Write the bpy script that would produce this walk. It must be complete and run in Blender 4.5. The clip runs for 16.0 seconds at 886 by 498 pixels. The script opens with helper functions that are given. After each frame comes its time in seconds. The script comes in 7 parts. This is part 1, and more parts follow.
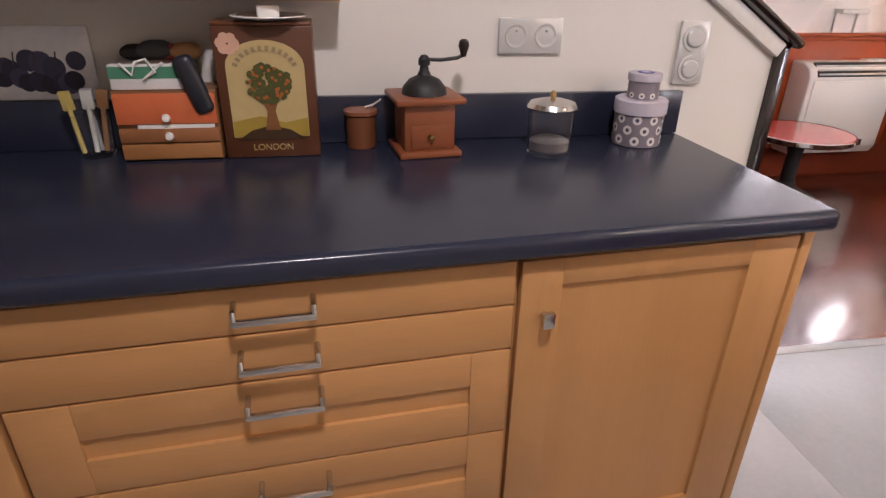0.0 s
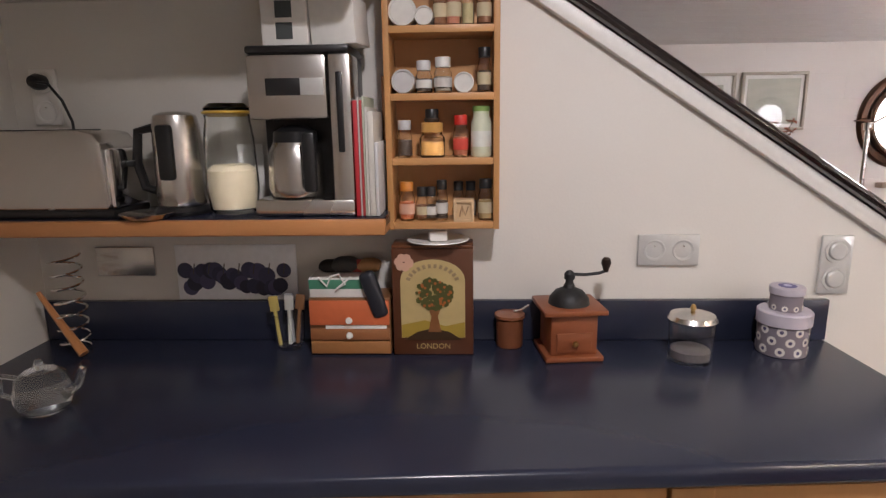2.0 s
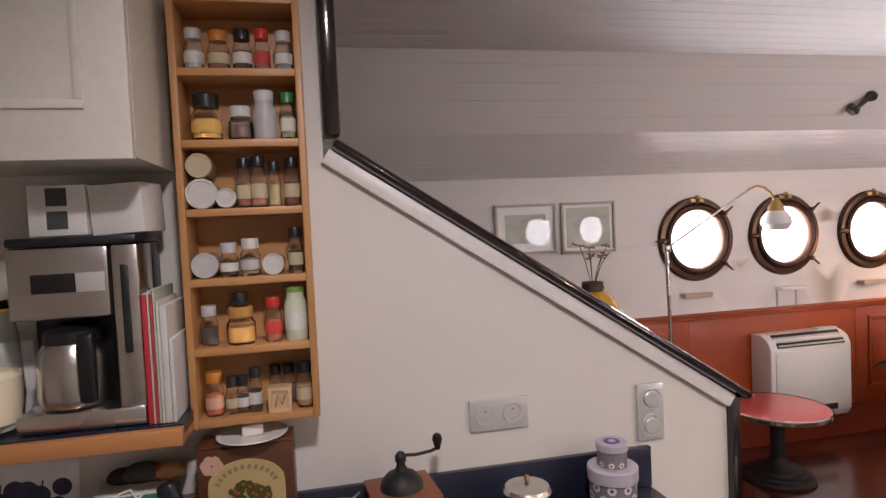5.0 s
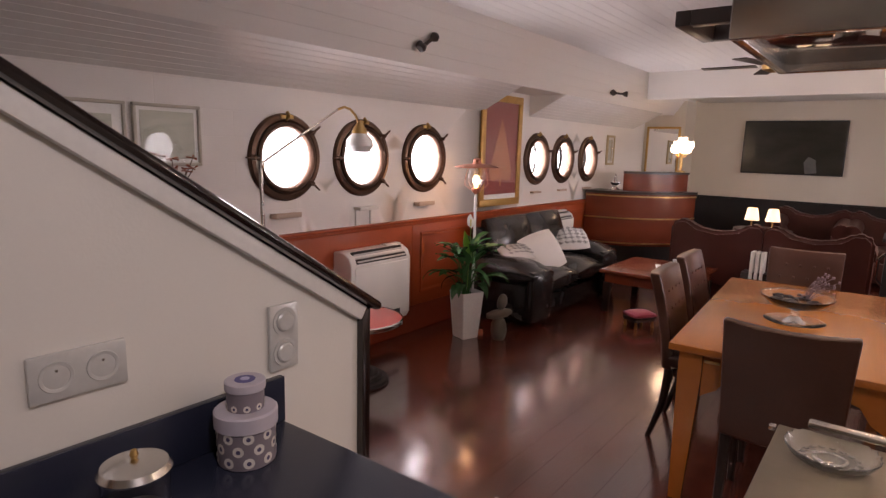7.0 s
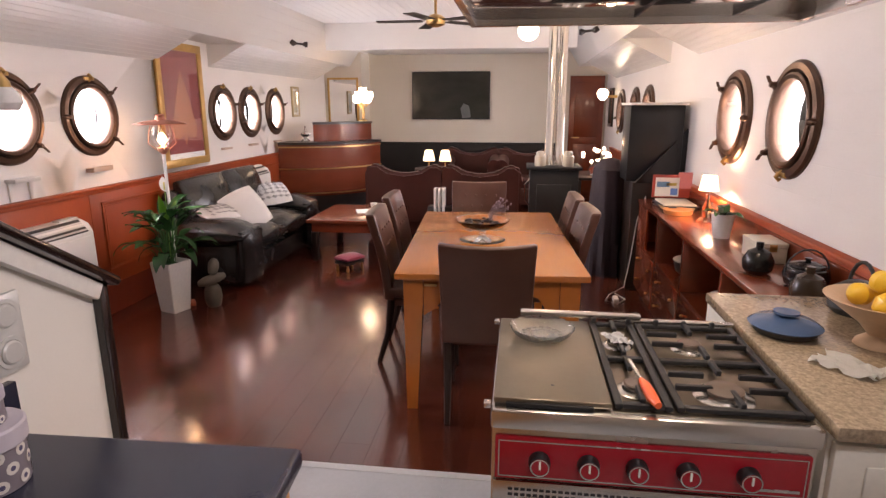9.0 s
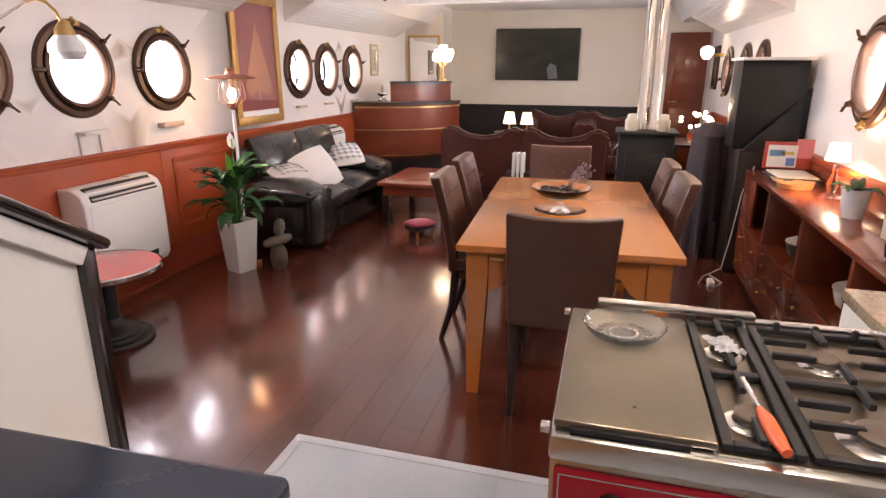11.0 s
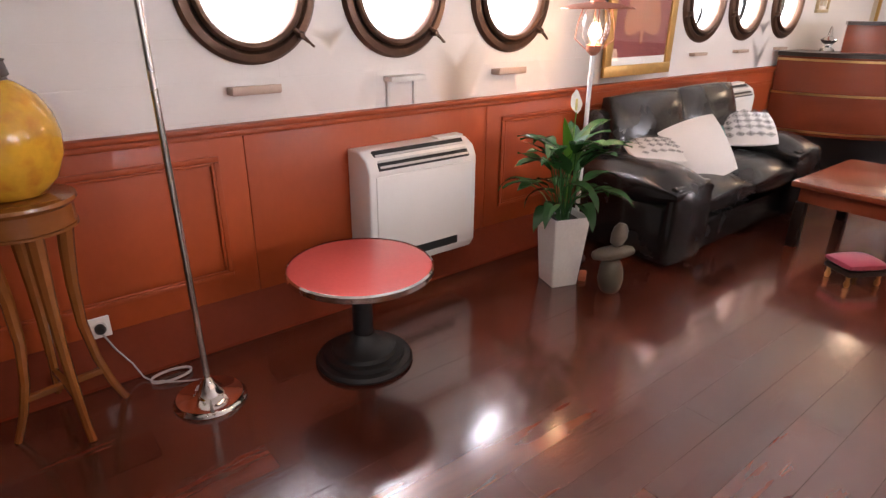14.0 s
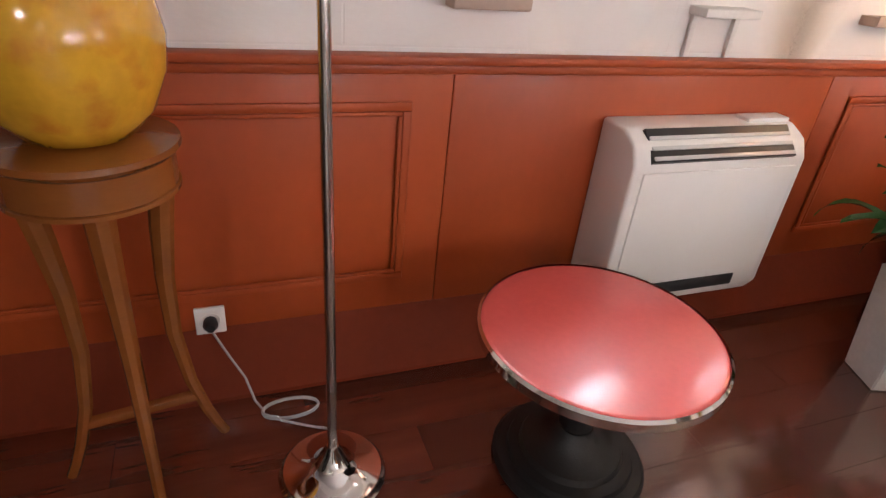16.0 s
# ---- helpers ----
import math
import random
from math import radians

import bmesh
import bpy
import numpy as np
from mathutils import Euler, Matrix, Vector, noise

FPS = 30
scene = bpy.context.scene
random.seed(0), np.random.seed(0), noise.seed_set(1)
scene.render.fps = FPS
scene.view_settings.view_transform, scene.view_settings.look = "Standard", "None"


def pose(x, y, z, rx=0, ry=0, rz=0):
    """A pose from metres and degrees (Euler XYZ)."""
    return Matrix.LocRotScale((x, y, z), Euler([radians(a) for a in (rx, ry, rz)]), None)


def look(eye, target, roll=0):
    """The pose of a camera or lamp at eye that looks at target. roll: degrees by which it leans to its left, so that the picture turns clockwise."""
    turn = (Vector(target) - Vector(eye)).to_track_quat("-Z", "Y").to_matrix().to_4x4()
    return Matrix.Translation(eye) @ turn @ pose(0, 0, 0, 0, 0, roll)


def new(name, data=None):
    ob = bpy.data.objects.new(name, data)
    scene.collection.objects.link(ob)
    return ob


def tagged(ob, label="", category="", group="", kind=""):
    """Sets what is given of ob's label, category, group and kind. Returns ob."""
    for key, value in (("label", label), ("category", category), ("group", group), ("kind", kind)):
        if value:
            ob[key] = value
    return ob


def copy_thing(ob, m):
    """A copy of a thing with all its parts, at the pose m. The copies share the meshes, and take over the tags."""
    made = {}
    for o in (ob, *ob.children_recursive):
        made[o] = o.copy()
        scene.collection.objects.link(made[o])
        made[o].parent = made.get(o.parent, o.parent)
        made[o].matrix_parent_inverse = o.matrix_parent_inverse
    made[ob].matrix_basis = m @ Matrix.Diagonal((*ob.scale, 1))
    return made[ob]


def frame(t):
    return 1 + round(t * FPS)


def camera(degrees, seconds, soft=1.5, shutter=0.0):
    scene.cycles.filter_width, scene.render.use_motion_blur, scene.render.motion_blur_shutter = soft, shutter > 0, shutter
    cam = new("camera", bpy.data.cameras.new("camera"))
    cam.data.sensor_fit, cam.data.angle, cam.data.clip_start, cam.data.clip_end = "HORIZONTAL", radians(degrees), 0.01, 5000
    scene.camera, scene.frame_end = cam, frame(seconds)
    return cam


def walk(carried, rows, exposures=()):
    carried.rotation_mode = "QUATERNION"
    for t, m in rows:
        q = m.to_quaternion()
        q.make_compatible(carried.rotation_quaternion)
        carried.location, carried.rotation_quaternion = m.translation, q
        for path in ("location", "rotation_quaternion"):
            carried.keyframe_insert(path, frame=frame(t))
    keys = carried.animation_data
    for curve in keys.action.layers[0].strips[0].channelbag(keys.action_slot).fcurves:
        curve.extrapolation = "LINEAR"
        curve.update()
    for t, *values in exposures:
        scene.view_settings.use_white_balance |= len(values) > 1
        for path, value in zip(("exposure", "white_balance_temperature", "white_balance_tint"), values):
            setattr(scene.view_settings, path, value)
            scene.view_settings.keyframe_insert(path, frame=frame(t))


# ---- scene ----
cam = camera(74.0, 16.0, soft=1.35)
PATH = [
    (0, (0.218, 0.034, 1.276), (0.535, 1.805, 0.403), 1.1),
    (0.5, (0.183, -0.038, 1.278), (0.151, 1.779, 0.444), 0.8),
    (1, (0.168, -0.053, 1.332), (0.059, 1.8, 0.588), 0.0),
    (1.5, (0.164, -0.048, 1.389), (0.072, 1.868, 0.821), -0.4),
    (2, (0.152, -0.046, 1.454), (0.075, 1.907, 1.03), -0.8),
    (2.5, (0.154, -0.028, 1.498), (0.096, 1.941, 1.154), -0.3),
    (3, (0.143, -0.016, 1.558), (0.076, 1.965, 1.29), -1.2),
    (3.2, (0.147, -0.016, 1.573), (0.066, 1.968, 1.34), -2.0),
    (5.3, (0.289, 0.059, 1.61), (0.871, 1.971, 1.524), -2.2),
    (5.5, (0.321, 0.1, 1.606), (1.02, 1.971, 1.497), -1.8),
    (6, (0.395, 0.164, 1.587), (1.245, 1.971, 1.485), -2.1),
    (6.5, (0.336, 0.256, 1.566), (1.607, 1.785, 1.348), 0.2),
    (7, (0.29, 0.374, 1.515), (1.853, 1.576, 1.177), 1.6),
    (7.5, (0.323, 0.465, 1.51), (2.046, 1.431, 1.2), -2.6),
    (8, (0.202, 0.495, 1.505), (2.102, 0.985, 1.117), -0.8),
    (8.2, (0.171, 0.495, 1.503), (2.098, 0.832, 1.088), -1.2),
    (10.3, (0.261, 0.48, 1.454), (2.184, 0.711, 0.956), 0.5),
    (10.5, (0.305, 0.457, 1.434), (2.196, 0.806, 0.882), 0.3),
    (11, (0.488, 0.487, 1.431), (2.331, 0.999, 0.848), 0.2),
    (11.5, (0.724, 0.591, 1.415), (2.58, 1.039, 0.82), 0.9),
    (12, (0.977, 0.622, 1.397), (2.819, 1.104, 0.784), -0.5),
    (12.5, (1.269, 0.639, 1.379), (3.062, 1.242, 0.731), 1.4),
    (13, (1.454, 0.844, 1.391), (3.191, 1.591, 0.738), 3.9),
    (13.5, (1.623, 0.974, 1.36), (3.137, 2.113, 0.718), 0.3),
    (14, (1.798, 1.181, 1.362), (2.956, 2.624, 0.602), 0.6),
    (14.5, (1.862, 1.456, 1.355), (2.897, 2.962, 0.542), 1.8),
    (15, (1.919, 1.682, 1.299), (2.906, 3.172, 0.402), 3.3),
    (15.5, (2.064, 1.982, 1.322), (2.868, 3.53, 0.344), 5.6),
    (16, (2.086, 2.151, 1.228), (2.751, 3.755, 0.235), 5.9),
]
EXPOSURES = [(0.0, 0.12, 6450, 20), (1.5, 0.08, 6300, 16), (3.0, 0.1, 6300, 15), (5.5, -0.35, 6600, 24), (6.0, -0.5, 6750, 26), (6.5, -0.78, 6750, 26), (7.0, -0.85, 6800, 26), (7.5, -0.6, 6700, 24), (8.0, -0.4, 6650, 23),
             (10.3, 0.05, 6450, 20), (12.5, 0.15, 6350, 18), (13.5, 0.13, 6350, 19), (14.5, 0.1, 6350, 17), (15.5, 0.12, 6350, 16), (16.0, 0.12, 6350, 15)]
walk(cam, [(t, look(eye, target, roll)) for t, eye, target, roll in PATH], EXPOSURES)

# ---- world and lights ----
world = bpy.data.worlds.new("sky")
world.use_nodes = True
scene.world = world
wn = world.node_tree.nodes
sky = wn.new("ShaderNodeTexSky")
sky.sky_type, sky.sun_disc = "NISHITA", False
sky.sun_elevation, sky.sun_rotation = radians(35), radians(200)
sky.air_density, sky.dust_density = 1.0, 4.0
world.node_tree.links.new(sky.outputs[0], wn["Background"].inputs[0])
wn["Background"].inputs[1].default_value = 0.15
sun = bpy.data.lights.new("sun", "SUN")
sun.energy, sun.angle, sun.color = 0.8, radians(20), (1.0, 0.96, 0.9)
new("sun", sun).matrix_world = look((0, 0, 20), (6, 9, 3))


def area(name, m, size, watts, colour, shape="DISK", size_y=None):
    lamp = bpy.data.lights.new(name, "AREA")
    lamp.shape, lamp.size, lamp.energy, lamp.color = shape, size, watts, colour
    if size_y:
        lamp.size_y = size_y
    ob = new(name, lamp)
    ob.matrix_world = m
    return ob


def bulb(name, p, watts, colour, radius=0.03):
    lamp = bpy.data.lights.new(name, "POINT")
    lamp.energy, lamp.color, lamp.shadow_soft_size = watts, colour, radius
    ob = new(name, lamp)
    ob.location = p
    return ob


NORTH, SOUTH, BACK = 3.60, -0.82, 10.0
PORTS_N = (2.75, 3.447, 4.183, 6.135, 6.775, 7.48)
PORTS_S = (3.30, 4.12, 6.7, 7.45, 8.42)
PORT_Z, GLASS_R, RING_R = 1.425, 0.195, 0.285
DAY = (0.965, 0.97, 1.0)
WARM = (1.0, 0.64, 0.36)
for px in PORTS_N:
    area("daylight", look((px, NORTH + 0.2, PORT_Z), (px, NORTH - 1, PORT_Z)), 0.62, 52, DAY)
for px in PORTS_S:
    area("daylight", look((px, SOUTH - 0.2, PORT_Z), (px, SOUTH + 1, PORT_Z)), 0.62, 42, DAY)
# lamps of the place
bulb("ceiling_globe_light", (5.37, 0.46, 2.1), 32, (1.0, 0.71, 0.43), 0.09)
spot = bpy.data.lights.new("kitchen_ceiling_spot", "SPOT")
spot.energy, spot.color, spot.shadow_soft_size, spot.spot_size, spot.spot_blend = 86, (1.0, 0.95, 0.93), 0.07, radians(120), 0.88
new("kitchen_ceiling_spot", spot).matrix_world = look((0.38, -0.02, 2.44), (0.62, 0.8, 1.0))
bulb("lantern_light", (4.40, 3.20, 1.25), 9, WARM, 0.04)
bulb("bar_lamp_light", (8.28, 2.66, 1.6), 14, (1.0, 0.72, 0.45), 0.06)
bulb("desk_lamp_light", (4.02, -0.68, 1.02), 24, (1.0, 0.7, 0.42), 0.04)
bulb("cluster_lamp_light", (6.9, -0.33, 1.1), 7, WARM, 0.05)
bulb("corridor_lamp_light", (8.9, -0.62, 1.66), 12, (1.0, 0.68, 0.4), 0.05)

# ---- materials ----
def material(name, colour, rough=0.5, metal=0.0, vary=0.15, scale=6.0, stretch=(1, 1, 1), fine=0.08, bump=0.1, bump_scale=60.0,
             coat=0.0, random=0.0, rough_vary=0.1, sheen=0.0):
    """A surface with stains at one scale, grain at a finer one, uneven gloss and fine relief."""
    m = bpy.data.materials.new(name)
    m.use_nodes = True
    nt = m.node_tree
    b = nt.nodes["Principled BSDF"]
    b.inputs["Metallic"].default_value = metal
    b.inputs["Coat Weight"].default_value = coat
    b.inputs["Coat Roughness"].default_value = 0.12
    if sheen:
        b.inputs["Sheen Weight"].default_value = sheen
    tc = nt.nodes.new("ShaderNodeTexCoord")
    mp = nt.nodes.new("ShaderNodeMapping")
    mp.inputs["Scale"].default_value = stretch
    nt.links.new(tc.outputs["Object"], mp.inputs[0])
    n1, n2 = nt.nodes.new("ShaderNodeTexNoise"), nt.nodes.new("ShaderNodeTexNoise")
    n1.inputs["Scale"].default_value, n2.inputs["Scale"].default_value = scale, bump_scale
    n1.inputs["Detail"].default_value, n2.inputs["Detail"].default_value = 4, 3
    vec = mp.outputs[0]
    if random:
        info = nt.nodes.new("ShaderNodeObjectInfo")
        off = nt.nodes.new("ShaderNodeVectorMath")
        off.operation = "MULTIPLY_ADD"
        nt.links.new(info.outputs["Random"], off.inputs[0])
        off.inputs[1].default_value = (37, 11, 5)
        nt.links.new(mp.outputs[0], off.inputs[2])
        vec = off.outputs[0]
    for n in (n1, n2):
        nt.links.new(vec, n.inputs["Vector"])
    total = nt.nodes.new("ShaderNodeMath")
    total.operation = "MULTIPLY_ADD"
    total.inputs[1].default_value = 2 * vary
    total.inputs[2].default_value = 1 - vary
    nt.links.new(n1.outputs[0], total.inputs[0])
    total2 = nt.nodes.new("ShaderNodeMath")
    total2.operation = "MULTIPLY_ADD"
    total2.inputs[1].default_value = 2 * fine
    nt.links.new(n2.outputs[0], total2.inputs[0])
    sub = nt.nodes.new("ShaderNodeMath")
    sub.operation = "SUBTRACT"
    sub.inputs[1].default_value = fine
    nt.links.new(total.outputs[0], sub.inputs[0])
    nt.links.new(sub.outputs[0], total2.inputs[2])
    value = total2.outputs[0]
    if random:
        r1 = nt.nodes.new("ShaderNodeMath")
        r1.operation = "MULTIPLY_ADD"
        r1.inputs[1].default_value, r1.inputs[2].default_value = 2 * random, 1 - random
        nt.links.new(info.outputs["Random"], r1.inputs[0])
        r2 = nt.nodes.new("ShaderNodeMath")
        r2.operation = "MULTIPLY"
        nt.links.new(r1.outputs[0], r2.inputs[0])
        nt.links.new(value, r2.inputs[1])
        value = r2.outputs[0]
    mul = nt.nodes.new("ShaderNodeVectorMath")
    mul.operation = "SCALE"
    mul.inputs[0].default_value = colour
    nt.links.new(value, mul.inputs["Scale"])
    nt.links.new(mul.outputs[0], b.inputs["Base Color"])
    rr = nt.nodes.new("ShaderNodeMapRange")
    rr.inputs["To Min"].default_value, rr.inputs["To Max"].default_value = max(0.02, rough * (1 - rough_vary * 2)), min(1, rough * (1 + rough_vary * 2))
    nt.links.new(n1.outputs[0], rr.inputs[0])
    nt.links.new(rr.outputs[0], b.inputs["Roughness"])
    if bump:
        bp = nt.nodes.new("ShaderNodeBump")
        bp.inputs["Strength"].default_value, bp.inputs["Distance"].default_value = bump, 0.003
        nt.links.new(n2.outputs[0], bp.inputs["Height"])
        nt.links.new(bp.outputs[0], b.inputs["Normal"])
    return m


def glass_mat(name, colour=(1, 1, 1), rough=0.02, ior=1.45):
    m = bpy.data.materials.new(name)
    m.use_nodes = True
    b = m.node_tree.nodes["Principled BSDF"]
    b.inputs["Base Color"].default_value = (*colour, 1)
    b.inputs["Transmission Weight"].default_value, b.inputs["Roughness"].default_value, b.inputs["IOR"].default_value = 1.0, rough, ior
    return m


def glow(name, colour, strength):
    m = bpy.data.materials.new(name)
    m.use_nodes = True
    b = m.node_tree.nodes["Principled BSDF"]
    b.inputs["Base Color"].default_value = (*colour, 1)
    b.inputs["Emission Color"].default_value, b.inputs["Emission Strength"].default_value = (*colour, 1), strength
    return m


M_FLOOR = material("dark_floor_wood", (0.092, 0.021, 0.011), 0.24, vary=0.48, scale=3.0, stretch=(0.7, 5, 5), fine=0.10, bump=0.10, bump_scale=11, random=0.34, coat=1.0, rough_vary=0.03)
M_FLOOR.node_tree.nodes["Principled BSDF"].inputs["Coat Roughness"].default_value = 0.125
M_FLOOR.node_tree.nodes["Principled BSDF"].inputs["Coat IOR"].default_value = 1.72
M_FLOOR.node_tree.links.new(M_FLOOR.node_tree.nodes["Bump"].outputs[0], M_FLOOR.node_tree.nodes["Principled BSDF"].inputs["Coat Normal"])
M_FLOOR.node_tree.nodes["Principled BSDF"].inputs["Specular IOR Level"].default_value = 0.3
M_UNDER = material("floor_joint", (0.03, 0.011, 0.007), 0.6)
M_TILE = material("grey_floor_tile", (0.42, 0.43, 0.44), 0.42, vary=0.12, scale=4, random=0.06)
M_STRIP = material("pale_edge_strip", (0.5, 0.5, 0.5), 0.35, vary=0.06)
M_WHITE = material("white_boards", (0.80, 0.77, 0.735), 0.5, vary=0.05, scale=2.5, stretch=(1, 1, 3), fine=0.02, bump=0.15, bump_scale=35)
M_SOFFIT = material("white_lacquer_boards", (0.8, 0.79, 0.77), 0.22, vary=0.04, scale=3, fine=0.02, bump=0.05)
M_CEIL = material("white_ceiling_paint", (0.74, 0.72, 0.69), 0.55, vary=0.04, scale=1.5, fine=0.02, bump=0.05)
M_CREAM = material("cream_wall_paint", (0.68, 0.63, 0.54), 0.6, vary=0.05, scale=2, fine=0.02, bump=0.12, bump_scale=120)
M_PART = material("pale_partition_paint", (0.70, 0.675, 0.625), 0.6, vary=0.04, scale=2, fine=0.02, bump=0.1, bump_scale=140)
M_WAINS = material("red_brown_panelling", (0.32, 0.055, 0.012), 0.45, vary=0.22, scale=2.2, stretch=(1, 1, 0.6), fine=0.08, bump=0.1, bump_scale=40, coat=0.04, random=0.06)
M_BLACKW = material("black_panelling", (0.014, 0.014, 0.016), 0.4, vary=0.2)
M_RAIL = material("dark_varnished_rail", (0.012, 0.007, 0.006), 0.14, vary=0.25, coat=0.5)
M_TRIM = material("white_trim", (0.74, 0.72, 0.68), 0.4, vary=0.05)
M_TOP = material("blue_black_worktop", (0.020, 0.024, 0.044), 0.25, vary=0.10, scale=5, fine=0.05, bump=0.02, bump_scale=200, rough_vary=0.04)
M_BEECH = material("beech_fronts", (0.50, 0.255, 0.095), 0.42, vary=0.13, scale=2.0, stretch=(0.7, 5, 7), fine=0.06, bump=0.06, bump_scale=30, random=0.05)
M_BEECHV = material("beech_upright_grain", (0.50, 0.255, 0.095), 0.42, vary=0.13, scale=2.0, stretch=(7, 5, 0.7), fine=0.06, bump=0.06, bump_scale=30, random=0.05)
M_PINE = material("honey_table_wood", (0.46, 0.155, 0.026), 0.26, vary=0.12, scale=2, stretch=(0.8, 7, 7), fine=0.06, bump=0.015, bump_scale=25, coat=0.3, rough_vary=0.03)
M_SHELFW = material("orange_shelf_wood", (0.5, 0.22, 0.08), 0.4, vary=0.14, scale=3, stretch=(0.8, 7, 7), bump=0.06)
M_STEEL = material("brushed_steel", (0.62, 0.60, 0.57), 0.26, metal=1, vary=0.04, scale=3, fine=0.01, bump=0)
M_CHROME = material("polished_chrome", (0.75, 0.73, 0.70), 0.08, metal=1, vary=0.05, fine=0.02, bump=0)
M_BRONZE = material("dark_bronze", (0.10, 0.055, 0.035), 0.35, metal=0.7, vary=0.35, scale=14, fine=0.1, bump=0.15)
M_BRASS = material("aged_brass", (0.55, 0.36, 0.14), 0.3, metal=1, vary=0.2, scale=12)
M_GILT = material("gilt_frame", (0.55, 0.33, 0.10), 0.35, metal=0.4, vary=0.3, scale=20, bump=0.2)
M_BLACK = material("black_plastic", (0.012, 0.012, 0.013), 0.35, vary=0.2)
M_IRON = material("black_cast_iron", (0.010, 0.010, 0.011), 0.55, vary=0.3, bump=0.3, bump_scale=160)
M_LEATHER = material("black_leather", (0.014, 0.0135, 0.014), 0.27, vary=0.3, scale=5, fine=0.15, bump=0.1, bump_scale=30, coat=0.3, rough_vary=0.03)
M_BRLEATH = material("brown_leather", (0.068, 0.025, 0.014), 0.33, vary=0.3, scale=5, fine=0.12, bump=0.1, bump_scale=90, rough_vary=0.03)
M_CHESTER = material("oxblood_leather", (0.052, 0.013, 0.009), 0.35, vary=0.3, scale=6, bump=0.3)
M_MAHOG = material("mahogany", (0.17, 0.036, 0.014), 0.24, vary=0.25, scale=2, stretch=(1, 1, 5), fine=0.08, bump=0.05, coat=0.4)
M_DKWOOD = material("dark_stained_wood", (0.018, 0.010, 0.007), 0.32, vary=0.3, scale=5)
M_WPLAST = material("white_plastic", (0.80, 0.78, 0.74), 0.38, vary=0.03, fine=0.01, bump=0)
M_GREYPL = material("silver_grey_plastic", (0.58, 0.58, 0.56), 0.32, metal=0.25, vary=0.04, bump=0.02)
M_REDTOP = material("red_laminate", (0.50, 0.070, 0.060), 0.22, vary=0.06, scale=8, bump=0.02, coat=0.7)
M_REDTOP.node_tree.nodes["Principled BSDF"].inputs["Coat Roughness"].default_value = 0.13
M_REDPAN = material("red_enamel", (0.30, 0.010, 0.018), 0.2, vary=0.1)
M_RED = material("red_paper", (0.5, 0.04, 0.04), 0.6)
M_ORANGE = material("orange_silicone", (0.75, 0.12, 0.03), 0.4, vary=0.1)
M_CERAM = material("white_ceramic", (0.80, 0.79, 0.76), 0.2, vary=0.04)
M_GREEN = material("leaf_green", (0.05, 0.14, 0.045), 0.22, vary=0.35, scale=9, random=0.3)
M_GREENL = material("young_leaf_green", (0.12, 0.27, 0.03), 0.35, vary=0.25, scale=9)
M_YELLOW = material("yellow_crackle_glaze", (0.62, 0.33, 0.025), 0.14, vary=0.4, scale=7, fine=0.12, bump=0.05, coat=0.5)
vg = M_YELLOW.node_tree
vn, vr, vm = vg.nodes.new("ShaderNodeTexNoise"), vg.nodes.new("ShaderNodeValToRGB"), vg.nodes.new("ShaderNodeMix")
vn.inputs["Scale"].default_value, vn.inputs["Detail"].default_value = 5.0, 6
vr.color_ramp.elements[0].position, vr.color_ramp.elements[1].position = 0.54, 0.80
vm.data_type = "RGBA"
vg.links.new(vn.outputs[0], vr.inputs[0])
vb = vg.nodes["Principled BSDF"].inputs["Base Color"]
vg.links.new(vb.links[0].from_socket, vm.inputs[6])
vm.inputs[7].default_value = (0.50, 0.17, 0.018, 1)
vg.links.new(vr.outputs[0], vm.inputs[0])
vg.links.new(vm.outputs[2], vb)
M_STONE = material("grey_stone", (0.10, 0.085, 0.06), 0.45, vary=0.35, scale=12, bump=0.3)
M_FABW = material("white_cotton", (0.74, 0.72, 0.70), 0.8, vary=0.05, bump=0.3, bump_scale=180)
M_FABP = material("dark_grey_pattern", (0.05, 0.05, 0.05), 0.8, bump=0.2)
M_TEAL = material("teal_cotton", (0.08, 0.20, 0.19), 0.8, bump=0.2)
M_CRIMSON = material("crimson_velvet", (0.33, 0.015, 0.05), 0.7, vary=0.2, sheen=0.4)
M_PAPER = material("white_paper", (0.75, 0.74, 0.70), 0.7, vary=0.05)
M_GRANITE = material("speckled_granite", (0.30, 0.235, 0.16), 0.18, vary=0.6, scale=70, fine=0.5, bump=0.02, bump_scale=150)
M_WHCAB = material("cream_cabinet_paint", (0.74, 0.72, 0.64), 0.4, vary=0.03, bump=0.03)
M_BLUEEN = material("blue_enamel", (0.055, 0.10, 0.20), 0.25, vary=0.15)
M_MIRROR = material("mirror", (0.85, 0.85, 0.85), 0.02, metal=1, vary=0, fine=0, bump=0)
M_GLASS = glass_mat("clear_glass")
M_CUTGL = glass_mat("bright_cut_glass", (0.96, 0.98, 0.97), 0.03, 1.52)
M_CUTGL.node_tree.nodes["Principled BSDF"].inputs["Transmission Weight"].default_value = 0.96
# the panelling's red-brown, darkened to hold the shade low on the wall
M_SKIRT_SHADED = material("shaded_red_brown_skirting", (0.14, 0.022, 0.007), 0.75, vary=0.25, scale=2.2, fine=0.1, bump=0.1, bump_scale=40)
M_SKIRT_SHADED.node_tree.nodes["Principled BSDF"].inputs["Specular IOR Level"].default_value = 0.15
M_GREENGL = glass_mat("greenish_glass", (0.975, 0.99, 0.98))
M_BULB = glow("lit_bulb", (1.0, 0.62, 0.3), 40)
M_SHADE = glow("lit_opal_glass", (1.0, 0.80, 0.55), 9)
M_LSHADE = glow("lit_fabric_shade", (1.0, 0.78, 0.5), 2.2)


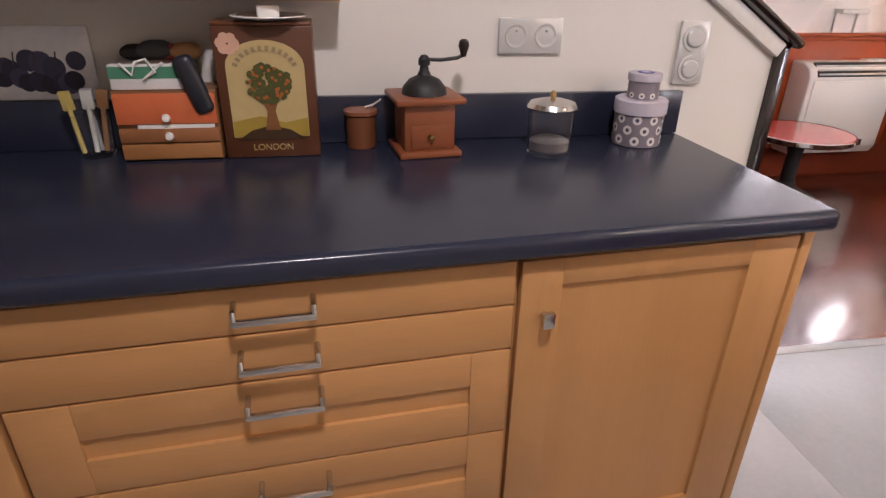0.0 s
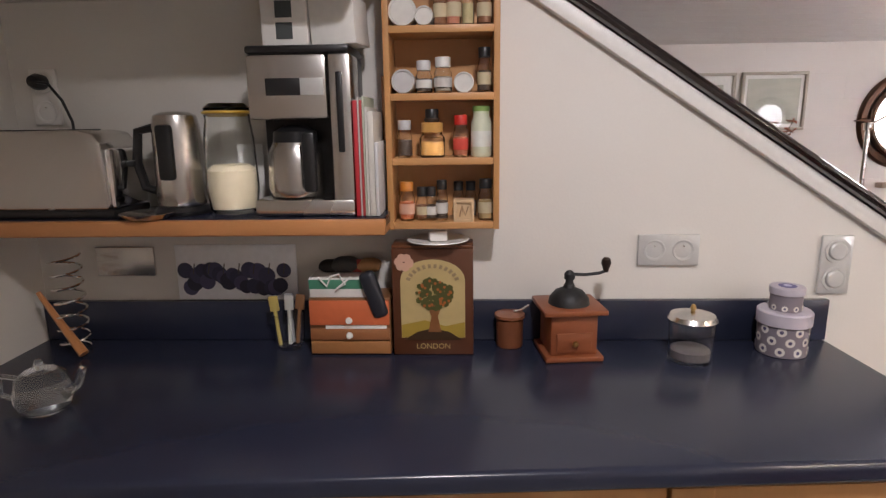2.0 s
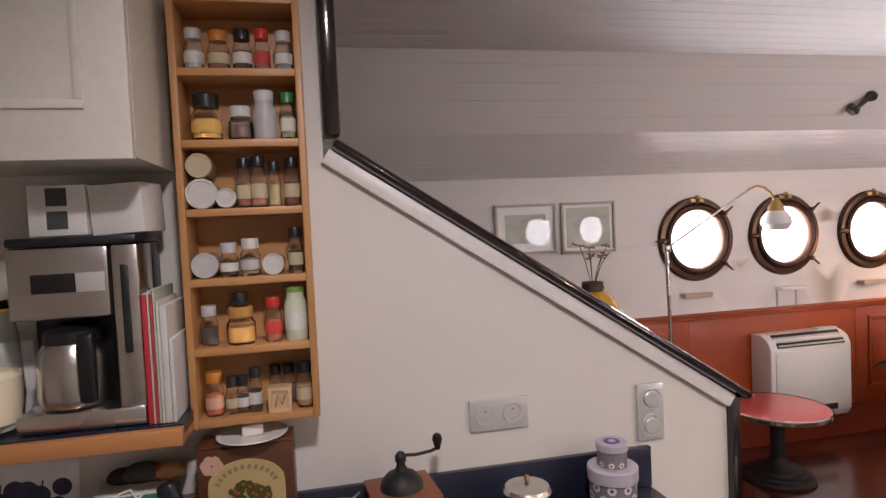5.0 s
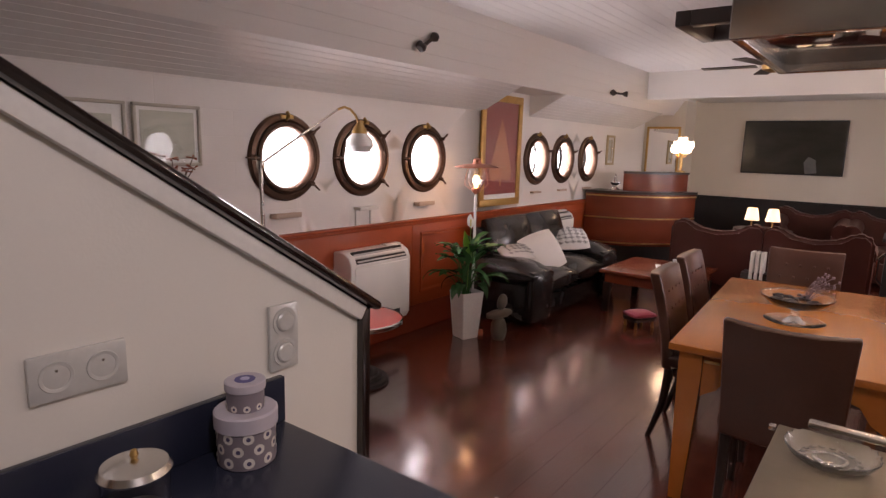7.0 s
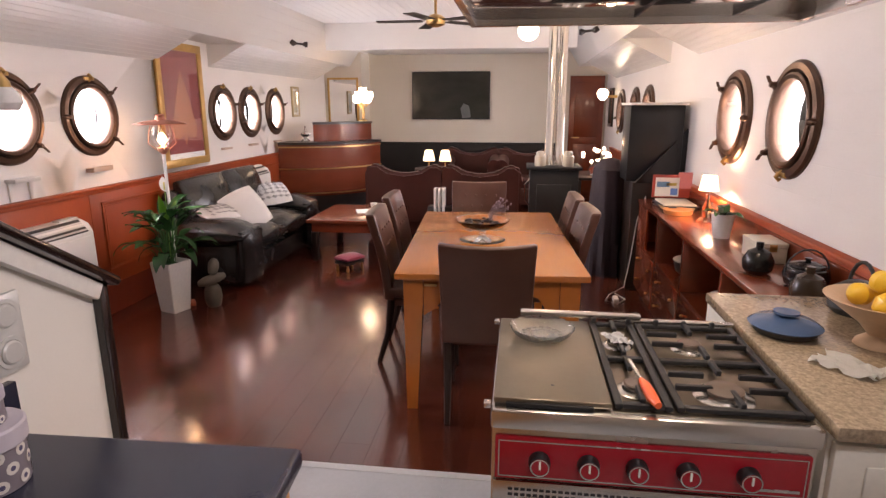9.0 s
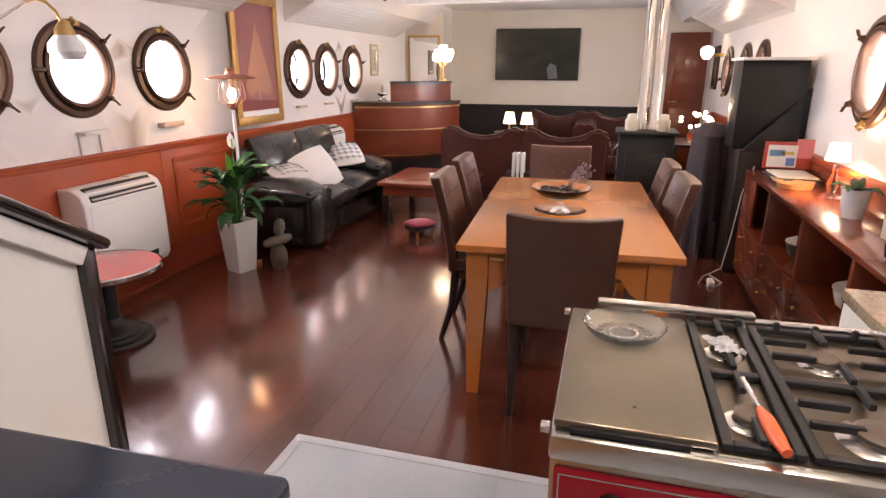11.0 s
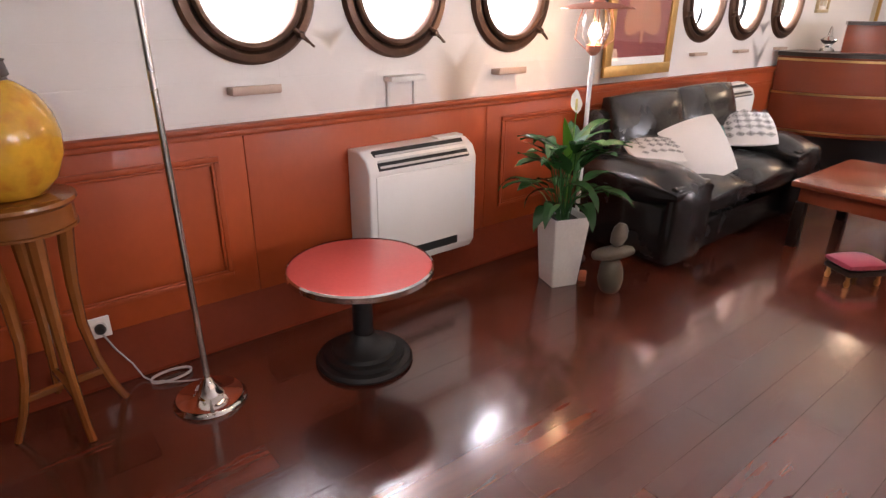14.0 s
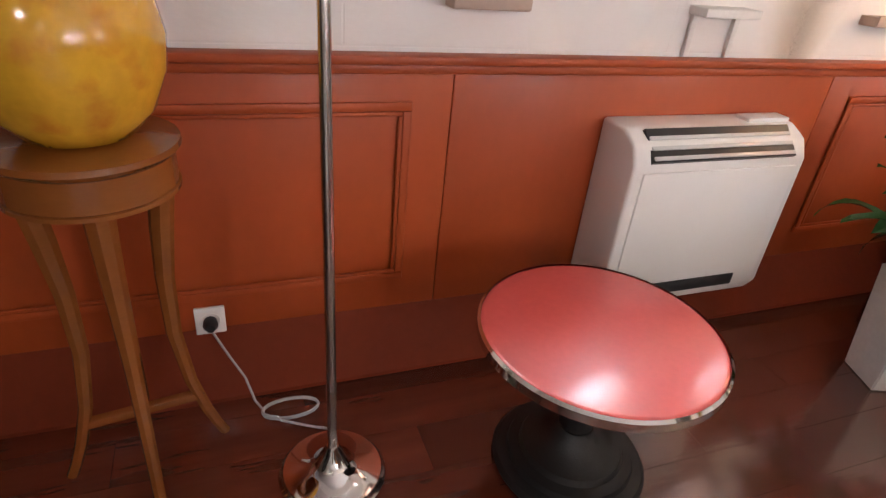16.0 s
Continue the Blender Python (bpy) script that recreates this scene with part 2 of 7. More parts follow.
def add_boards(m, width, height):
    """Shallow joints of painted boards, as relief."""
    nt = m.node_tree
    tc = nt.nodes.new("ShaderNodeTexCoord")
    mp = nt.nodes.new("ShaderNodeMapping")
    mp.inputs["Rotation"].default_value = (radians(-90), 0, 0)
    nt.links.new(tc.outputs["Object"], mp.inputs[0])
    br = nt.nodes.new("ShaderNodeTexBrick")
    br.inputs["Scale"].default_value = 1.0
    br.inputs["Mortar Size"].default_value, br.inputs["Mortar Smooth"].default_value = 0.003, 0.4
    br.inputs["Brick Width"].default_value, br.inputs["Row Height"].default_value = width, height
    br.inputs["Color1"].default_value = br.inputs["Color2"].default_value = (1, 1, 1, 1)
    br.inputs["Mortar"].default_value = (0, 0, 0, 1)
    nt.links.new(mp.outputs[0], br.inputs["Vector"])
    bp = nt.nodes.new("ShaderNodeBump")
    bp.inputs["Strength"].default_value, bp.inputs["Distance"].default_value = 0.35, 0.003
    nt.links.new(br.outputs["Color"], bp.inputs["Height"])
    b = nt.nodes["Principled BSDF"]
    old = b.inputs["Normal"].links[0].from_socket
    nt.links.new(old, bp.inputs["Normal"])
    nt.links.new(bp.outputs[0], b.inputs["Normal"])


add_boards(M_WHITE, 0.95, 0.155)

M_WAINS.node_tree.nodes["Principled BSDF"].inputs["Specular IOR Level"].default_value = 0.28

# ---- mesh helpers ----
def finish(bm, smooth=False):
    bmesh.ops.recalc_face_normals(bm, faces=bm.faces)
    if smooth:
        for f in bm.faces:
            f.smooth = True
    return bm


def mesh_of(name, bm, mat, sharp=35):
    me = bpy.data.meshes.new(name)
    bm.to_mesh(me)
    bm.free()
    me.materials.append(mat)
    if sharp:
        me.set_sharp_from_angle(angle=radians(sharp))
    return me


def thing(name, label, category, at=None, group="", kind=""):
    """An Empty at the thing's base, to which its parts are tied."""
    ob = new(name)
    ob.empty_display_size = 0.05
    if at is not None:
        ob.matrix_world = at if isinstance(at, Matrix) else Matrix.Translation(at)
    return tagged(ob, label, category, group, kind)


def part(name, bm, mat, parent=None, label="", smooth=True):
    """One mesh; under a parent its coordinates are the parent's own."""
    finish(bm, smooth)
    ob = new(name, mesh_of(name, bm, mat))
    if parent is not None:
        ob.parent = parent
    return tagged(ob, label)


def solo(name, bm, mat, label, category, at=None, group="", kind=""):
    ob = part(name, bm, mat)
    if at is not None:
        ob.matrix_world = at if isinstance(at, Matrix) else Matrix.Translation(at)
    return tagged(ob, label, category, group, kind)


def setting(name, bm, mat, label, category):
    return tagged(part(name, bm, mat, None, "", True), label, category, "", "structure")


def box(x0, x1, y0, y1, z0, z1, bev=0.0, bm=None, m=None, seg=2):
    b = bmesh.new()
    bmesh.ops.create_cube(b, size=1)
    for v in b.verts:
        v.co = Vector((x0 + (v.co.x + .5) * (x1 - x0), y0 + (v.co.y + .5) * (y1 - y0), z0 + (v.co.z + .5) * (z1 - z0)))
    if bev:
        bmesh.ops.bevel(b, geom=b.edges[:], offset=bev, segments=seg, affect="EDGES", profile=0.5)
    return join(bm, b, m)


def join(bm, b, m=None):
    if m is not None:
        b.transform(m)
    if bm is None:
        return b
    me = bpy.data.meshes.new("tmp")
    b.to_mesh(me)
    b.free()
    bm.from_mesh(me)
    bpy.data.meshes.remove(me)
    return bm


def lathe(profile, n=32, bm=None, m=None, closed=True):
    """A turned shape from (radius, height) pairs, from the foot up."""
    b = bmesh.new()
    rings = []
    for r, z in profile:
        if r < 1e-5:
            rings.append([b.verts.new((0, 0, z))])
        else:
            rings.append([b.verts.new((r * math.cos(2 * math.pi * i / n), r * math.sin(2 * math.pi * i / n), z)) for i in range(n)])
    for p, q in zip(rings, rings[1:]):
        for i in range(n):
            k = (i + 1) % n
            if len(p) == 1 and len(q) == 1:
                continue
            if len(p) == 1:
                b.faces.new((p[0], q[k], q[i]))
            elif len(q) == 1:
                b.faces.new((p[i], p[k], q[0]))
            else:
                b.faces.new((p[i], p[k], q[k], q[i]))
    if closed:
        for ring in (rings[0], rings[-1]):
            if len(ring) > 1:
                b.faces.new(ring)
    return join(bm, b, m)


def tube(points, r, n=10, bm=None, m=None, caps=True):
    """A round bar along points; r is one radius or one for each point."""
    b = bmesh.new()
    pts = [Vector(p) for p in points]
    rs = r if isinstance(r, (list, tuple)) else [r] * len(pts)
    rings, side = [], None
    for i, p in enumerate(pts):
        d = (pts[min(i + 1, len(pts) - 1)] - pts[max(i - 1, 0)]).normalized()
        if side is None:
            side = d.orthogonal().normalized()
        side = (side - d * side.dot(d)).normalized()
        up = d.cross(side)
        rings.append([b.verts.new(p + (side * math.cos(2 * math.pi * k / n) + up * math.sin(2 * math.pi * k / n)) * rs[i]) for k in range(n)])
    for p, q in zip(rings, rings[1:]):
        for k in range(n):
            b.faces.new((p[k], p[(k + 1) % n], q[(k + 1) % n], q[k]))
    if caps:
        b.faces.new(rings[0])
        b.faces.new(rings[-1])
    return join(bm, b, m)


def prism(outline, depth, bm=None, m=None, bev=0.0):
    """An outline in x and z, pushed from y = 0 to y = depth."""
    b = bmesh.new()
    vs = [b.verts.new((x, 0, z)) for x, z in outline]
    f = b.faces.new(vs)
    out = bmesh.ops.extrude_face_region(b, geom=[f])
    bmesh.ops.translate(b, verts=[g for g in out["geom"] if isinstance(g, bmesh.types.BMVert)], vec=(0, depth, 0))
    if bev:
        bmesh.ops.bevel(b, geom=b.edges[:], offset=bev, segments=2, affect="EDGES", profile=0.5)
    return join(bm, b, m)


def cushion(sx, sy, sz, bm=None, m=None, puff=0.35, cuts=6):
    """A stuffed block, thick in the middle and thin at the rim."""
    b = bmesh.new()
    bmesh.ops.create_cube(b, size=2)
    bmesh.ops.subdivide_edges(b, edges=b.edges[:], cuts=cuts, use_grid_fill=True)
    for v in b.verts:
        x, y, z = v.co
        k = (1 - abs(x) ** 3.2 * puff) * (1 - abs(y) ** 3.2 * puff)
        e = 1 - 0.10 * puff * (abs(x) ** 2 * abs(y) ** 2)
        rnd = noise.noise(Vector((x * 1.7, y * 1.7, z + sx * 7))) * 0.03
        rz = 1 - 0.12 * abs(z) ** 4
        v.co = Vector((x * sx / 2 * e * rz, y * sy / 2 * e * rz, (z * k + rnd) * sz / 2))
    return join(bm, b, m)


def crumple(sx, sy, h, seed):
    """A crumpled thin sheet with an uneven edge."""
    b = bmesh.new()
    n = 9
    r = random.Random(seed)
    g = [[b.verts.new((sx * (i / n - .5) * r.uniform(.85, 1.1), sy * (j / n - .5) * r.uniform(.8, 1.15), r.uniform(0.001, h))) for j in range(n + 1)] for i in range(n + 1)]
    for i in range(n):
        for j in range(n):
            b.faces.new((g[i][j], g[i + 1][j], g[i + 1][j + 1], g[i][j + 1]))
    bmesh.ops.solidify(b, geom=b.faces[:], thickness=0.0008)
    return b


def rot(ax, deg):
    return Matrix.Rotation(radians(deg), 4, ax)


def T(x, y, z):
    return Matrix.Translation((x, y, z))


def letters(text, size, mat, parent, m, name="lettering"):
    cu = bpy.data.curves.new(name, "FONT")
    cu.body, cu.size, cu.align_x, cu.align_y, cu.extrude = text, size, "CENTER", "CENTER", 0.0004
    tmp = bpy.data.objects.new(name, cu)
    me = bpy.data.meshes.new_from_object(tmp)
    bpy.data.objects.remove(tmp)
    me.materials.clear()
    me.materials.append(mat)
    ob = new(name, me)
    ob.parent = parent
    ob.matrix_local = m
    return ob

# ---- structure ----
def holed_wall(x0, x1, z0, z1, centres, zc, r, y0, y1, n=48):
    """An upright wall along x with round openings through it."""
    b = bmesh.new()
    edges = [x0] + [(p + q) / 2 for p, q in zip(centres, centres[1:])] + [x1]
    for c, ea, eb in zip(centres, edges, edges[1:]):
        corner = [math.atan2(z - zc, x - c) % (2 * math.pi) for x in (ea, eb) for z in (z0, z1)]
        angles = sorted([2 * math.pi * i / n for i in range(n)] + corner)
        rings = []
        for y in (y0, y1):
            inner, outer = [], []
            for a in angles:
                ca, sa = math.cos(a), math.sin(a)
                inner.append(b.verts.new((c + r * ca, y, zc + r * sa)))
                k = min((eb - c) / ca if ca > 1e-6 else 9e9, (ea - c) / ca if ca < -1e-6 else 9e9,
                        (z1 - zc) / sa if sa > 1e-6 else 9e9, (z0 - zc) / sa if sa < -1e-6 else 9e9)
                outer.append(b.verts.new((c + k * ca, y, zc + k * sa)))
            rings.append((inner, outer))
        for i in range(len(angles)):
            k = (i + 1) % len(angles)
            for inner, outer in rings:
                b.faces.new((inner[i], inner[k], outer[k], outer[i]))
            b.faces.new((rings[0][0][i], rings[0][0][k], rings[1][0][k], rings[1][0][i]))
            b.faces.new((rings[0][1][i], rings[0][1][k], rings[1][1][k], rings[1][1][i]))
    bmesh.ops.remove_doubles(b, verts=b.verts[:], dist=1e-5)
    return b


X0 = -2.2
CEIL, RIDGE = 2.48, 2.09
floor = setting("floor", box(X0 - 0.1, BACK + 0.1, SOUTH - 0.1, NORTH + 0.1, -0.2, -0.012), M_UNDER, "dark red-brown plank floor with a glossy worn finish", "floor")
tiles = setting("kitchen_floor", box(-0.98, 2.31, SOUTH, 1.59, -0.011, -0.007), M_UNDER, "pale grey tiled kitchen floor with a light edge strip", "floor")

wall_n = setting("wall_north", holed_wall(X0, BACK, 0.0, 2.14, PORTS_N, PORT_Z, RING_R - 0.045, NORTH, NORTH + 0.13), M_WHITE, "white painted board wall with round portholes", "wall")
wall_s = setting("wall_south", holed_wall(X0, BACK, 0.0, 2.14, PORTS_S, PORT_Z, RING_R - 0.045, SOUTH - 0.13, SOUTH), M_WHITE, "white painted board wall with round portholes", "wall")
wall_e = setting("wall_east", box(BACK, BACK + 0.12, SOUTH - 0.1, NORTH + 0.1, 0, 2.6), M_CREAM, "plain cream painted end wall", "wall")
wall_w = setting("wall_west", box(X0 - 0.12, X0, SOUTH - 0.1, NORTH + 0.1, 0, 2.6), M_CREAM, "plain cream painted wall", "wall")
setting("black_dado", box(BACK - 0.02, BACK, -0.1, 2.95, 0, 0.885), M_BLACKW, "black painted dado on the end wall", "dado")
setting("dado_rail", box(BACK - 0.035, BACK, -0.1, 2.95, 0.885, 0.91, 0.005), M_BLACKW, "black dado rail", "trim")


def soffit(x0, x1, side, boards=9):
    """The raked board panel above a row of portholes, from the wall up to the coaming's foot."""
    wall_y, foot_y = (NORTH, 3.185) if side > 0 else (SOUTH, -0.38)
    b = bmesh.new()
    a, e = Vector((0, wall_y, 1.872)), Vector((0, foot_y, RIDGE))
    up = Vector((0, 0, 1))
    for i in range(boards):
        p, q = a.lerp(e, i / boards), a.lerp(e, (i + 1) / boards)
        d = (q - p).normalized() * 0.0025
        vs = []
        for x in (x0, x1):
            vs += [b.verts.new(Vector((x, 0, 0)) + w) for w in (p + up * 0.006, p + d, q - d, q + up * 0.006, q + up * 0.05, p + up * 0.05)]
        for k in range(6):
            b.faces.new((vs[k], vs[(k + 1) % 6], vs[6 + (k + 1) % 6], vs[6 + k]))
        b.faces.new(vs[:6]), b.faces.new(vs[6:])
    for x in (x0, x1):
        s = -0.02 if x == x0 else 0.02
        tri = [b.verts.new((xx, y, z)) for xx in (x, x + s) for y, z in ((wall_y, 1.872), (foot_y, RIDGE), (wall_y, RIDGE))]
        b.faces.new(tri[:3]), b.faces.new(tri[3:])
        for k in range(3):
            b.faces.new((tri[k], tri[(k + 1) % 3], tri[3 + (k + 1) % 3], tri[3 + k]))
    return b


for n_, (side, xa, xb) in enumerate(((1, X0, 5.03), (1, 5.95, 9.0), (-1, X0, 5.03), (-1, 5.95, 9.0))):
    setting("soffit_%d" % (n_ + 1), soffit(xa, xb, side), M_SOFFIT, "white lacquered raked boards above the portholes", "soffit")
HX0, HX1, HY0, HY1 = 4.64, 5.16, 1.1, 1.62
ceil_bm = box(X0, HX0, -0.12, 2.9, CEIL, CEIL + 0.08)
box(HX1, 7.5, -0.12, 2.9, CEIL, CEIL + 0.08, 0, ceil_bm)
box(HX0, HX1, -0.12, HY0, CEIL, CEIL + 0.08, 0, ceil_bm)
box(HX0, HX1, HY1, 2.9, CEIL, CEIL + 0.08, 0, ceil_bm)
box(7.61, BACK, -0.12, 2.9, 2.3, 2.38, 0, ceil_bm)
box(7.5, 7.62, -0.12, 2.9, 2.16, CEIL, 0, ceil_bm)
for wy, fy, ty in ((NORTH + 0.1, 3.185, 2.9), (SOUTH - 0.1, -0.38, -0.12)):
    box(X0, BACK, min(wy, fy), max(wy, fy), RIDGE + 0.003, RIDGE + 0.06, 0, ceil_bm)
    vs = [ceil_bm.verts.new((x, y, z)) for x in (X0, BACK) for y, z in ((fy, RIDGE), (ty, CEIL + 0.02), (ty + (0.06 if wy > 0 else -0.06), CEIL + 0.04), (fy + (0.06 if wy > 0 else -0.06), RIDGE + 0.02))]
    for k in range(4):
        ceil_bm.faces.new((vs[k], vs[(k + 1) % 4], vs[4 + (k + 1) % 4], vs[4 + k]))
    ceil_bm.faces.new(vs[:4]), ceil_bm.faces.new(vs[4:])
for k in range(31):
    y = -0.115 + 0.0972 * k
    for xa, xb in (((X0, 4.58), (5.22, 7.5)) if 0.95 < y < 1.7 else ((X0, 7.5),)):
        box(xa, xb, y + 0.0006, y + 0.0966, CEIL - 0.012, CEIL + 0.001, 0.0016, ceil_bm, seg=1)
for fy, ty in ((3.185, 2.9), (-0.38, -0.12)):
    foot, head = Vector((0, fy, RIDGE)), Vector((0, ty, CEIL + 0.02))
    run = head - foot
    inward = Vector((0, -1 if fy > 0 else 1, -0.7)).normalized()
    for k in range(5):
        p, q = foot + run * (k / 5 + 0.0012), foot + run * ((k + 1) / 5 - 0.0012)
        rim = [p, p + inward * 0.004, q + inward * 0.004, q]
        vs = [ceil_bm.verts.new(Vector((x, 0, 0)) + v) for x in (X0, BACK) for v in rim]
        for i in range(4):
            ceil_bm.faces.new((vs[i], vs[(i + 1) % 4], vs[4 + (i + 1) % 4], vs[4 + i]))
        ceil_bm.faces.new(vs[:4]), ceil_bm.faces.new(vs[4:])
ceiling = setting("ceiling", ceil_bm, M_CEIL, "white painted ceiling with raked coaming sides", "ceiling")

# portholes: a bronze ring with hinge, clamps and a pane
def porthole(px, side, n_, far):
    wy = NORTH if side > 0 else SOUTH
    at = T(px, wy, PORT_Z) @ (rot("X", 90) if side > 0 else rot("X", -90))
    w = thing("porthole", "round dark bronze porthole with clamps, bright daylight outside", "porthole", at, "portholes")
    ring = [(0.235, -0.12), (0.245, -0.12), (0.245, 0.0), (RING_R, 0.0), (RING_R, 0.012), (RING_R - 0.012, 0.026), (0.245, 0.03), (0.232, 0.02), (0.228, 0.01), (0.228, -0.11)]
    part("outer_ring", lathe(ring + ring[:1], 56, None, None, False), M_BRONZE, w)
    inner = [(GLASS_R - 0.004, 0.0), (0.229, 0.0), (0.229, 0.034), (0.218, 0.042), (GLASS_R + 0.006, 0.036), (GLASS_R - 0.004, 0.02)]
    part("window_frame", lathe(inner + inner[:1], 56, None, None, False), M_BRONZE, w)
    g = part("pane", lathe([(0.0, 0.010), (GLASS_R, 0.010), (GLASS_R, 0.016), (0, 0.016)], 40), M_GLASS, w)
    g.visible_shadow = False
    if far:
        angles = (20, 200)
    else:
        angles = (40, 180, 318)
    for k, a in enumerate(angles):
        c = tube([(0.225, 0, 0.03), (0.262, 0, 0.05), (0.30, 0, 0.052)], [0.012, 0.010, 0.007], 8)
        lathe([(0.016, 0), (0.016, 0.03), (0.010, 0.04), (0, 0.04)], 12, c, T(0.262, 0, 0.02))
        box(0.285, 0.33, -0.004, 0.004, 0.045, 0.062, 0.002, c)
        c.transform(rot("Z", a))
        part("clamp", c, M_BRONZE, w)
    h = tube([(0, 0.245, 0.02), (0, 0.275, 0.05), (0, 0.29, 0.03)], 0.012, 8)
    box(-0.05, 0.05, 0.25, 0.275, 0.012, 0.034, 0.004, h)
    part("hinge", h, M_BRASS, w)
    return w


for n_, px in enumerate(PORTS_N):
    porthole(px, 1, n_, px > 5)
for n_, px in enumerate(PORTS_S):
    porthole(px, -1, n_, px > 5)

# wainscot of the long walls: cap rail, panels with mouldings, raked skirting in a shaded tone
def wainscot(side, xa, xb, joints):
    wy, s = (NORTH, -1) if side > 0 else (SOUTH, 1)
    tag = "north" if side > 0 else "south"
    cap = box(xa, xb, *sorted((wy, wy + s * 0.055)), 0.895, 0.918, 0.006)
    box(xa, xb, *sorted((wy, wy + s * 0.045)), 0.872, 0.895, 0.004, cap)
    w = setting("wainscot_" + tag, cap, M_WAINS, "red-brown varnished wood panelling with a cap rail", "panelling")
    edges = [xa] + [j for j in joints if xa < j < xb] + [xb]
    for k, (p, q) in enumerate(zip(edges, edges[1:])):
        b = box(p + 0.001, q - 0.001, *sorted((wy, wy + s * 0.035)), 0.16, 0.872, 0.003)
        part("panel", b, M_WAINS, w)
        if k % 2 == 0:
            m_ = bmesh.new()
            x0, x1, z0, z1 = p + 0.11, q - 0.11, 0.272, 0.803
            ya, yb = sorted((wy + s * 0.035, wy + s * 0.046))
            for d, e in ((0, 0.024), (0.024, 0.012)):
                box(x0 + d, x1 - d, ya, yb - 0.005 * (d > 0), z0 + d, z0 + d + e, 0.004, m_)
                box(x0 + d, x1 - d, ya, yb - 0.005 * (d > 0), z1 - d - e, z1 - d, 0.004, m_)
                box(x0 + d, x0 + d + e, ya, yb - 0.004, z0 + d + e, z1 - d - e, 0.004, m_)
                box(x1 - d - e, x1 - d, ya, yb - 0.004, z0 + d + e, z1 - d - e, 0.004, m_)
            part("moulding", m_, M_WAINS, w)
    sk = prism([(0, 0.0), (0.15, 0.0), (0.15, 0.012), (0.034, 0.172), (0, 0.172)], xb - xa)
    sk.transform(Matrix(((0, 1, 0, xa), (s, 0, 0, wy), (0, 0, 1, 0), (0, 0, 0, 1))))
    part("skirting", sk, M_SKIRT_SHADED, w)


wainscot(1, X0, 9.0, [0.2, 1.4, 2.655, 4.008, 5.3, 6.6, 7.9])
wainscot(-1, 2.3, 9.0, [3.6, 4.9, 6.2, 7.5])

# stair side wall with its dark rail
WY = 1.437
KX, KZ, EX, EZ = 0.268, 1.772, 1.318, 1.086
setting("partition_wall", prism([(-0.98, 0), (EX, 0), (EX, EZ), (KX, KZ), (KX, CEIL), (-0.98, CEIL)], 0.085, None, T(0, WY, 0)), M_PART, "pale matt painted stair side wall with a raked top", "wall")
sl = Vector((EX - KX, 0, EZ - KZ)).normalized()
up = Vector((-sl.z, 0, sl.x))
def raked(a, b_, lo, hi, y0, y1, bev=0.004):
    p, q = Vector((KX, 0, KZ)) + sl * a, Vector((EX, 0, EZ)) + sl * b_
    pts = [p + up * lo, q + up * lo, q + up * hi, p + up * hi]
    return prism([(v.x, v.z) for v in pts], y1 - y0, None, T(0, y0, 0), bev)
setting("trim_raked", raked(0.0, 0.0, -0.010, 0.027, WY - 0.022, WY + 0.1, 0.003), M_TRIM, "white raked trim board under the rail", "trim")
setting("rail_raked", raked(0.0, 0.03, 0.029, 0.054, WY - 0.045, WY + 0.115, 0.012), M_RAIL, "dark varnished raked hand rail with worn gloss", "rail")
setting("post_end", box(EX + 0.001, EX + 0.03, WY - 0.02, WY + 0.1, 0, EZ + 0.03, 0.005), M_RAIL, "dark varnished end post of the stair wall", "post")
setting("post_upper", box(KX + 0.001, KX + 0.042, WY - 0.03, WY + 0.1, KZ + 0.05, CEIL, 0.008), M_RAIL, "dark varnished upright beside the opening", "post")
stairs = setting("stairs", box(-0.97, 1.28, WY + 0.09, WY + 0.12, 0.0, 0.12), M_DKWOOD, "dark wooden stairs rising behind the raked wall", "stairs")
for k in range(8):
    part("step", box(1.28 - 0.27 * (k + 1), 1.28 - 0.27 * k, WY + 0.125, 2.42, 0.0, 0.176 * (k + 1), 0.008), M_DKWOOD, stairs)
setting("wall_kitchen", box(-1.1, -0.98, SOUTH - 0.05, WY + 0.085, 0, CEIL), M_PART, "pale matt painted kitchen wall", "wall")
setting("alcove_pier", box(BACK - 0.5, BACK, 3.0, NORTH, 1.02, 2.3), M_CREAM, "cream painted pier beside the bar", "pier")
# fixed boards of the bar alcove door
dd = setting("door_1", box(BACK - 0.05, BACK, -0.78, -0.25, 0, 1.95, 0.004), M_MAHOG, "closed dark red-brown wooden door in the end wall", "door")
part("door_panel", box(BACK - 0.06, BACK - 0.05, -0.70, -0.33, 1.0, 1.85, 0.006), M_MAHOG, dd)
part("door_panel", box(BACK - 0.06, BACK - 0.05, -0.70, -0.33, 0.12, 0.9, 0.006), M_MAHOG, dd)
part("door_handle", tube([(BACK - 0.05, -0.31, 1.0), (BACK - 0.09, -0.31, 1.0), (BACK - 0.09, -0.42, 1.0)], 0.009), M_BRASS, dd)
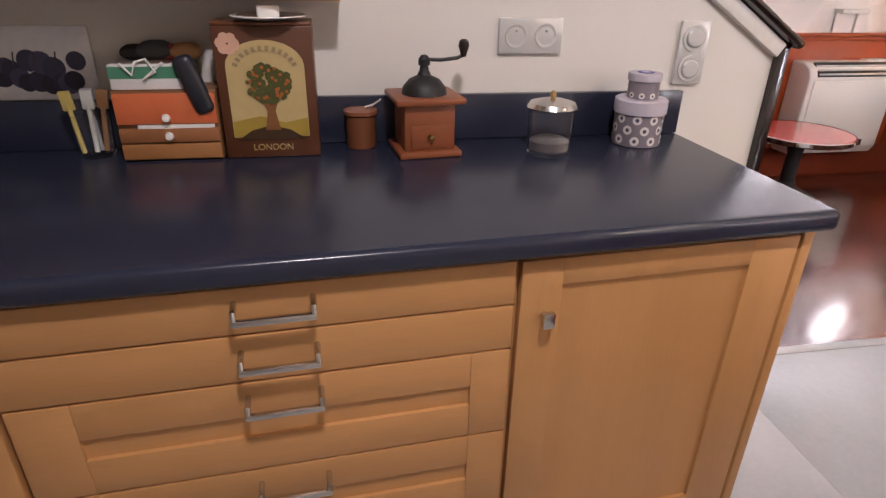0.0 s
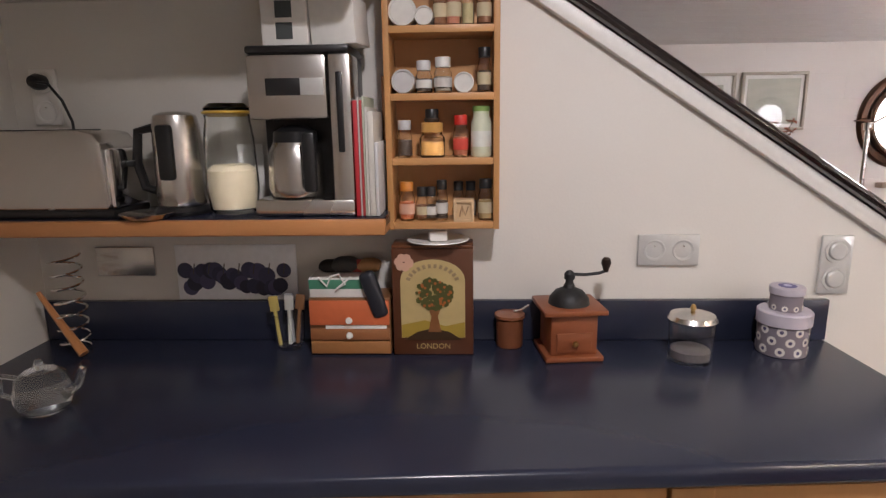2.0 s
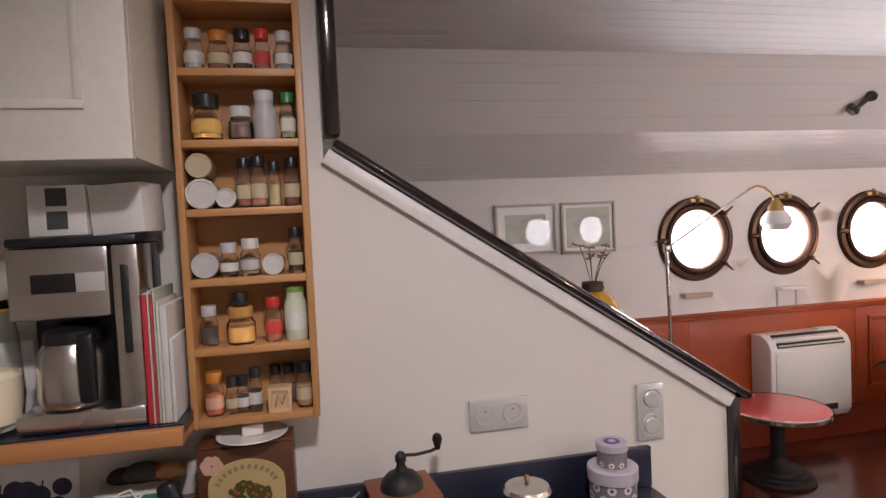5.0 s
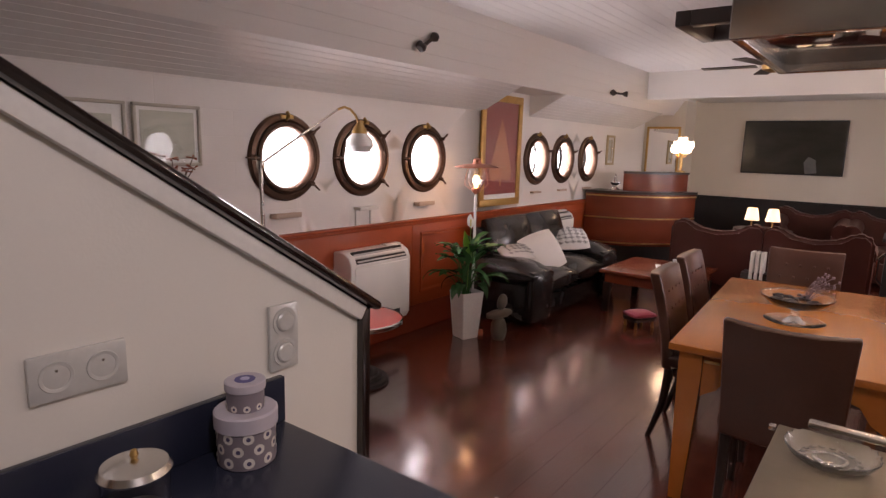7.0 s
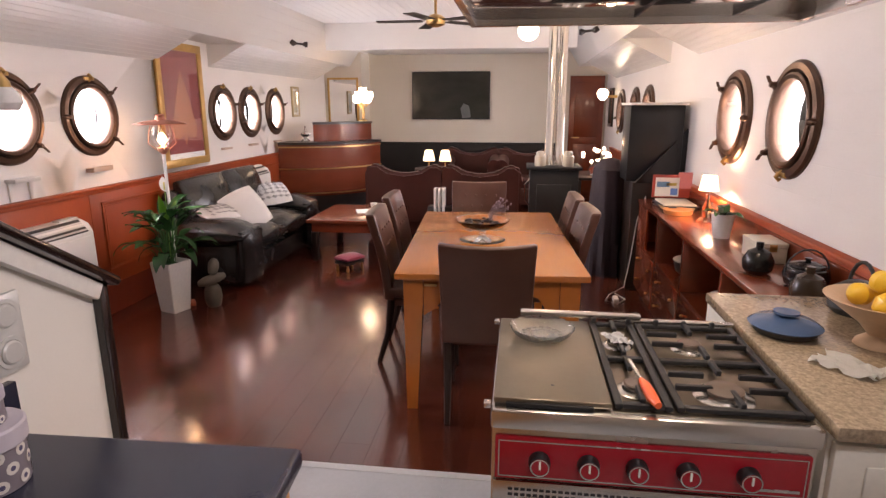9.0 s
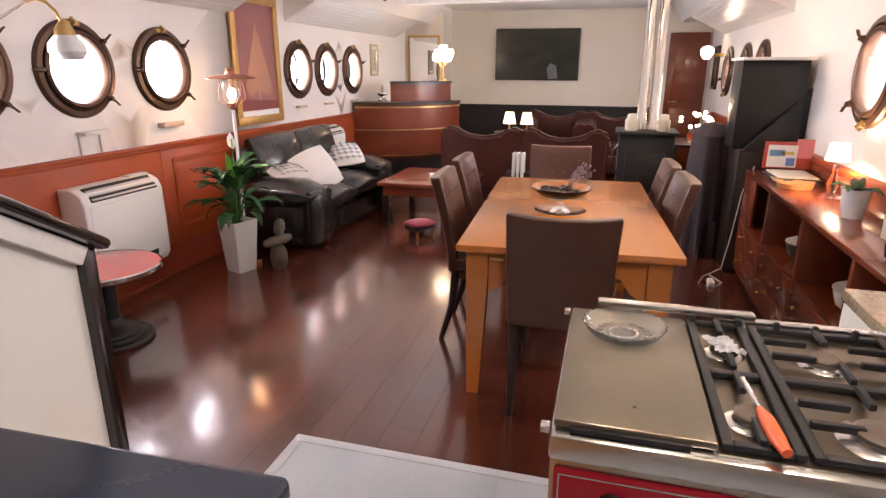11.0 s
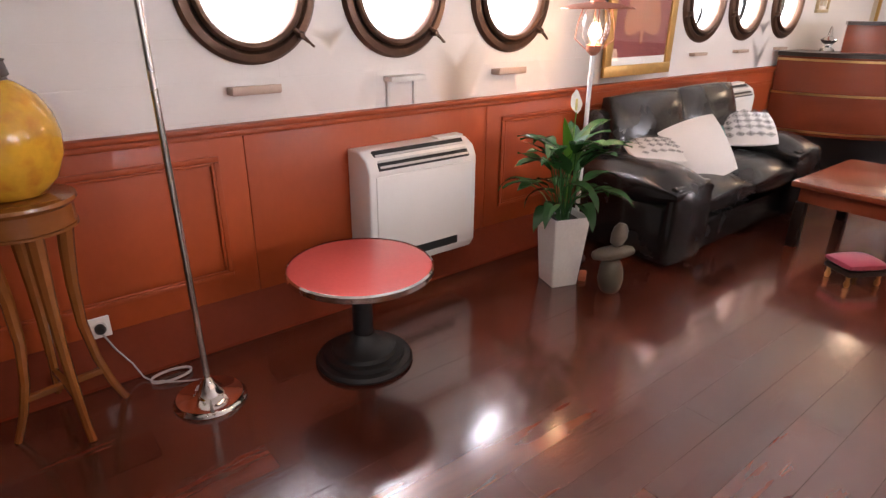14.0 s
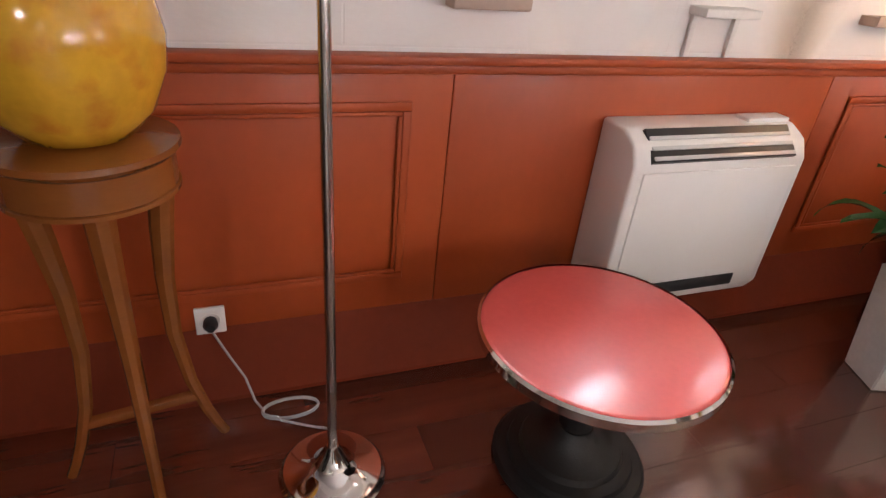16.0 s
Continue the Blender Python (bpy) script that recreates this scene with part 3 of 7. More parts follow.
# skylight hatch
hf = setting("hatch_frame", box(4.55, 5.25, 1.0, 1.1, CEIL - 0.11, CEIL - 0.001, 0.006), M_DKWOOD, "dark wooden frame of the glazed ceiling hatch", "hatch")
part("frame_side", box(4.55, 5.25, 1.62, 1.72, CEIL - 0.11, CEIL - 0.001, 0.006), M_DKWOOD, hf)
part("frame_end", box(4.55, 4.64, 1.1, 1.62, CEIL - 0.11, CEIL - 0.001, 0.006), M_DKWOOD, hf)
part("frame_end", box(5.16, 5.25, 1.1, 1.62, CEIL - 0.11, CEIL - 0.001, 0.006), M_DKWOOD, hf)

pane_ = part("pane", box(4.64, 5.16, 1.1, 1.62, CEIL + 0.02, CEIL + 0.026), M_GLASS, hf)
pane_.visible_shadow = False
part("glazing_bar", box(4.885, 4.915, 1.1, 1.62, CEIL - 0.02, CEIL + 0.018, 0.003), M_DKWOOD, hf)

# ---- kitchen ----
TOPZ = 0.89
KROT = rot("Z", 3.7)
KAT = T(0, 0.828, 0) @ KROT


def cab_body(x0, x1):
    b = box(x0, x1, 0.02, 0.52, 0.10, 0.845)
    box(x0 + 0.02, x1 - 0.02, 0.07, 0.5, 0.0, 0.10, 0, b)
    return b


def panel_front(x0, x1, z0, z1, inset, mat_parent, name, lab=""):
    """A front with a recessed middle: four rails and a sunk panel."""
    b = bmesh.new()
    ix0, ix1, iz0, iz1 = inset
    box(x0, ix0, 0.0, 0.02, z0, z1, 0.0015, b)
    box(ix1, x1, 0.0, 0.02, z0, z1, 0.0015, b)
    box(ix0, ix1, 0.0, 0.02, z0, iz0, 0.0015, b)
    box(ix0, ix1, 0.0, 0.02, iz1, z1, 0.0015, b)
    box(ix0, ix1, 0.008, 0.018, iz0, iz1, 0, b)
    return part(name, b, M_BEECH if z1 - z0 < 0.3 else M_BEECHV, mat_parent, lab)


def bow_handle(x0, x1, z, parent):
    b = tube([(x0, 0.0, z + 0.004), (x0, -0.026, z), (x0, -0.03, z - 0.01)], 0.005, 8)
    tube([(x1, 0.0, z + 0.004), (x1, -0.026, z), (x1, -0.03, z - 0.01)], 0.005, 8, b)
    box(x0 - 0.004, x1 + 0.004, -0.035, -0.026, z - 0.019, z - 0.008, 0.002, b)
    return part("handle", b, M_STEEL, parent, "brushed steel bow handle")


unit = thing("drawer_unit", "beech kitchen drawer unit with brushed steel handles", "cabinet", KAT)
part("body", cab_body(-0.308, 0.496), M_BEECH, unit)
for z0, z1, hz in ((0.757, 0.838, 0.809), (0.667, 0.753, 0.720), (0.478, 0.663, 0.632), (0.291, 0.474, 0.44), (0.104, 0.287, 0.25)):
    if z1 - z0 < 0.1:
        d = part("drawer", box(-0.304, 0.492, 0.0, 0.02, z0, z1, 0.002), M_BEECH, unit)
    else:
        d = panel_front(-0.304, 0.492, z0, z1, (-0.215, 0.42, z0 + 0.072, z1 - 0.07), unit, "drawer")
    bow_handle(0.043, 0.160, hz, d)


def door_unit(x0, x1, knob_x, label):
    u = thing("base_cabinet", label, "cabinet", KAT, "beech base cabinets")
    part("body", cab_body(x0, x1), M_BEECHV, u)
    d = panel_front(x0 + 0.003, x1 - 0.003, 0.104, 0.836, (x0 + 0.078, x1 - 0.10, 0.19, 0.785), u, "door")
    k = box(knob_x - 0.011, knob_x + 0.011, -0.028, -0.016, 0.715, 0.745, 0.003)
    tube([(knob_x, 0, 0.73), (knob_x, -0.018, 0.73)], 0.006, 8, k)
    part("knob", k, M_STEEL, d, "small steel knob")
    return u


door_unit(0.50, 1.05, 0.548, "beech base cabinet with a closed panelled door")
door_unit(-0.93, -0.312, -0.345, "beech base cabinet with a closed panelled door")
solo("end_panel", box(1.053, 1.075, -0.002, 0.56, 0.0, 0.845, 0.002), M_BEECHV, "plain beech end panel of the kitchen units", "panel", KAT)

wt = bmesh.new()
fy = lambda x: 0.803 + 0.065 * x
outl = [(-0.978, fy(-0.978)), (1.10, fy(1.10)), (1.082, 1.436), (-0.978, 1.436)]
vs = [wt.verts.new((x, y, z)) for z in (0.848, TOPZ) for x, y in outl]
for k in range(4):
    wt.faces.new((vs[k], vs[(k + 1) % 4], vs[4 + (k + 1) % 4], vs[4 + k]))
wt.faces.new(vs[:4][::-1]), wt.faces.new(vs[4:])
bmesh.ops.bevel(wt, geom=[e for e in wt.edges if all(v.co.y < 1.2 for v in e.verts) or all(v.co.x > 1 for v in e.verts)], offset=0.014, segments=4, affect="EDGES", profile=0.5)
solo("worktop", wt, M_TOP, "dark blue-black laminate worktop with a rounded front edge", "worktop")
solo("backsplash", box(-0.978, 1.075, 1.418, 1.436, TOPZ + 0.001, 0.998, 0.002), M_TOP, "low dark blue-black upstand behind the worktop", "backsplash")


# sockets and switches
def plate(x0, x1, z0, z1, name, label, cat, wells, y=1.436, mat=M_GREYPL):
    w = thing(name, label, cat, T((x0 + x1) / 2, y, (z0 + z1) / 2))
    hw, hh = (x1 - x0) / 2, (z1 - z0) / 2
    part("cover_plate", box(-hw, hw, -0.010, 0, -hh, hh, 0.003), mat, w)
    for cx, cz, kind in wells:
        m = T(cx, -0.010, cz) @ rot("X", 90)
        if kind == "socket":
            b = lathe([(0.0, -0.004), (0.019, -0.004), (0.021, 0.001), (0.026, 0.002), (0.027, 0.0), (0.027, -0.006), (0, -0.006)], 28)
            part("socket_well", b, M_WPLAST if mat == M_WPLAST else M_GREYPL, w).matrix_local = m
            for hx in (-0.0095, 0.0095):
                part("pin_hole", tube([(cx + hx, -0.0060, cz), (cx + hx, -0.0068, cz)], 0.0032, 8), M_BLACK, w)
            part("earth_pin", tube([(cx, -0.006, cz + 0.011), (cx, -0.013, cz + 0.011)], 0.0022, 8), M_STEEL, w)
        else:
            part("rocker", lathe([(0.0, 0.0), (0.0225, 0.0), (0.0225, 0.005), (0.019, 0.008), (0, 0.0085)], 28, None, m), M_GREYPL, w, "round grey rocker")
            part("surround", lathe([(0.024, 0), (0.031, 0), (0.031, 0.003), (0.024, 0.003), (0.024, 0)], 24, None, m, False), M_GREYPL, w)
    return w


plate(0.589, 0.742, 1.088, 1.168, "double_socket", "silver-grey double wall socket", "socket", [(-0.036, 0, "socket"), (0.036, 0, "socket")])
plate(1.044, 1.121, 1.012, 1.163, "light_switch", "silver-grey upright plate with two switches", "switch", [(0, 0.036, "switch"), (0, -0.036, "switch")])
plate(-0.822, -0.665, 1.066, 1.144, "blank_socket_plate", "dull steel plate below the shelf", "socket", [], mat=M_STEEL)
sock = plate(-0.926, -0.858, 1.458, 1.594, "wall_socket", "white double wall socket with a black plug", "socket", [(0, 0.036, "socket"), (0, -0.036, "socket")], mat=M_WPLAST)
part("plug", lathe([(0.018, 0), (0.020, 0.02), (0.014, 0.035), (0, 0.036)], 16, None, T(0, -0.012, 0.036) @ rot("X", 90)), M_BLACK, sock, "black plug")
part("cord", tube([(0.0, -0.045, 0.036), (0.04, -0.05, 0.03), (0.07, -0.05, -0.01), (0.085, -0.045, -0.06), (0.083, -0.04, -0.13)], 0.0035, 8), M_BLACK, sock, "black cord")

# shelf, wall cabinet and spice rack
sh = thing("wall_shelf", "wall shelf with a black top and an orange wood edge", "shelf", (0, 0, 0))
part("board", box(-0.978, -0.025, 1.222, 1.435, 1.226, 1.25), M_TOP, sh)
part("edge_strip", box(-0.978, -0.022, 1.20, 1.222, 1.215, 1.248, 0.003), M_SHELFW, sh)
part("bottom_board", box(-0.978, -0.026, 1.222, 1.435, 1.21, 1.226), M_SHELFW, sh)
wc = thing("wall_cabinet", "cream painted wall cabinet with a white knob", "cabinet", (0, 0, 0))
part("body", box(-0.978, -0.055, 1.152, 1.436, 1.75, 2.4), M_WHCAB, wc)
for xa, xb, kx in ((-0.978, -0.56, None), (-0.557, -0.055, -0.50)):
    b = bmesh.new()
    box(xa, xb, 1.13, 1.15, 1.745, 2.38, 0.003, b)
    d = part("door", b, M_WHCAB, wc)
    f = bmesh.new()
    for q in ((xa + 0.07, xb - 0.07, 1.83, 1.845), (xa + 0.07, xb - 0.07, 2.29, 2.305)):
        box(q[0], q[1], 1.124, 1.131, q[2], q[3], 0.002, f)
    for q in ((xa + 0.07, xa + 0.085), (xb - 0.085, xb - 0.07)):
        box(q[0], q[1], 1.1245, 1.131, 1.845, 2.29, 0.002, f)
    part("moulding", f, M_WHCAB, d)
kb = lathe([(0.008, 0), (0.007, 0.012), (0.016, 0.02), (0.018, 0.028), (0.014, 0.034), (0, 0.036)], 20, None, T(-0.512, 1.13, 1.785) @ rot("X", 90))
part("knob", kb, M_CERAM, wc, "white ceramic knob with a brass rim")

RX0, RX1, RY0, RY1 = -0.03, 0.231, 1.318, 1.436
SHELVES = (1.222, 1.372, 1.517, 1.662, 1.804, 1.95)
rk = thing("spice_rack", "tall narrow beech spice rack full of jars", "rack", (0, 0, 0))
for xa in (RX0, RX1 - 0.014):
    part("side", box(xa, xa + 0.014, RY0, RY1, 1.205, 2.12, 0.0015), M_BEECHV, rk)
for z in SHELVES + (2.10,):
    part("shelf", box(RX0 + 0.014, RX1 - 0.014, RY0, RY1, z - 0.016, z, 0.0015), M_BEECH, rk)
part("back_board", box(RX0 + 0.014, RX1 - 0.014, RY1 - 0.006, RY1 - 0.001, 1.222, 2.09), M_BEECHV, rk)

M_PASTA = material("pale_flour", (0.72, 0.62, 0.44), 0.8, bump=0.3)
M_LABEL = material("cream_label", (0.70, 0.64, 0.48), 0.7)
COL = {}


def paint(c, rough=0.5):
    if (c, rough) not in COL:
        COL[(c, rough)] = material("paint_%d" % len(COL), c, rough, vary=0.1, scale=14)
    return COL[(c, rough)]


def spice_jar(x, z, r, h, fill, lid, label_c=None, y=1.355, lid_h=0.016, lab="", glass=True):
    j = thing("spice_jar", lab or "small glass spice jar with a lid", "jar", T(x, y, z), "jars in the spice rack")
    body = [(r * 0.9, 0), (r, 0.004), (r, h * 0.72), (r * 0.78, h * 0.86), (r * 0.78, h)]
    if glass:
        part("glass_body", lathe(body + [(r * 0.70, h), (r * 0.70, h * 0.87), (r * 0.93, h * 0.71), (r * 0.93, 0.005), (0, 0.005)], 20), M_GLASS, j).visible_shadow = False
        part("filling", lathe([(r * 0.9, 0.006), (r * 0.9, h * 0.6), (0, h * 0.62)], 18), paint(fill, 0.8), j)
    else:
        part("body", lathe(body, 20), paint(fill, 0.4), j)
    part("lid", lathe([(r * 0.84, h - 0.004), (r * 0.86, h + lid_h), (r * 0.8, h + lid_h + 0.002), (0, h + lid_h + 0.002)], 20), paint(lid, 0.35), j)
    if label_c:
        part("paper_label", lathe([(r * 1.015, h * 0.22), (r * 1.015, h * 0.55)], 20, None, None, False), paint(label_c, 0.7), j)
    return j


BLK, WHT, RDC, GRN, ORG = (0.012, 0.012, 0.012), (0.62, 0.61, 0.57), (0.55, 0.03, 0.02), (0.03, 0.2, 0.06), (0.55, 0.2, 0.03)
BRN, DRK, CRM, STL = (0.16, 0.06, 0.02), (0.04, 0.025, 0.015), (0.5, 0.43, 0.28), (0.5, 0.5, 0.5)
s1, s2, s3, s4, s5, s6 = SHELVES
for x, z, r, h, fill, lid, lc in (
        (0.012, s1, 0.019, 0.075, (0.4, 0.1, 0.03), ORG, (0.6, 0.35, 0.25)), (0.048, s1, 0.014, 0.062, BRN, BLK, CRM), (0.070, s1, 0.013, 0.062, DRK, BLK, WHT), (0.096, s1, 0.014, 0.078, DRK, BLK, WHT),
        (0.200, s1, 0.018, 0.08, (0.3, 0.2, 0.08), BLK, CRM),
        (0.010, s2, 0.018, 0.068, DRK, STL, None), (0.142, s2, 0.018, 0.078, (0.35, 0.1, 0.04), RDC, (0.55, 0.06, 0.04)),
        (0.058, s3, 0.019, 0.055, DRK, STL, WHT), (0.102, s3, 0.021, 0.062, (0.2, 0.17, 0.12), WHT, (0.5, 0.48, 0.45)), (0.197, s3, 0.016, 0.082, DRK, BLK, CRM),
        (0.098, s4, 0.016, 0.088, BRN, BLK, CRM), (0.128, s4, 0.017, 0.092, (0.3, 0.1, 0.05), BLK, CRM), (0.160, s4, 0.014, 0.08, (0.3, 0.25, 0.12), BLK, None), (0.197, s4, 0.017, 0.088, BRN, BLK, CRM),
        (0.098, s5, 0.025, 0.055, (0.1, 0.06, 0.05), WHT, None), (0.196, s5, 0.016, 0.085, (0.25, 0.25, 0.15), GRN, (0.65, 0.66, 0.55)),
        (0.012, s6, 0.02, 0.07, (0.4, 0.4, 0.4), STL, WHT), (0.062, s6, 0.022, 0.066, BRN, ORG, CRM), (0.11, s6, 0.02, 0.07, DRK, BLK, WHT), (0.15, s6, 0.017, 0.072, (0.3, 0.1, 0.05), RDC, (0.5, 0.06, 0.04)), (0.195, s6, 0.019, 0.068, (0.2, 0.2, 0.2), STL, WHT)):
    spice_jar(x, z, r, h, fill, lid, lc)
spice_jar(0.075, s2, 0.030, 0.062, (0.62, 0.33, 0.08), (0.55, 0.3, 0.08), None, lab="squat amber jar with a wooden-coloured lid")
spice_jar(0.075, s2 + 0.0805, 0.018, 0.012, DRK, BLK, None, lab="tiny dark jar resting on another jar", glass=False)
spice_jar(0.190, s2, 0.024, 0.108, (0.62, 0.66, 0.5), (0.22, 0.36, 0.10), (0.7, 0.72, 0.66), lab="tall green and white tin of salt", glass=False, lid_h=0.006)
spice_jar(0.030, s5, 0.031, 0.075, (0.62, 0.33, 0.07), BLK, (0.66, 0.42, 0.10), lab="amber jar with a yellow label and black lid", lid_h=0.022)
spice_jar(0.148, s5, 0.024, 0.088, (0.45, 0.45, 0.44), (0.6, 0.6, 0.6), None, lab="silver foil canister of spice", glass=False)
# jars seen from the lid, lying on their sides
for x, z, r, c in ((0.014, s4 + 0.032, 0.032, WHT), (0.012, s4 + 0.0905, 0.026, CRM), (0.062, s4 + 0.022, 0.021, WHT), (0.012, s3 + 0.027, 0.027, STL), (0.150, s3 + 0.023, 0.023, WHT)):
    j = thing("lying_jar", "jar lying on its side with its round lid outward", "jar", T(x, 1.332, z) @ rot("X", -90), "jars in the spice rack")
    part("glass_body", lathe([(r * 0.92, 0.014), (r * 0.95, 0.02), (r * 0.95, 0.075), (r * 0.8, 0.08), (0, 0.08)], 24), paint((0.2, 0.15, 0.1), 0.3), j)
    part("lid", lathe([(0, 0.0), (r * 0.82, 0.0), (r * 0.84, -0.003), (r * 0.96, -0.003), (r, 0.0), (r, 0.014), (0, 0.014)], 28), paint(c, 0.4), j)
wb = thing("small_wooden_box", "small pale wooden box with a carved front", "box", T(0.148, 1.345, s1))
part("body", box(-0.024, 0.024, -0.018, 0.02, 0, 0.052, 0.001), paint((0.6, 0.42, 0.24), 0.6), wb)
f = bmesh.new()
for q in ((-0.024, -0.017, 0, 0.052), (0.017, 0.024, 0, 0.052), (-0.017, 0.017, 0, 0.007), (-0.017, 0.017, 0.045, 0.052)):
    box(q[0], q[1], -0.024, -0.018, q[2], q[3], 0.001, f)
part("frame", f, paint((0.6, 0.42, 0.24), 0.6), wb)
part("carving", tube([(-0.01, -0.020, 0.012), (-0.004, -0.020, 0.038), (0.004, -0.020, 0.016), (0.011, -0.020, 0.036)], 0.002, 6), paint((0.3, 0.18, 0.09), 0.6), wb)
for x in (0.135, 0.165):
    spice_jar(x, s1, 0.014, 0.07, (0.12, 0.1, 0.08), BLK, None, y=1.40)

# appliances on the shelf
SZ = 1.251
to = thing("toaster", "long brushed steel toaster with black ends", "toaster", T(-0.80, 1.31, SZ))
part("shell", prism([(-0.16, 0.018), (0.15, 0.018), (0.155, 0.03), (0.15, 0.165), (0.135, 0.188), (0.10, 0.195), (-0.16, 0.195)], 0.15, None, T(0, -0.075, 0), 0.006), M_STEEL, to)
part("base", box(-0.16, 0.165, -0.078, 0.078, 0, 0.018, 0.004), M_BLACK, to)
part("end_cap", box(0.152, 0.168, -0.07, 0.07, 0.02, 0.155, 0.008), M_CHROME, to)
part("slot", box(-0.14, 0.10, -0.018, 0.018, 0.1945, 0.197), M_BLACK, to)
part("lever", box(0.168, 0.188, -0.015, 0.015, 0.11, 0.125, 0.004), M_BLACK, to)
ke = thing("kettle", "brushed steel electric kettle with a black window", "kettle", T(-0.515, 1.315, SZ))
part("body", lathe([(0.052, 0.02), (0.056, 0.03), (0.052, 0.20), (0.046, 0.225), (0.03, 0.232), (0, 0.234)], 32), M_STEEL, ke)
part("base", lathe([(0.062, 0), (0.064, 0.008), (0.056, 0.018), (0, 0.018)], 32), M_BLACK, ke)
part("water_window", box(-0.022, 0.016, -0.062, -0.04, 0.08, 0.205, 0.009), M_BLACK, ke)
part("handle", tube([(-0.045, 0, 0.2), (-0.09, 0, 0.19), (-0.1, 0, 0.12), (-0.085, 0, 0.06), (-0.05, 0, 0.05)], 0.011, 10), M_BLACK, ke)
tr = solo("small_steel_dish", lathe([(0.045, 0), (0.06, 0.012), (0.057, 0.013), (0.043, 0.004), (0, 0.004)], 28), M_STEEL, "small shiny steel dish", "dish", T(-0.560, 1.236, SZ))
gj = thing("storage_jar", "glass storage jar half full of pale flour", "jar", T(-0.392, 1.315, SZ))
part("glass_body", lathe([(0.046, 0), (0.054, 0.01), (0.060, 0.06), (0.056, 0.17), (0.05, 0.215), (0.052, 0.225), (0.047, 0.225), (0.047, 0.21), (0.053, 0.165), (0.057, 0.06), (0.05, 0.012), (0, 0.008)], 32), M_GREENGL, gj).visible_shadow = False
part("flour", lathe([(0.048, 0.013), (0.0555, 0.06), (0.055, 0.10), (0.04, 0.112), (0, 0.105)], 28), M_PASTA, gj)
part("rubber_ring", lathe([(0.05, 0.226), (0.055, 0.228), (0.055, 0.231), (0.05, 0.234)], 28), paint((0.55, 0.36, 0.05), 0.5), gj)
part("lid", lathe([(0.05, 0.234), (0.052, 0.24), (0.04, 0.25), (0, 0.252)], 28), M_GREENGL, gj)
cm = thing("coffee_machine", "brushed steel and black filter coffee machine with a thermos jug", "coffee machine", T(-0.205, 1.33, SZ))
part("back_column", box(-0.11, 0.11, 0.01, 0.095, 0.0, 0.35, 0.008), M_BLACK, cm)
part("brew_head", box(-0.112, 0.062, -0.085, 0.01, 0.212, 0.348, 0.008), M_STEEL, cm)
part("top_lid", box(-0.112, 0.112, -0.085, 0.095, 0.349, 0.366, 0.006), M_BLACK, cm)
part("display", box(-0.07, 0.005, -0.088, -0.084, 0.262, 0.298, 0.001), M_BLACK, cm)
part("button_panel", box(0.005, 0.055, -0.0875, -0.084, 0.262, 0.298, 0.001), M_GREYPL, cm)
part("water_column", box(0.066, 0.114, -0.085, 0.012, 0.03, 0.348, 0.006), M_STEEL, cm)
part("water_gauge", box(0.082, 0.096, -0.090, -0.084, 0.14, 0.31, 0.003), M_BLACK, cm)
part("foot", box(-0.112, 0.114, -0.092, 0.095, 0.0, 0.038, 0.008), M_STEEL, cm)
part("jug", lathe([(0.058, 0.042), (0.066, 0.06), (0.062, 0.14), (0.05, 0.162), (0, 0.165)], 28, None, T(-0.028, -0.03, 0)), M_STEEL, cm, "steel thermos jug")
part("jug_lid", lathe([(0.05, 0.163), (0.048, 0.185), (0.02, 0.2), (0, 0.2)], 24, None, T(-0.028, -0.03, 0)), M_BLACK, cm)
part("jug_handle", box(0.005, 0.035, -0.112, -0.09, 0.055, 0.185, 0.008), M_BLACK, cm)
for n, (xa, xb, tilt) in enumerate(((-0.285, -0.185, 0), (-0.172, -0.072, -8))):
    bx = thing("cardboard_box", "small white cardboard box on the coffee machine", "box", T((xa + xb) / 2, 1.325, SZ + 0.367) @ rot("Y", tilt * 0.4) @ rot("Z", tilt), "white boxes")
    w_ = (xb - xa) / 2
    part("carton", box(-w_, w_, -0.05, 0.05, 0.001, 0.098, 0.002), M_PAPER, bx)
    if n == 0:
        for z0 in (0.014, 0.058):
            part("printed_square", box(-0.018, 0.018, -0.0512, -0.05, z0, z0 + 0.034), paint((0.06, 0.07, 0.07), 0.6), bx)
solo("white_card", box(-0.06, 0.0, -0.002, 0.002, 0, 0.155, 0.001), M_PAPER, "plain white card standing behind the jar", "card", T(-0.345, 1.40, SZ) @ rot("Z", 4))
x = -0.088
for n, (th, h, c) in enumerate(((0.010, 0.25, (0.5, 0.03, 0.04)), (0.004, 0.256, WHT), (0.006, 0.25, (0.45, 0.05, 0.05)), (0.005, 0.258, (0.45, 0.5, 0.4)), (0.006, 0.235, WHT), (0.013, 0.225, (0.62, 0.6, 0.55)), (0.008, 0.16, (0.6, 0.6, 0.6)))):
    bk = thing("book", "thin upright magazine or cookbook on the shelf", "book", T(x, 1.235, SZ), "books on the shelf")
    part("cover", box(0.0, th - 0.001, 0, 0.15, 0, h, 0.001), paint(c, 0.5), bk)
    part("pages", box(0.001, th - 0.002, 0.004, 0.1505, 0.003, h + 0.001), M_PAPER, bk)
    x += th
solo("wooden_board", box(-0.046, -0.033, 1.39, 1.43, SZ, SZ + 0.31, 0.003), M_SHELFW, "upright orange wooden board beside the rack", "board")

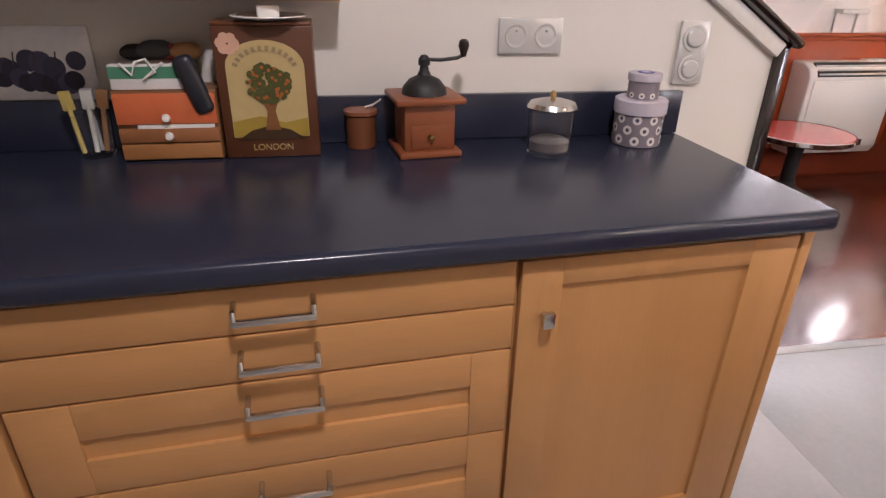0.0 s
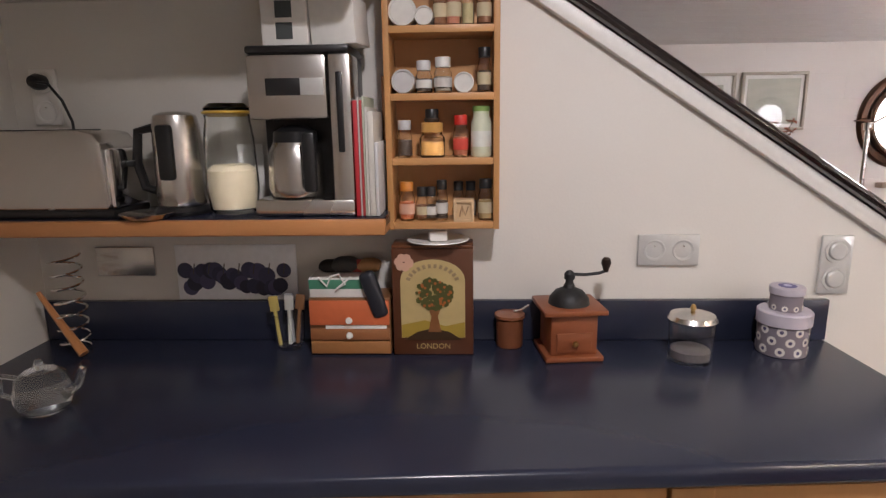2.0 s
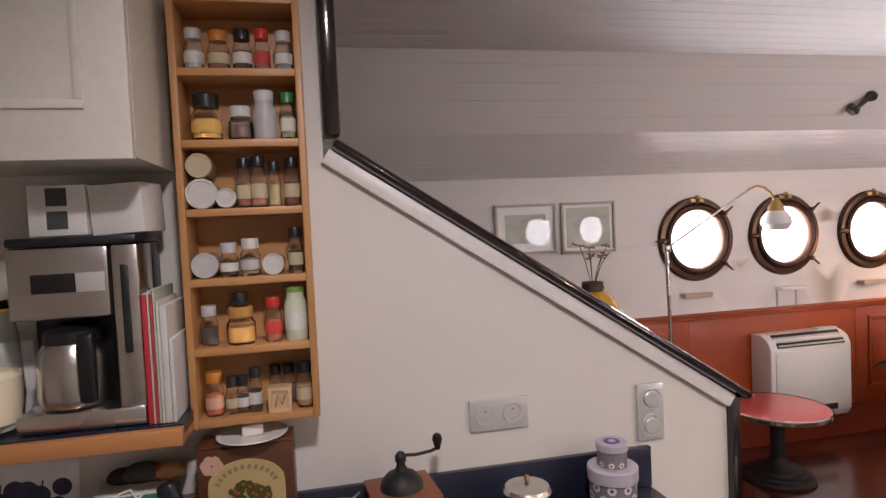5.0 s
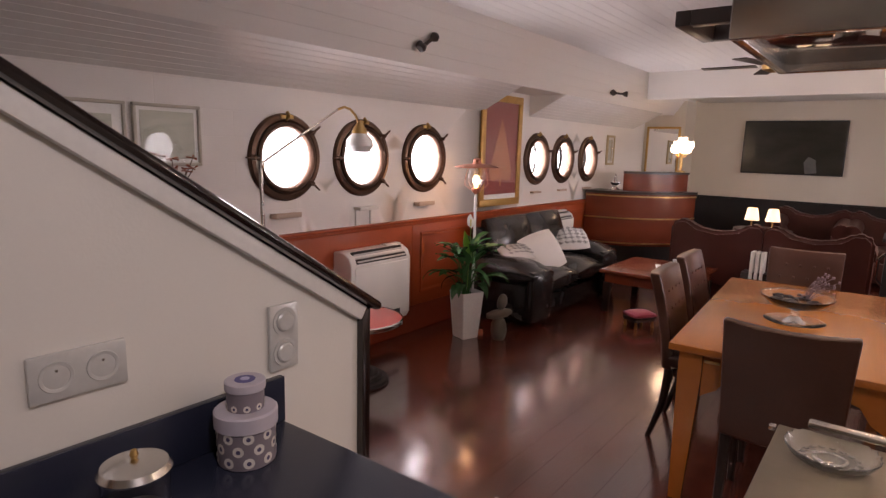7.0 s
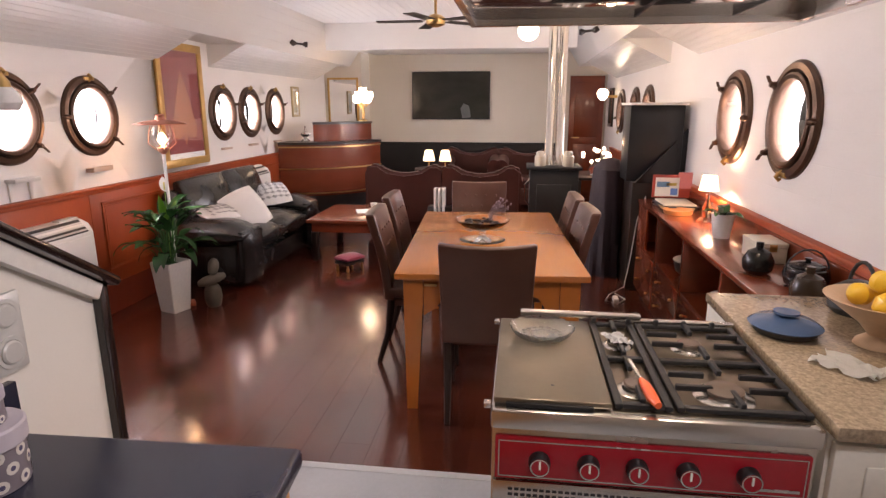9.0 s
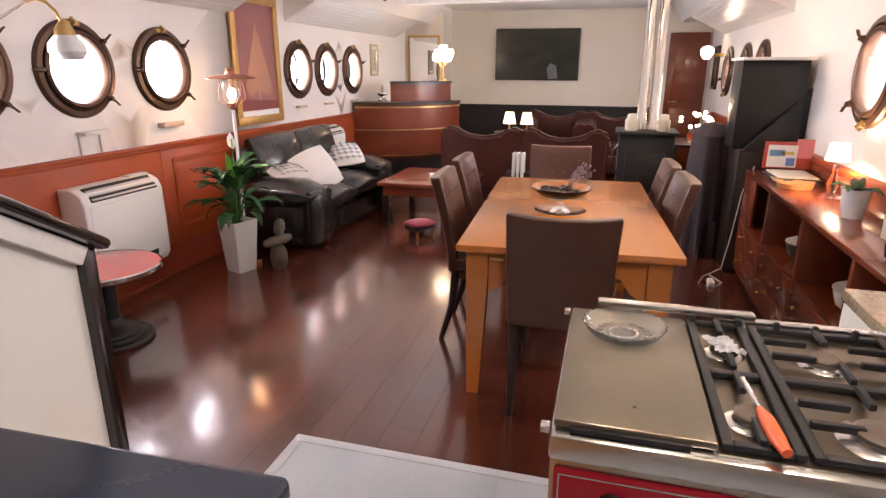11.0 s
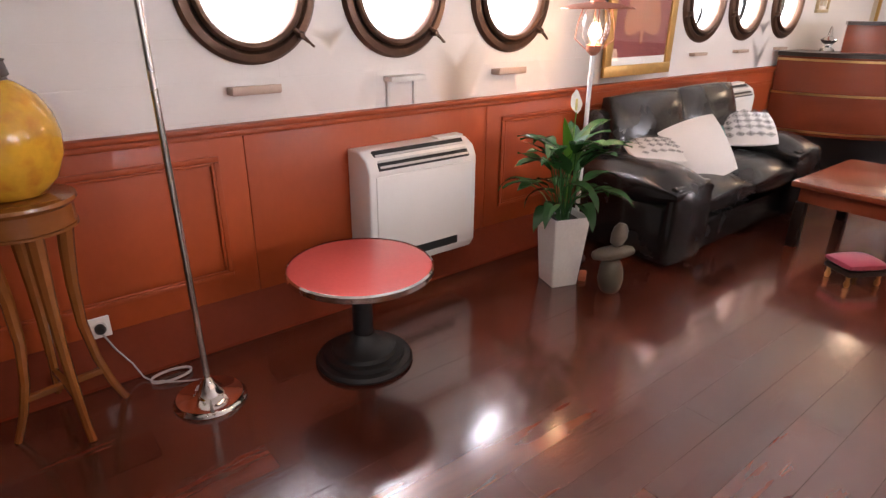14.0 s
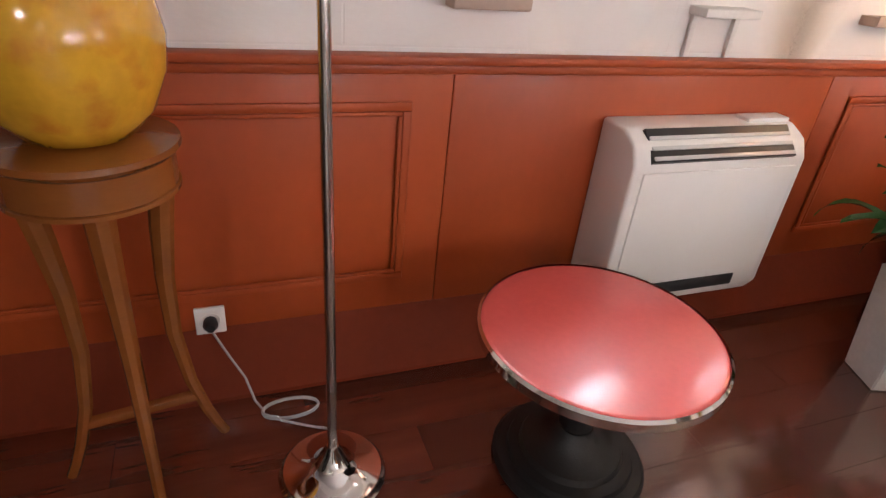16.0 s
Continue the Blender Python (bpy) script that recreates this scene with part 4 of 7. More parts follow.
# on the worktop
tb = thing("tea_box", "tall printed tin box with a fruit tree picture", "box", T(0.072, 1.345, TOPZ + 0.001))
part("case", box(-0.098, 0.098, -0.028, 0.05, 0, 0.268, 0.003), paint((0.10, 0.035, 0.015), 0.35), tb)
arch = [(-0.078, 0.045), (0.078, 0.045), (0.078, 0.19)] + [(0.078 * math.cos(a * math.pi / 12), 0.19 + 0.052 * math.sin(a * math.pi / 12)) for a in range(1, 12)] + [(-0.078, 0.19)]
part("picture_arch", prism(arch, 0.0012, None, T(0, -0.0292, 0)), paint((0.50, 0.38, 0.17), 0.4), tb)
part("picture_meadow", prism([(-0.077, 0.046), (0.077, 0.046), (0.077, 0.085), (0.03, 0.075), (-0.02, 0.09), (-0.077, 0.078)], 0.001, None, T(0, -0.0300, 0)), paint((0.36, 0.25, 0.04), 0.4), tb)
part("picture_soil", prism([(-0.07, 0.04), (0.07, 0.04), (0.04, 0.06), (0, 0.07), (-0.04, 0.06)], 0.001, None, T(0, -0.0306, 0)), paint((0.05, 0.025, 0.01), 0.4), tb)
part("picture_trunk", prism([(-0.012, 0.06), (0.02, 0.06), (0.012, 0.1), (0.022, 0.13), (-0.014, 0.13), (-0.004, 0.1)], 0.001, None, T(0, -0.0312, 0)), paint((0.22, 0.09, 0.03), 0.4), tb)
cr = bmesh.new()
rng = random.Random(4)
for k in range(120):
    a, d = rng.uniform(0, 6.28), math.sqrt(rng.random())
    bmesh.ops.create_circle(cr, cap_ends=True, radius=rng.uniform(0.004, 0.009), segments=6, matrix=T(0.003 + 0.042 * d * math.cos(a), -0.0322 - k * 5e-6, 0.157 + 0.037 * d * math.sin(a)) @ rot("X", 90))
part("picture_crown", cr, paint((0.07, 0.075, 0.018), 0.4), tb)
fr = bmesh.new()
for k in range(26):
    a, d = rng.uniform(0, 6.28), math.sqrt(rng.random())
    bmesh.ops.create_circle(fr, cap_ends=True, radius=0.0036, segments=8, matrix=T(0.003 + 0.042 * d * math.cos(a), -0.0334 - k * 1e-5, 0.157 + 0.036 * d * math.sin(a)) @ rot("X", 90))
part("picture_fruit", fr, paint((0.38, 0.11, 0.025), 0.4), tb)
rs = bmesh.new()
for k in range(7):
    bmesh.ops.create_circle(rs, cap_ends=True, radius=0.011, segments=8, matrix=T(-0.068 + 0.013 * math.cos(k), -0.0305 - k * 1e-5, 0.235 + 0.012 * math.sin(k)) @ rot("X", 90))
part("picture_rose", rs, paint((0.6, 0.36, 0.26), 0.4), tb)
letters("LONDON", 0.019, paint((0.42, 0.30, 0.12), 0.4), tb, T(0, -0.0288, 0.022) @ rot("X", 90))
bars = bmesh.new()
for k in range(12):
    a = radians(160 - k * 12.7)
    box(-0.0035, 0.0035, -0.0308, -0.0302, -0.005, 0.005, 0, bars, T(0.062 * math.cos(a), 0, 0.178 + 0.048 * math.sin(a)) @ rot("Y", 90 - math.degrees(a)))
part("arched_lettering", bars, paint((0.30, 0.22, 0.12), 0.4), tb)
part("lid", box(-0.098, 0.098, -0.026, 0.052, 0.268, 0.276, 0.003), paint((0.14, 0.05, 0.02), 0.35), tb)
sd = thing("paper_packet", "small white folded packet on the tin box", "packet", T(0.085, 1.35, TOPZ + 0.278) @ rot("Z", 12))
part("saucer", lathe([(0.03, 0), (0.075, 0.008), (0.074, 0.010), (0.028, 0.003), (0, 0.003)], 28), M_CERAM, sd)
part("packet", box(-0.022, 0.022, -0.012, 0.012, 0.004, 0.028, 0.004), M_PAPER, sd)

dc = thing("mini_drawer_chest", "small brown and orange chest of drawers", "chest", T(-0.133, 1.33, TOPZ + 0.001))
part("case", box(-0.1, 0.1, -0.01, 0.08, 0, 0.145, 0.002), paint((0.2, 0.09, 0.035), 0.5), dc)
for z0, z1, c in ((0.004, 0.036, (0.34, 0.15, 0.05)), (0.04, 0.068, (0.30, 0.12, 0.045)), (0.078, 0.14, (0.62, 0.15, 0.055))):
    d = part("drawer", box(-0.098, 0.098, -0.018, -0.009, z0, z1, 0.002), paint(c, 0.45), dc)
    if z1 > 0.05:
        part("drawer_knob", lathe([(0.004, 0), (0.009, 0.006), (0.007, 0.012), (0, 0.013)], 12, None, T(0, -0.018, z0 + 0.014) @ rot("X", 90)), M_CERAM, d)
part("papers", box(-0.06, 0.09, -0.016, 0.06, 0.0685, 0.0765), M_PAPER, dc)
gp = thing("green_packet", "green and white box with a white string on the chest", "box", T(-0.155, 1.34, TOPZ + 0.147))
part("carton", box(-0.075, 0.075, -0.018, 0.06, 0, 0.05, 0.002), M_PAPER, gp)
part("green_band", box(-0.0755, 0.0755, -0.0188, 0.0605, 0.022, 0.045), paint((0.07, 0.25, 0.15), 0.5), gp)
part("string", tube([(-0.05, -0.022, 0.052), (-0.03, -0.024, 0.03), (-0.02, -0.024, 0.055), (0.0, -0.022, 0.06), (0.015, -0.024, 0.035), (-0.01, -0.024, 0.02), (0.03, -0.02, 0.054)], 0.0028, 6), M_PAPER, gp)
hp = solo("telephone_handset", box(-0.02, 0.02, -0.015, 0.015, 0, 0.12, 0.013, seg=3), paint((0.02, 0.022, 0.03), 0.35), "dark cordless telephone leaning on the chest", "telephone", T(-0.052, 1.315, TOPZ + 0.10) @ rot("Y", -18))
for n, (dx, dz, c, r) in enumerate(((-0.19, 0.197, BLK, 0.02), (-0.12, 0.197, (0.4, 0.06, 0.05), 0.02), (-0.09, 0.197, (0.5, 0.28, 0.12), 0.022), (-0.15, 0.197, (0.05, 0.05, 0.05), 0.025))):
    solo("oddment", cushion(r * 2.6, r * 2, r * 1.6, None, T(0, 0, r * 0.75)), paint(c, 0.6), "small dark and red oddment on the packet", "oddment", T(dx, 1.385, TOPZ + dz))
ub = thing("utensil_jar", "glass jar of brushes and kitchen tools", "jar", T(-0.30, 1.37, TOPZ + 0.001))
part("glass_body", lathe([(0.032, 0), (0.036, 0.01), (0.04, 0.09), (0.037, 0.09), (0.033, 0.012), (0, 0.006)], 24), M_GLASS, ub).visible_shadow = False
for k, (dx, lean, c) in enumerate(((-0.02, -10, (0.45, 0.35, 0.1)), (0.0, 3, (0.5, 0.5, 0.45)), (0.015, 12, (0.25, 0.12, 0.05)), (0.005, -4, (0.3, 0.3, 0.3)))):
    b = tube([(0, 0, 0.012), (0, 0, 0.11)], 0.005, 8, None, T(dx, 0.008 * k - 0.012, 0) @ rot("Y", lean * 0.6))
    box(-0.012, 0.012, -0.004, 0.004, 0.10, 0.14, 0.003, b, T(dx, 0.008 * k - 0.012, 0) @ rot("Y", lean * 0.6))
    part("tool", b, paint(c, 0.5), ub)
cu = thing("copper_cup", "small brown lidded pot with a thin spoon", "cup", T(0.263, 1.385, TOPZ + 0.001))
part("body", lathe([(0.033, 0), (0.034, 0.004), (0.034, 0.072), (0.031, 0.074), (0, 0.074)], 28), paint((0.20, 0.07, 0.03), 0.35), cu)
part("rim", lathe([(0.033, 0.074), (0.038, 0.076), (0.038, 0.084), (0.02, 0.087), (0, 0.087)], 28), paint((0.28, 0.10, 0.045), 0.3), cu)
part("spoon", tube([(0.01, 0, 0.089), (0.03, 0, 0.094), (0.048, 0, 0.106)], 0.003, 8), M_STEEL, cu)

gr = thing("coffee_grinder", "old wooden box coffee grinder with an iron crank", "coffee grinder", T(0.402, 1.335, TOPZ + 0.001) @ rot("Z", 6))
M_GRW = material("grinder_wood", (0.24, 0.07, 0.025), 0.4, vary=0.25, scale=5, stretch=(1, 1, 4))
part("base_board", box(-0.07, 0.07, -0.068, 0.068, 0, 0.014, 0.004), M_GRW, gr)
part("body", box(-0.056, 0.056, -0.055, 0.055, 0.014, 0.115, 0.003), M_GRW, gr)
part("top_board", box(-0.076, 0.076, -0.072, 0.072, 0.115, 0.128, 0.004), M_GRW, gr)
part("drawer", box(-0.042, 0.042, -0.0595, -0.055, 0.022, 0.07, 0.002), M_GRW, gr)
part("drawer_knob", lathe([(0.004, 0), (0.008, 0.008), (0.005, 0.014), (0, 0.015)], 12, None, T(0, -0.059, 0.046) @ rot("X", 90)), M_BRASS, gr)
part("dome", lathe([(0.05, 0.128), (0.047, 0.142), (0.034, 0.158), (0.015, 0.167), (0.012, 0.175), (0, 0.175)], 28), M_IRON, gr)
cr = tube([(0, 0, 0.17), (0, 0, 0.20)], [0.012, 0.006], 12)
lathe([(0.013, 0), (0.013, 0.012), (0.007, 0.02), (0, 0.022)], 14, cr, T(0, 0, 0.188))
tube([(0, 0, 0.200), (0.035, -0.004, 0.198), (0.07, -0.008, 0.202), (0.085, -0.01, 0.208)], 0.004, 8, cr)
part("crank", cr, M_IRON, gr)
part("crank_knob", lathe([(0.006, 0), (0.008, 0.01), (0.012, 0.022), (0.010, 0.032), (0.005, 0.036), (0, 0.036)], 16, None, T(0.085, -0.01, 0.205)), M_DKWOOD, gr)

jr = thing("lidded_jar", "small glass jar with a silver lid", "jar", T(0.682, 1.285, TOPZ + 0.001))
part("glass_body", lathe([(0.045, 0), (0.05, 0.004), (0.052, 0.10), (0.049, 0.10), (0.046, 0.01), (0, 0.008)], 32), M_GLASS, jr).visible_shadow = False
part("filling", lathe([(0.044, 0.011), (0.045, 0.03), (0.03, 0.036), (0, 0.034)], 24), paint((0.09, 0.08, 0.08), 0.3), jr)
part("lid", lathe([(0.054, 0.10), (0.056, 0.104), (0.05, 0.114), (0.02, 0.122), (0, 0.123)], 32), M_STEEL, jr)
part("finial", lathe([(0.004, 0.122), (0.007, 0.13), (0.004, 0.138), (0, 0.14)], 12), M_BRASS, jr)

M_LILAC = material("lilac_print", (0.225, 0.195, 0.225), 0.5, vary=0.1)
for nm, r, h, z, lab in (("hat_box", 0.058, 0.095, 0.0, "lilac patterned cardboard tin with round flowers"), ("hat_box", 0.037, 0.05, 0.109, "small lilac patterned tin stacked on a larger one")):
    hb = thing(nm, lab, "tin", T(0.925, 1.345, TOPZ + 0.001 + z) @ rot("Z", 10), "stacked lilac tins")
    part("drum", lathe([(r * 0.96, 0), (r * 0.97, 0.002), (r * 0.97, h * 0.8), (0, h * 0.8)], 24), M_LILAC, hb)
    part("lid", lathe([(r * 1.03, h * 0.78), (r * 1.06, h * 0.8), (r * 1.06, h * 1.1), (r * 1.0, h * 1.135), (0, h * 1.135)], 24), paint((0.50, 0.465, 0.53), 0.5), hb)
    fl = bmesh.new()
    hearts = bmesh.new()
    for row in range(3 if h > 0.06 else 1):
        for k in range(9):
            m = rot("Z", k * 40 + row * 20) @ T(0, -r * 0.975, h * (0.16 + 0.26 * row)) @ rot("X", 90)
            bmesh.ops.create_circle(fl, cap_ends=True, radius=r * 0.19, segments=10, matrix=m)
            bmesh.ops.create_circle(hearts, cap_ends=True, radius=r * 0.08, segments=8, matrix=m @ T(0, 0, 0.0006))
    part("lid_flower", lathe([(r * 0.55, h * 1.136), (r * 0.55, h * 1.136 + 0.0008), (0, h * 1.136 + 0.0008)], 10), paint((0.10, 0.09, 0.26), 0.5), hb)
    part("lid_flower_heart", lathe([(r * 0.25, h * 1.136 + 0.0009), (r * 0.25, h * 1.136 + 0.0016), (0, h * 1.136 + 0.0016)], 10), paint((0.5, 0.5, 0.7), 0.5), hb)
    part("flower_print", fl, paint((0.70, 0.66, 0.62), 0.5), hb)
    part("flower_heart_print", hearts, paint((0.08, 0.07, 0.14), 0.5), hb)

tp = thing("plum_print", "unframed print of blue plums on the wall", "print", (0, 0, 0))
part("card", box(-0.61, -0.29, 1.430, 1.4365, 1.0, 1.148, 0.001), paint((0.86, 0.87, 0.88), 0.5), tp)
M_PLUM = paint((0.035, 0.035, 0.075), 0.6)
for k in range(24):
    pl = bmesh.new()
    bmesh.ops.create_circle(pl, cap_ends=True, radius=rng.uniform(0.017, 0.024), segments=16, matrix=T(-0.586 + 0.0114 * k, 1.4292 - k * 3e-5, 1.055 + rng.uniform(-0.024, 0.03)) @ rot("X", 90))
    part("painted_plum", pl, (M_PLUM, paint((0.055, 0.055, 0.11), 0.6), paint((0.025, 0.025, 0.05), 0.6), paint((0.075, 0.07, 0.14), 0.6))[k * 7 % 4], tp)
st = bmesh.new()
for k in range(7):
    tube([(-0.565 + 0.04 * k, 1.4285, 1.07), (-0.56 + 0.04 * k, 1.4285, 1.098)], 0.0015, 5, st)
part("painted_stalks", st, paint((0.07, 0.06, 0.05), 0.6), tp)

# crystal teapot and a wire spiral stand
te = thing("crystal_teapot", "small sparkling crystal glass teapot", "teapot", T(-0.70, 1.02, TOPZ + 0.001))
part("body", lathe([(0.03, 0), (0.045, 0.01), (0.055, 0.04), (0.045, 0.075), (0.03, 0.088), (0, 0.09)], 28), M_CUTGL, te)
part("lid_knob", lathe([(0.006, 0.088), (0.01, 0.10), (0.005, 0.112), (0, 0.114)], 14), M_CUTGL, te)
part("spout", tube([(0.045, 0, 0.04), (0.075, 0, 0.06), (0.09, 0, 0.095)], [0.013, 0.010, 0.007], 10), M_CUTGL, te)
part("handle", tube([(-0.045, 0, 0.07), (-0.085, 0, 0.075), (-0.09, 0, 0.035), (-0.05, 0, 0.02)], 0.006, 8), M_CUTGL, te)
spi = thing("wire_spiral_stand", "chrome wire spiral stand with a wooden tool", "stand", T(-0.845, 1.34, TOPZ + 0.001))
part("spiral", tube([(0.035 * math.cos(a * 0.5), 0.035 * math.sin(a * 0.5), 0.004 + a * 0.0028) for a in range(90)], 0.003, 6), M_CHROME, spi)
part("wooden_spoon", tube([(0.05, -0.05, 0.012), (-0.03, -0.02, 0.10), (-0.08, 0.0, 0.155)], [0.012, 0.008, 0.006], 8), M_SHELFW, spi)

# range cooker
CX0, CX1, CY0, CY1, CZ = 1.362, 1.912, -0.148, 0.540, 0.862
rg = thing("range_cooker", "steel and red enamel range cooker with gas hob", "cooker", (0, 0, 0))
part("body", box(CX0 + 0.012, CX1, CY0, CY1, 0.08, 0.80, 0.003), M_STEEL, rg)
part("plinth", box(CX0 + 0.05, CX1, CY0 + 0.01, CY1 - 0.01, 0.0, 0.08), M_BLACK, rg)
hobp = box(CX0 - 0.008, CX1 + 0.01, CY0 - 0.002, CY1 + 0.003, 0.80, 0.848, 0.008)
part("hob_plate", hobp, M_STEEL, rg)
pn = part("control_panel", box(CX0, CX0 + 0.012, CY0 + 0.012, CY1 - 0.008, 0.673, 0.778, 0.003), M_REDPAN, rg, "red enamel control panel")
fm = bmesh.new()
ya, yb = CY0 + 0.02, CY1 - 0.016
for q in ((ya, yb, 0.68, 0.6825), (ya, yb, 0.7685, 0.771), (ya, ya + 0.0025, 0.6825, 0.7685), (yb - 0.0025, yb, 0.6825, 0.7685)):
    box(CX0 - 0.0012, CX0, *q, 0, fm)
part("panel_line", fm, M_STEEL, pn)
part("nameplate", box(CX0 - 0.0015, CX0, CY0 + 0.03, CY0 + 0.11, 0.69, 0.697), M_STEEL, pn)
for ky in (0.432, 0.325, 0.221, 0.114, -0.010):
    k = part("knob", lathe([(0.024, 0), (0.024, 0.012), (0.021, 0.024), (0.019, 0.026), (0, 0.026)], 28, None, T(CX0 - 0.0005, ky, 0.724) @ rot("Y", -90)), M_BLACK, rg, "black knob with a chrome ring and red face")
    part("knob_ring", lathe([(0.0185, 0.026), (0.021, 0.027), (0.021, 0.029), (0.0185, 0.029), (0.0185, 0.026)], 28, None, T(CX0, ky, 0.724) @ rot("Y", -90), False), M_CHROME, k)
    part("knob_face", lathe([(0.018, 0.026), (0.018, 0.028), (0, 0.028)], 24, None, T(CX0, ky, 0.724) @ rot("Y", -90)), M_REDPAN, k)
    part("pointer", box(CX0 - 0.031, CX0 - 0.027, ky - 0.002, ky + 0.002, 0.721, 0.740), M_PAPER, k)
vent = part("vent_strip", box(CX0 - 0.002, CX0 + 0.012, CY0 + 0.004, CY1 - 0.004, 0.617, 0.668, 0.003), M_STEEL, rg)
sl_ = bmesh.new()
for k in range(44):
    for z in (0.632, 0.646):
        yy = CY0 + 0.028 + k * 0.0142
        box(CX0 - 0.0032, CX0 - 0.002, yy, yy + 0.010, z, z + 0.006, 0, sl_)
part("vent_slots", sl_, M_BLACK, vent)
od = part("oven_door", box(CX0 - 0.004, CX0 + 0.012, CY0 + 0.004, CY1 - 0.004, 0.12, 0.610, 0.004), M_REDPAN, rg, "red enamel oven door")
part("door_rail", tube([(CX0 - 0.045, CY0 + 0.05, 0.56), (CX0 - 0.045, CY1 - 0.05, 0.56)], 0.011, 12), M_CHROME, od)
part("rail_post", tube([(CX0, CY0 + 0.08, 0.56), (CX0 - 0.045, CY0 + 0.08, 0.56)], 0.008, 10), M_CHROME, od)
part("rail_post", tube([(CX0, CY1 - 0.08, 0.56), (CX0 - 0.045, CY1 - 0.08, 0.56)], 0.008, 10), M_CHROME, od)
gd = part("griddle_plate", box(CX0 + 0.012, CX1 - 0.03, 0.280, CY1 - 0.002, 0.853, 0.868, 0.004), material("worn_griddle_steel", (0.27, 0.235, 0.18), 0.30, metal=0.9, vary=0.15, scale=5, fine=0.05, bump=0.05), rg, "smooth steel griddle plate")
part("griddle_slot", box(CX0 + 0.004, CX0 + 0.0125, 0.32, 0.51, 0.85, 0.859), M_BLACK, gd)
part("griddle_hole", lathe([(0.004, 0.8682), (0.004, 0.8686), (0, 0.8686)], 10, None, T(CX0 + 0.085, 0.405, 0)), M_BLACK, gd)
for yy, xx in ((CY1 + 0.003, CX0 + 0.01), (CY1 + 0.003, CX1 - 0.02)):
    part("corner_stud", box(xx - 0.01, xx + 0.012, yy, yy + 0.016, 0.845, 0.857, 0.002), M_STEEL, rg)
part("back_rail", box(CX1 - 0.005, CX1 + 0.022, CY0, 0.20, 0.85, 0.868, 0.003), M_STEEL, rg)
part("back_rail", box(CX1 - 0.005, CX1 + 0.026, 0.12, 0.48, 0.868, 0.882, 0.003), M_STEEL, rg)


def burner_grate(y0, y1, bars):
    """A low cast iron frame with fingers that reach towards its burners."""
    b = bmesh.new()
    x0, x1, z0, z1 = CX0 + 0.018, CX1 - 0.02, 0.854, 0.866
    w = 0.018
    for q in ((x0, x1, y0, y0 + w), (x0, x1, y1 - w, y1), (x0, x0 + w, y0 + w, y1 - w), (x1 - w, x1, y0 + w, y1 - w)):
        box(*q, z0, z1, 0.003, b)
    xm, ym = (x0 + x1) / 2, (y0 + y1) / 2
    box(xm - 0.010, xm + 0.010, y0 + w, y1 - w, z0, z1, 0.003, b)
    half = (y1 - y0) / 2
    for xc in ((x0 + xm) / 2, (xm + x1) / 2):
        for d in (-1, 1):
            box(*sorted((xc + d * 0.048, xc + d * 0.118)), ym - 0.006, ym + 0.006, z1 - 0.004, z1 + 0.010, 0.002, b)
        if bars > 1:
            for xo in (-0.035, 0.035):
                box(xc + xo - 0.006, xc + xo + 0.006, y0 + w, y0 + half - 0.040, z1 - 0.004, z1 + 0.010, 0.002, b)
                box(xc + xo - 0.006, xc + xo + 0.006, y1 - half + 0.040, y1 - w, z1 - 0.004, z1 + 0.010, 0.002, b)
    for xx in (x0 + 0.01, xm, x1 - 0.01):
        for yy in (y0 + 0.010, y1 - 0.010):
            lathe([(0.007, 0.849), (0.007, z0)], 8, b, T(xx, yy, 0))
    for yy in ((y0 + 0.012, y1 - 0.012) if bars == 1 else (y0 + 0.06, ym, y1 - 0.06)):
        lathe([(0.009, z1 - 0.002), (0.007, z1 + 0.014), (0, z1 + 0.017)], 8, b, T(x1 - 0.01, yy, 0))
    return part("burner_grate", b, M_IRON, rg, "black cast iron burner grate")


part("hob_well", box(CX0 + 0.014, CX1 - 0.018, CY0 + 0.012, 0.277, 0.8485, 0.8505), material("stained_hob_steel", (0.20, 0.165, 0.12), 0.3, metal=0.85, vary=0.45, scale=7, fine=0.1, bump=0.03), rg, "brown-stained steel well under the burners")
burner_grate(0.150, 0.274, 1)
burner_grate(-0.135, 0.143, 2)
for bx_, by_, r in ((1.475, 0.017, 0.045), (1.745, 0.025, 0.032), (1.48, 0.212, 0.03), (1.75, 0.212, 0.028)):
    bn = part("burner", lathe([(r * 1.5, 0.8506), (r * 1.4, 0.853), (r, 0.855), (r, 0.864), (0, 0.864)], 28, None, T(bx_, by_, 0)), M_STEEL, rg, "steel gas burner")
    part("burner_cap", lathe([(r * 0.92, 0.864), (r * 0.95, 0.869), (r * 0.85, 0.872), (0, 0.872)], 28, None, T(bx_, by_, 0)), paint((0.10, 0.07, 0.05), 0.5), bn)
pd = thing("cut_glass_dish", "small cut glass dish with a scalloped rim", "dish", T(1.745, 0.42, 0.869))
prof = [(0.05, 0), (0.066, 0.004), (0.082, 0.016), (0.090, 0.030), (0.087, 0.031), (0.078, 0.019), (0.063, 0.008), (0.045, 0.005), (0, 0.005)]
db = lathe(prof, 96)
for v in db.verts:
    d = math.hypot(v.co.x, v.co.y)
    if d > 0.055:
        k = 1 + 0.012 * math.cos(24 * math.atan2(v.co.y, v.co.x)) * (d - 0.055) / 0.03
        v.co.x, v.co.y = v.co.x * k, v.co.y * k
        v.co.z += 0.0014 * math.cos(24 * math.atan2(v.co.y, v.co.x)) * (d - 0.055) / 0.03
part("bowl", db, M_CUTGL, pd)
rb = bmesh.new()
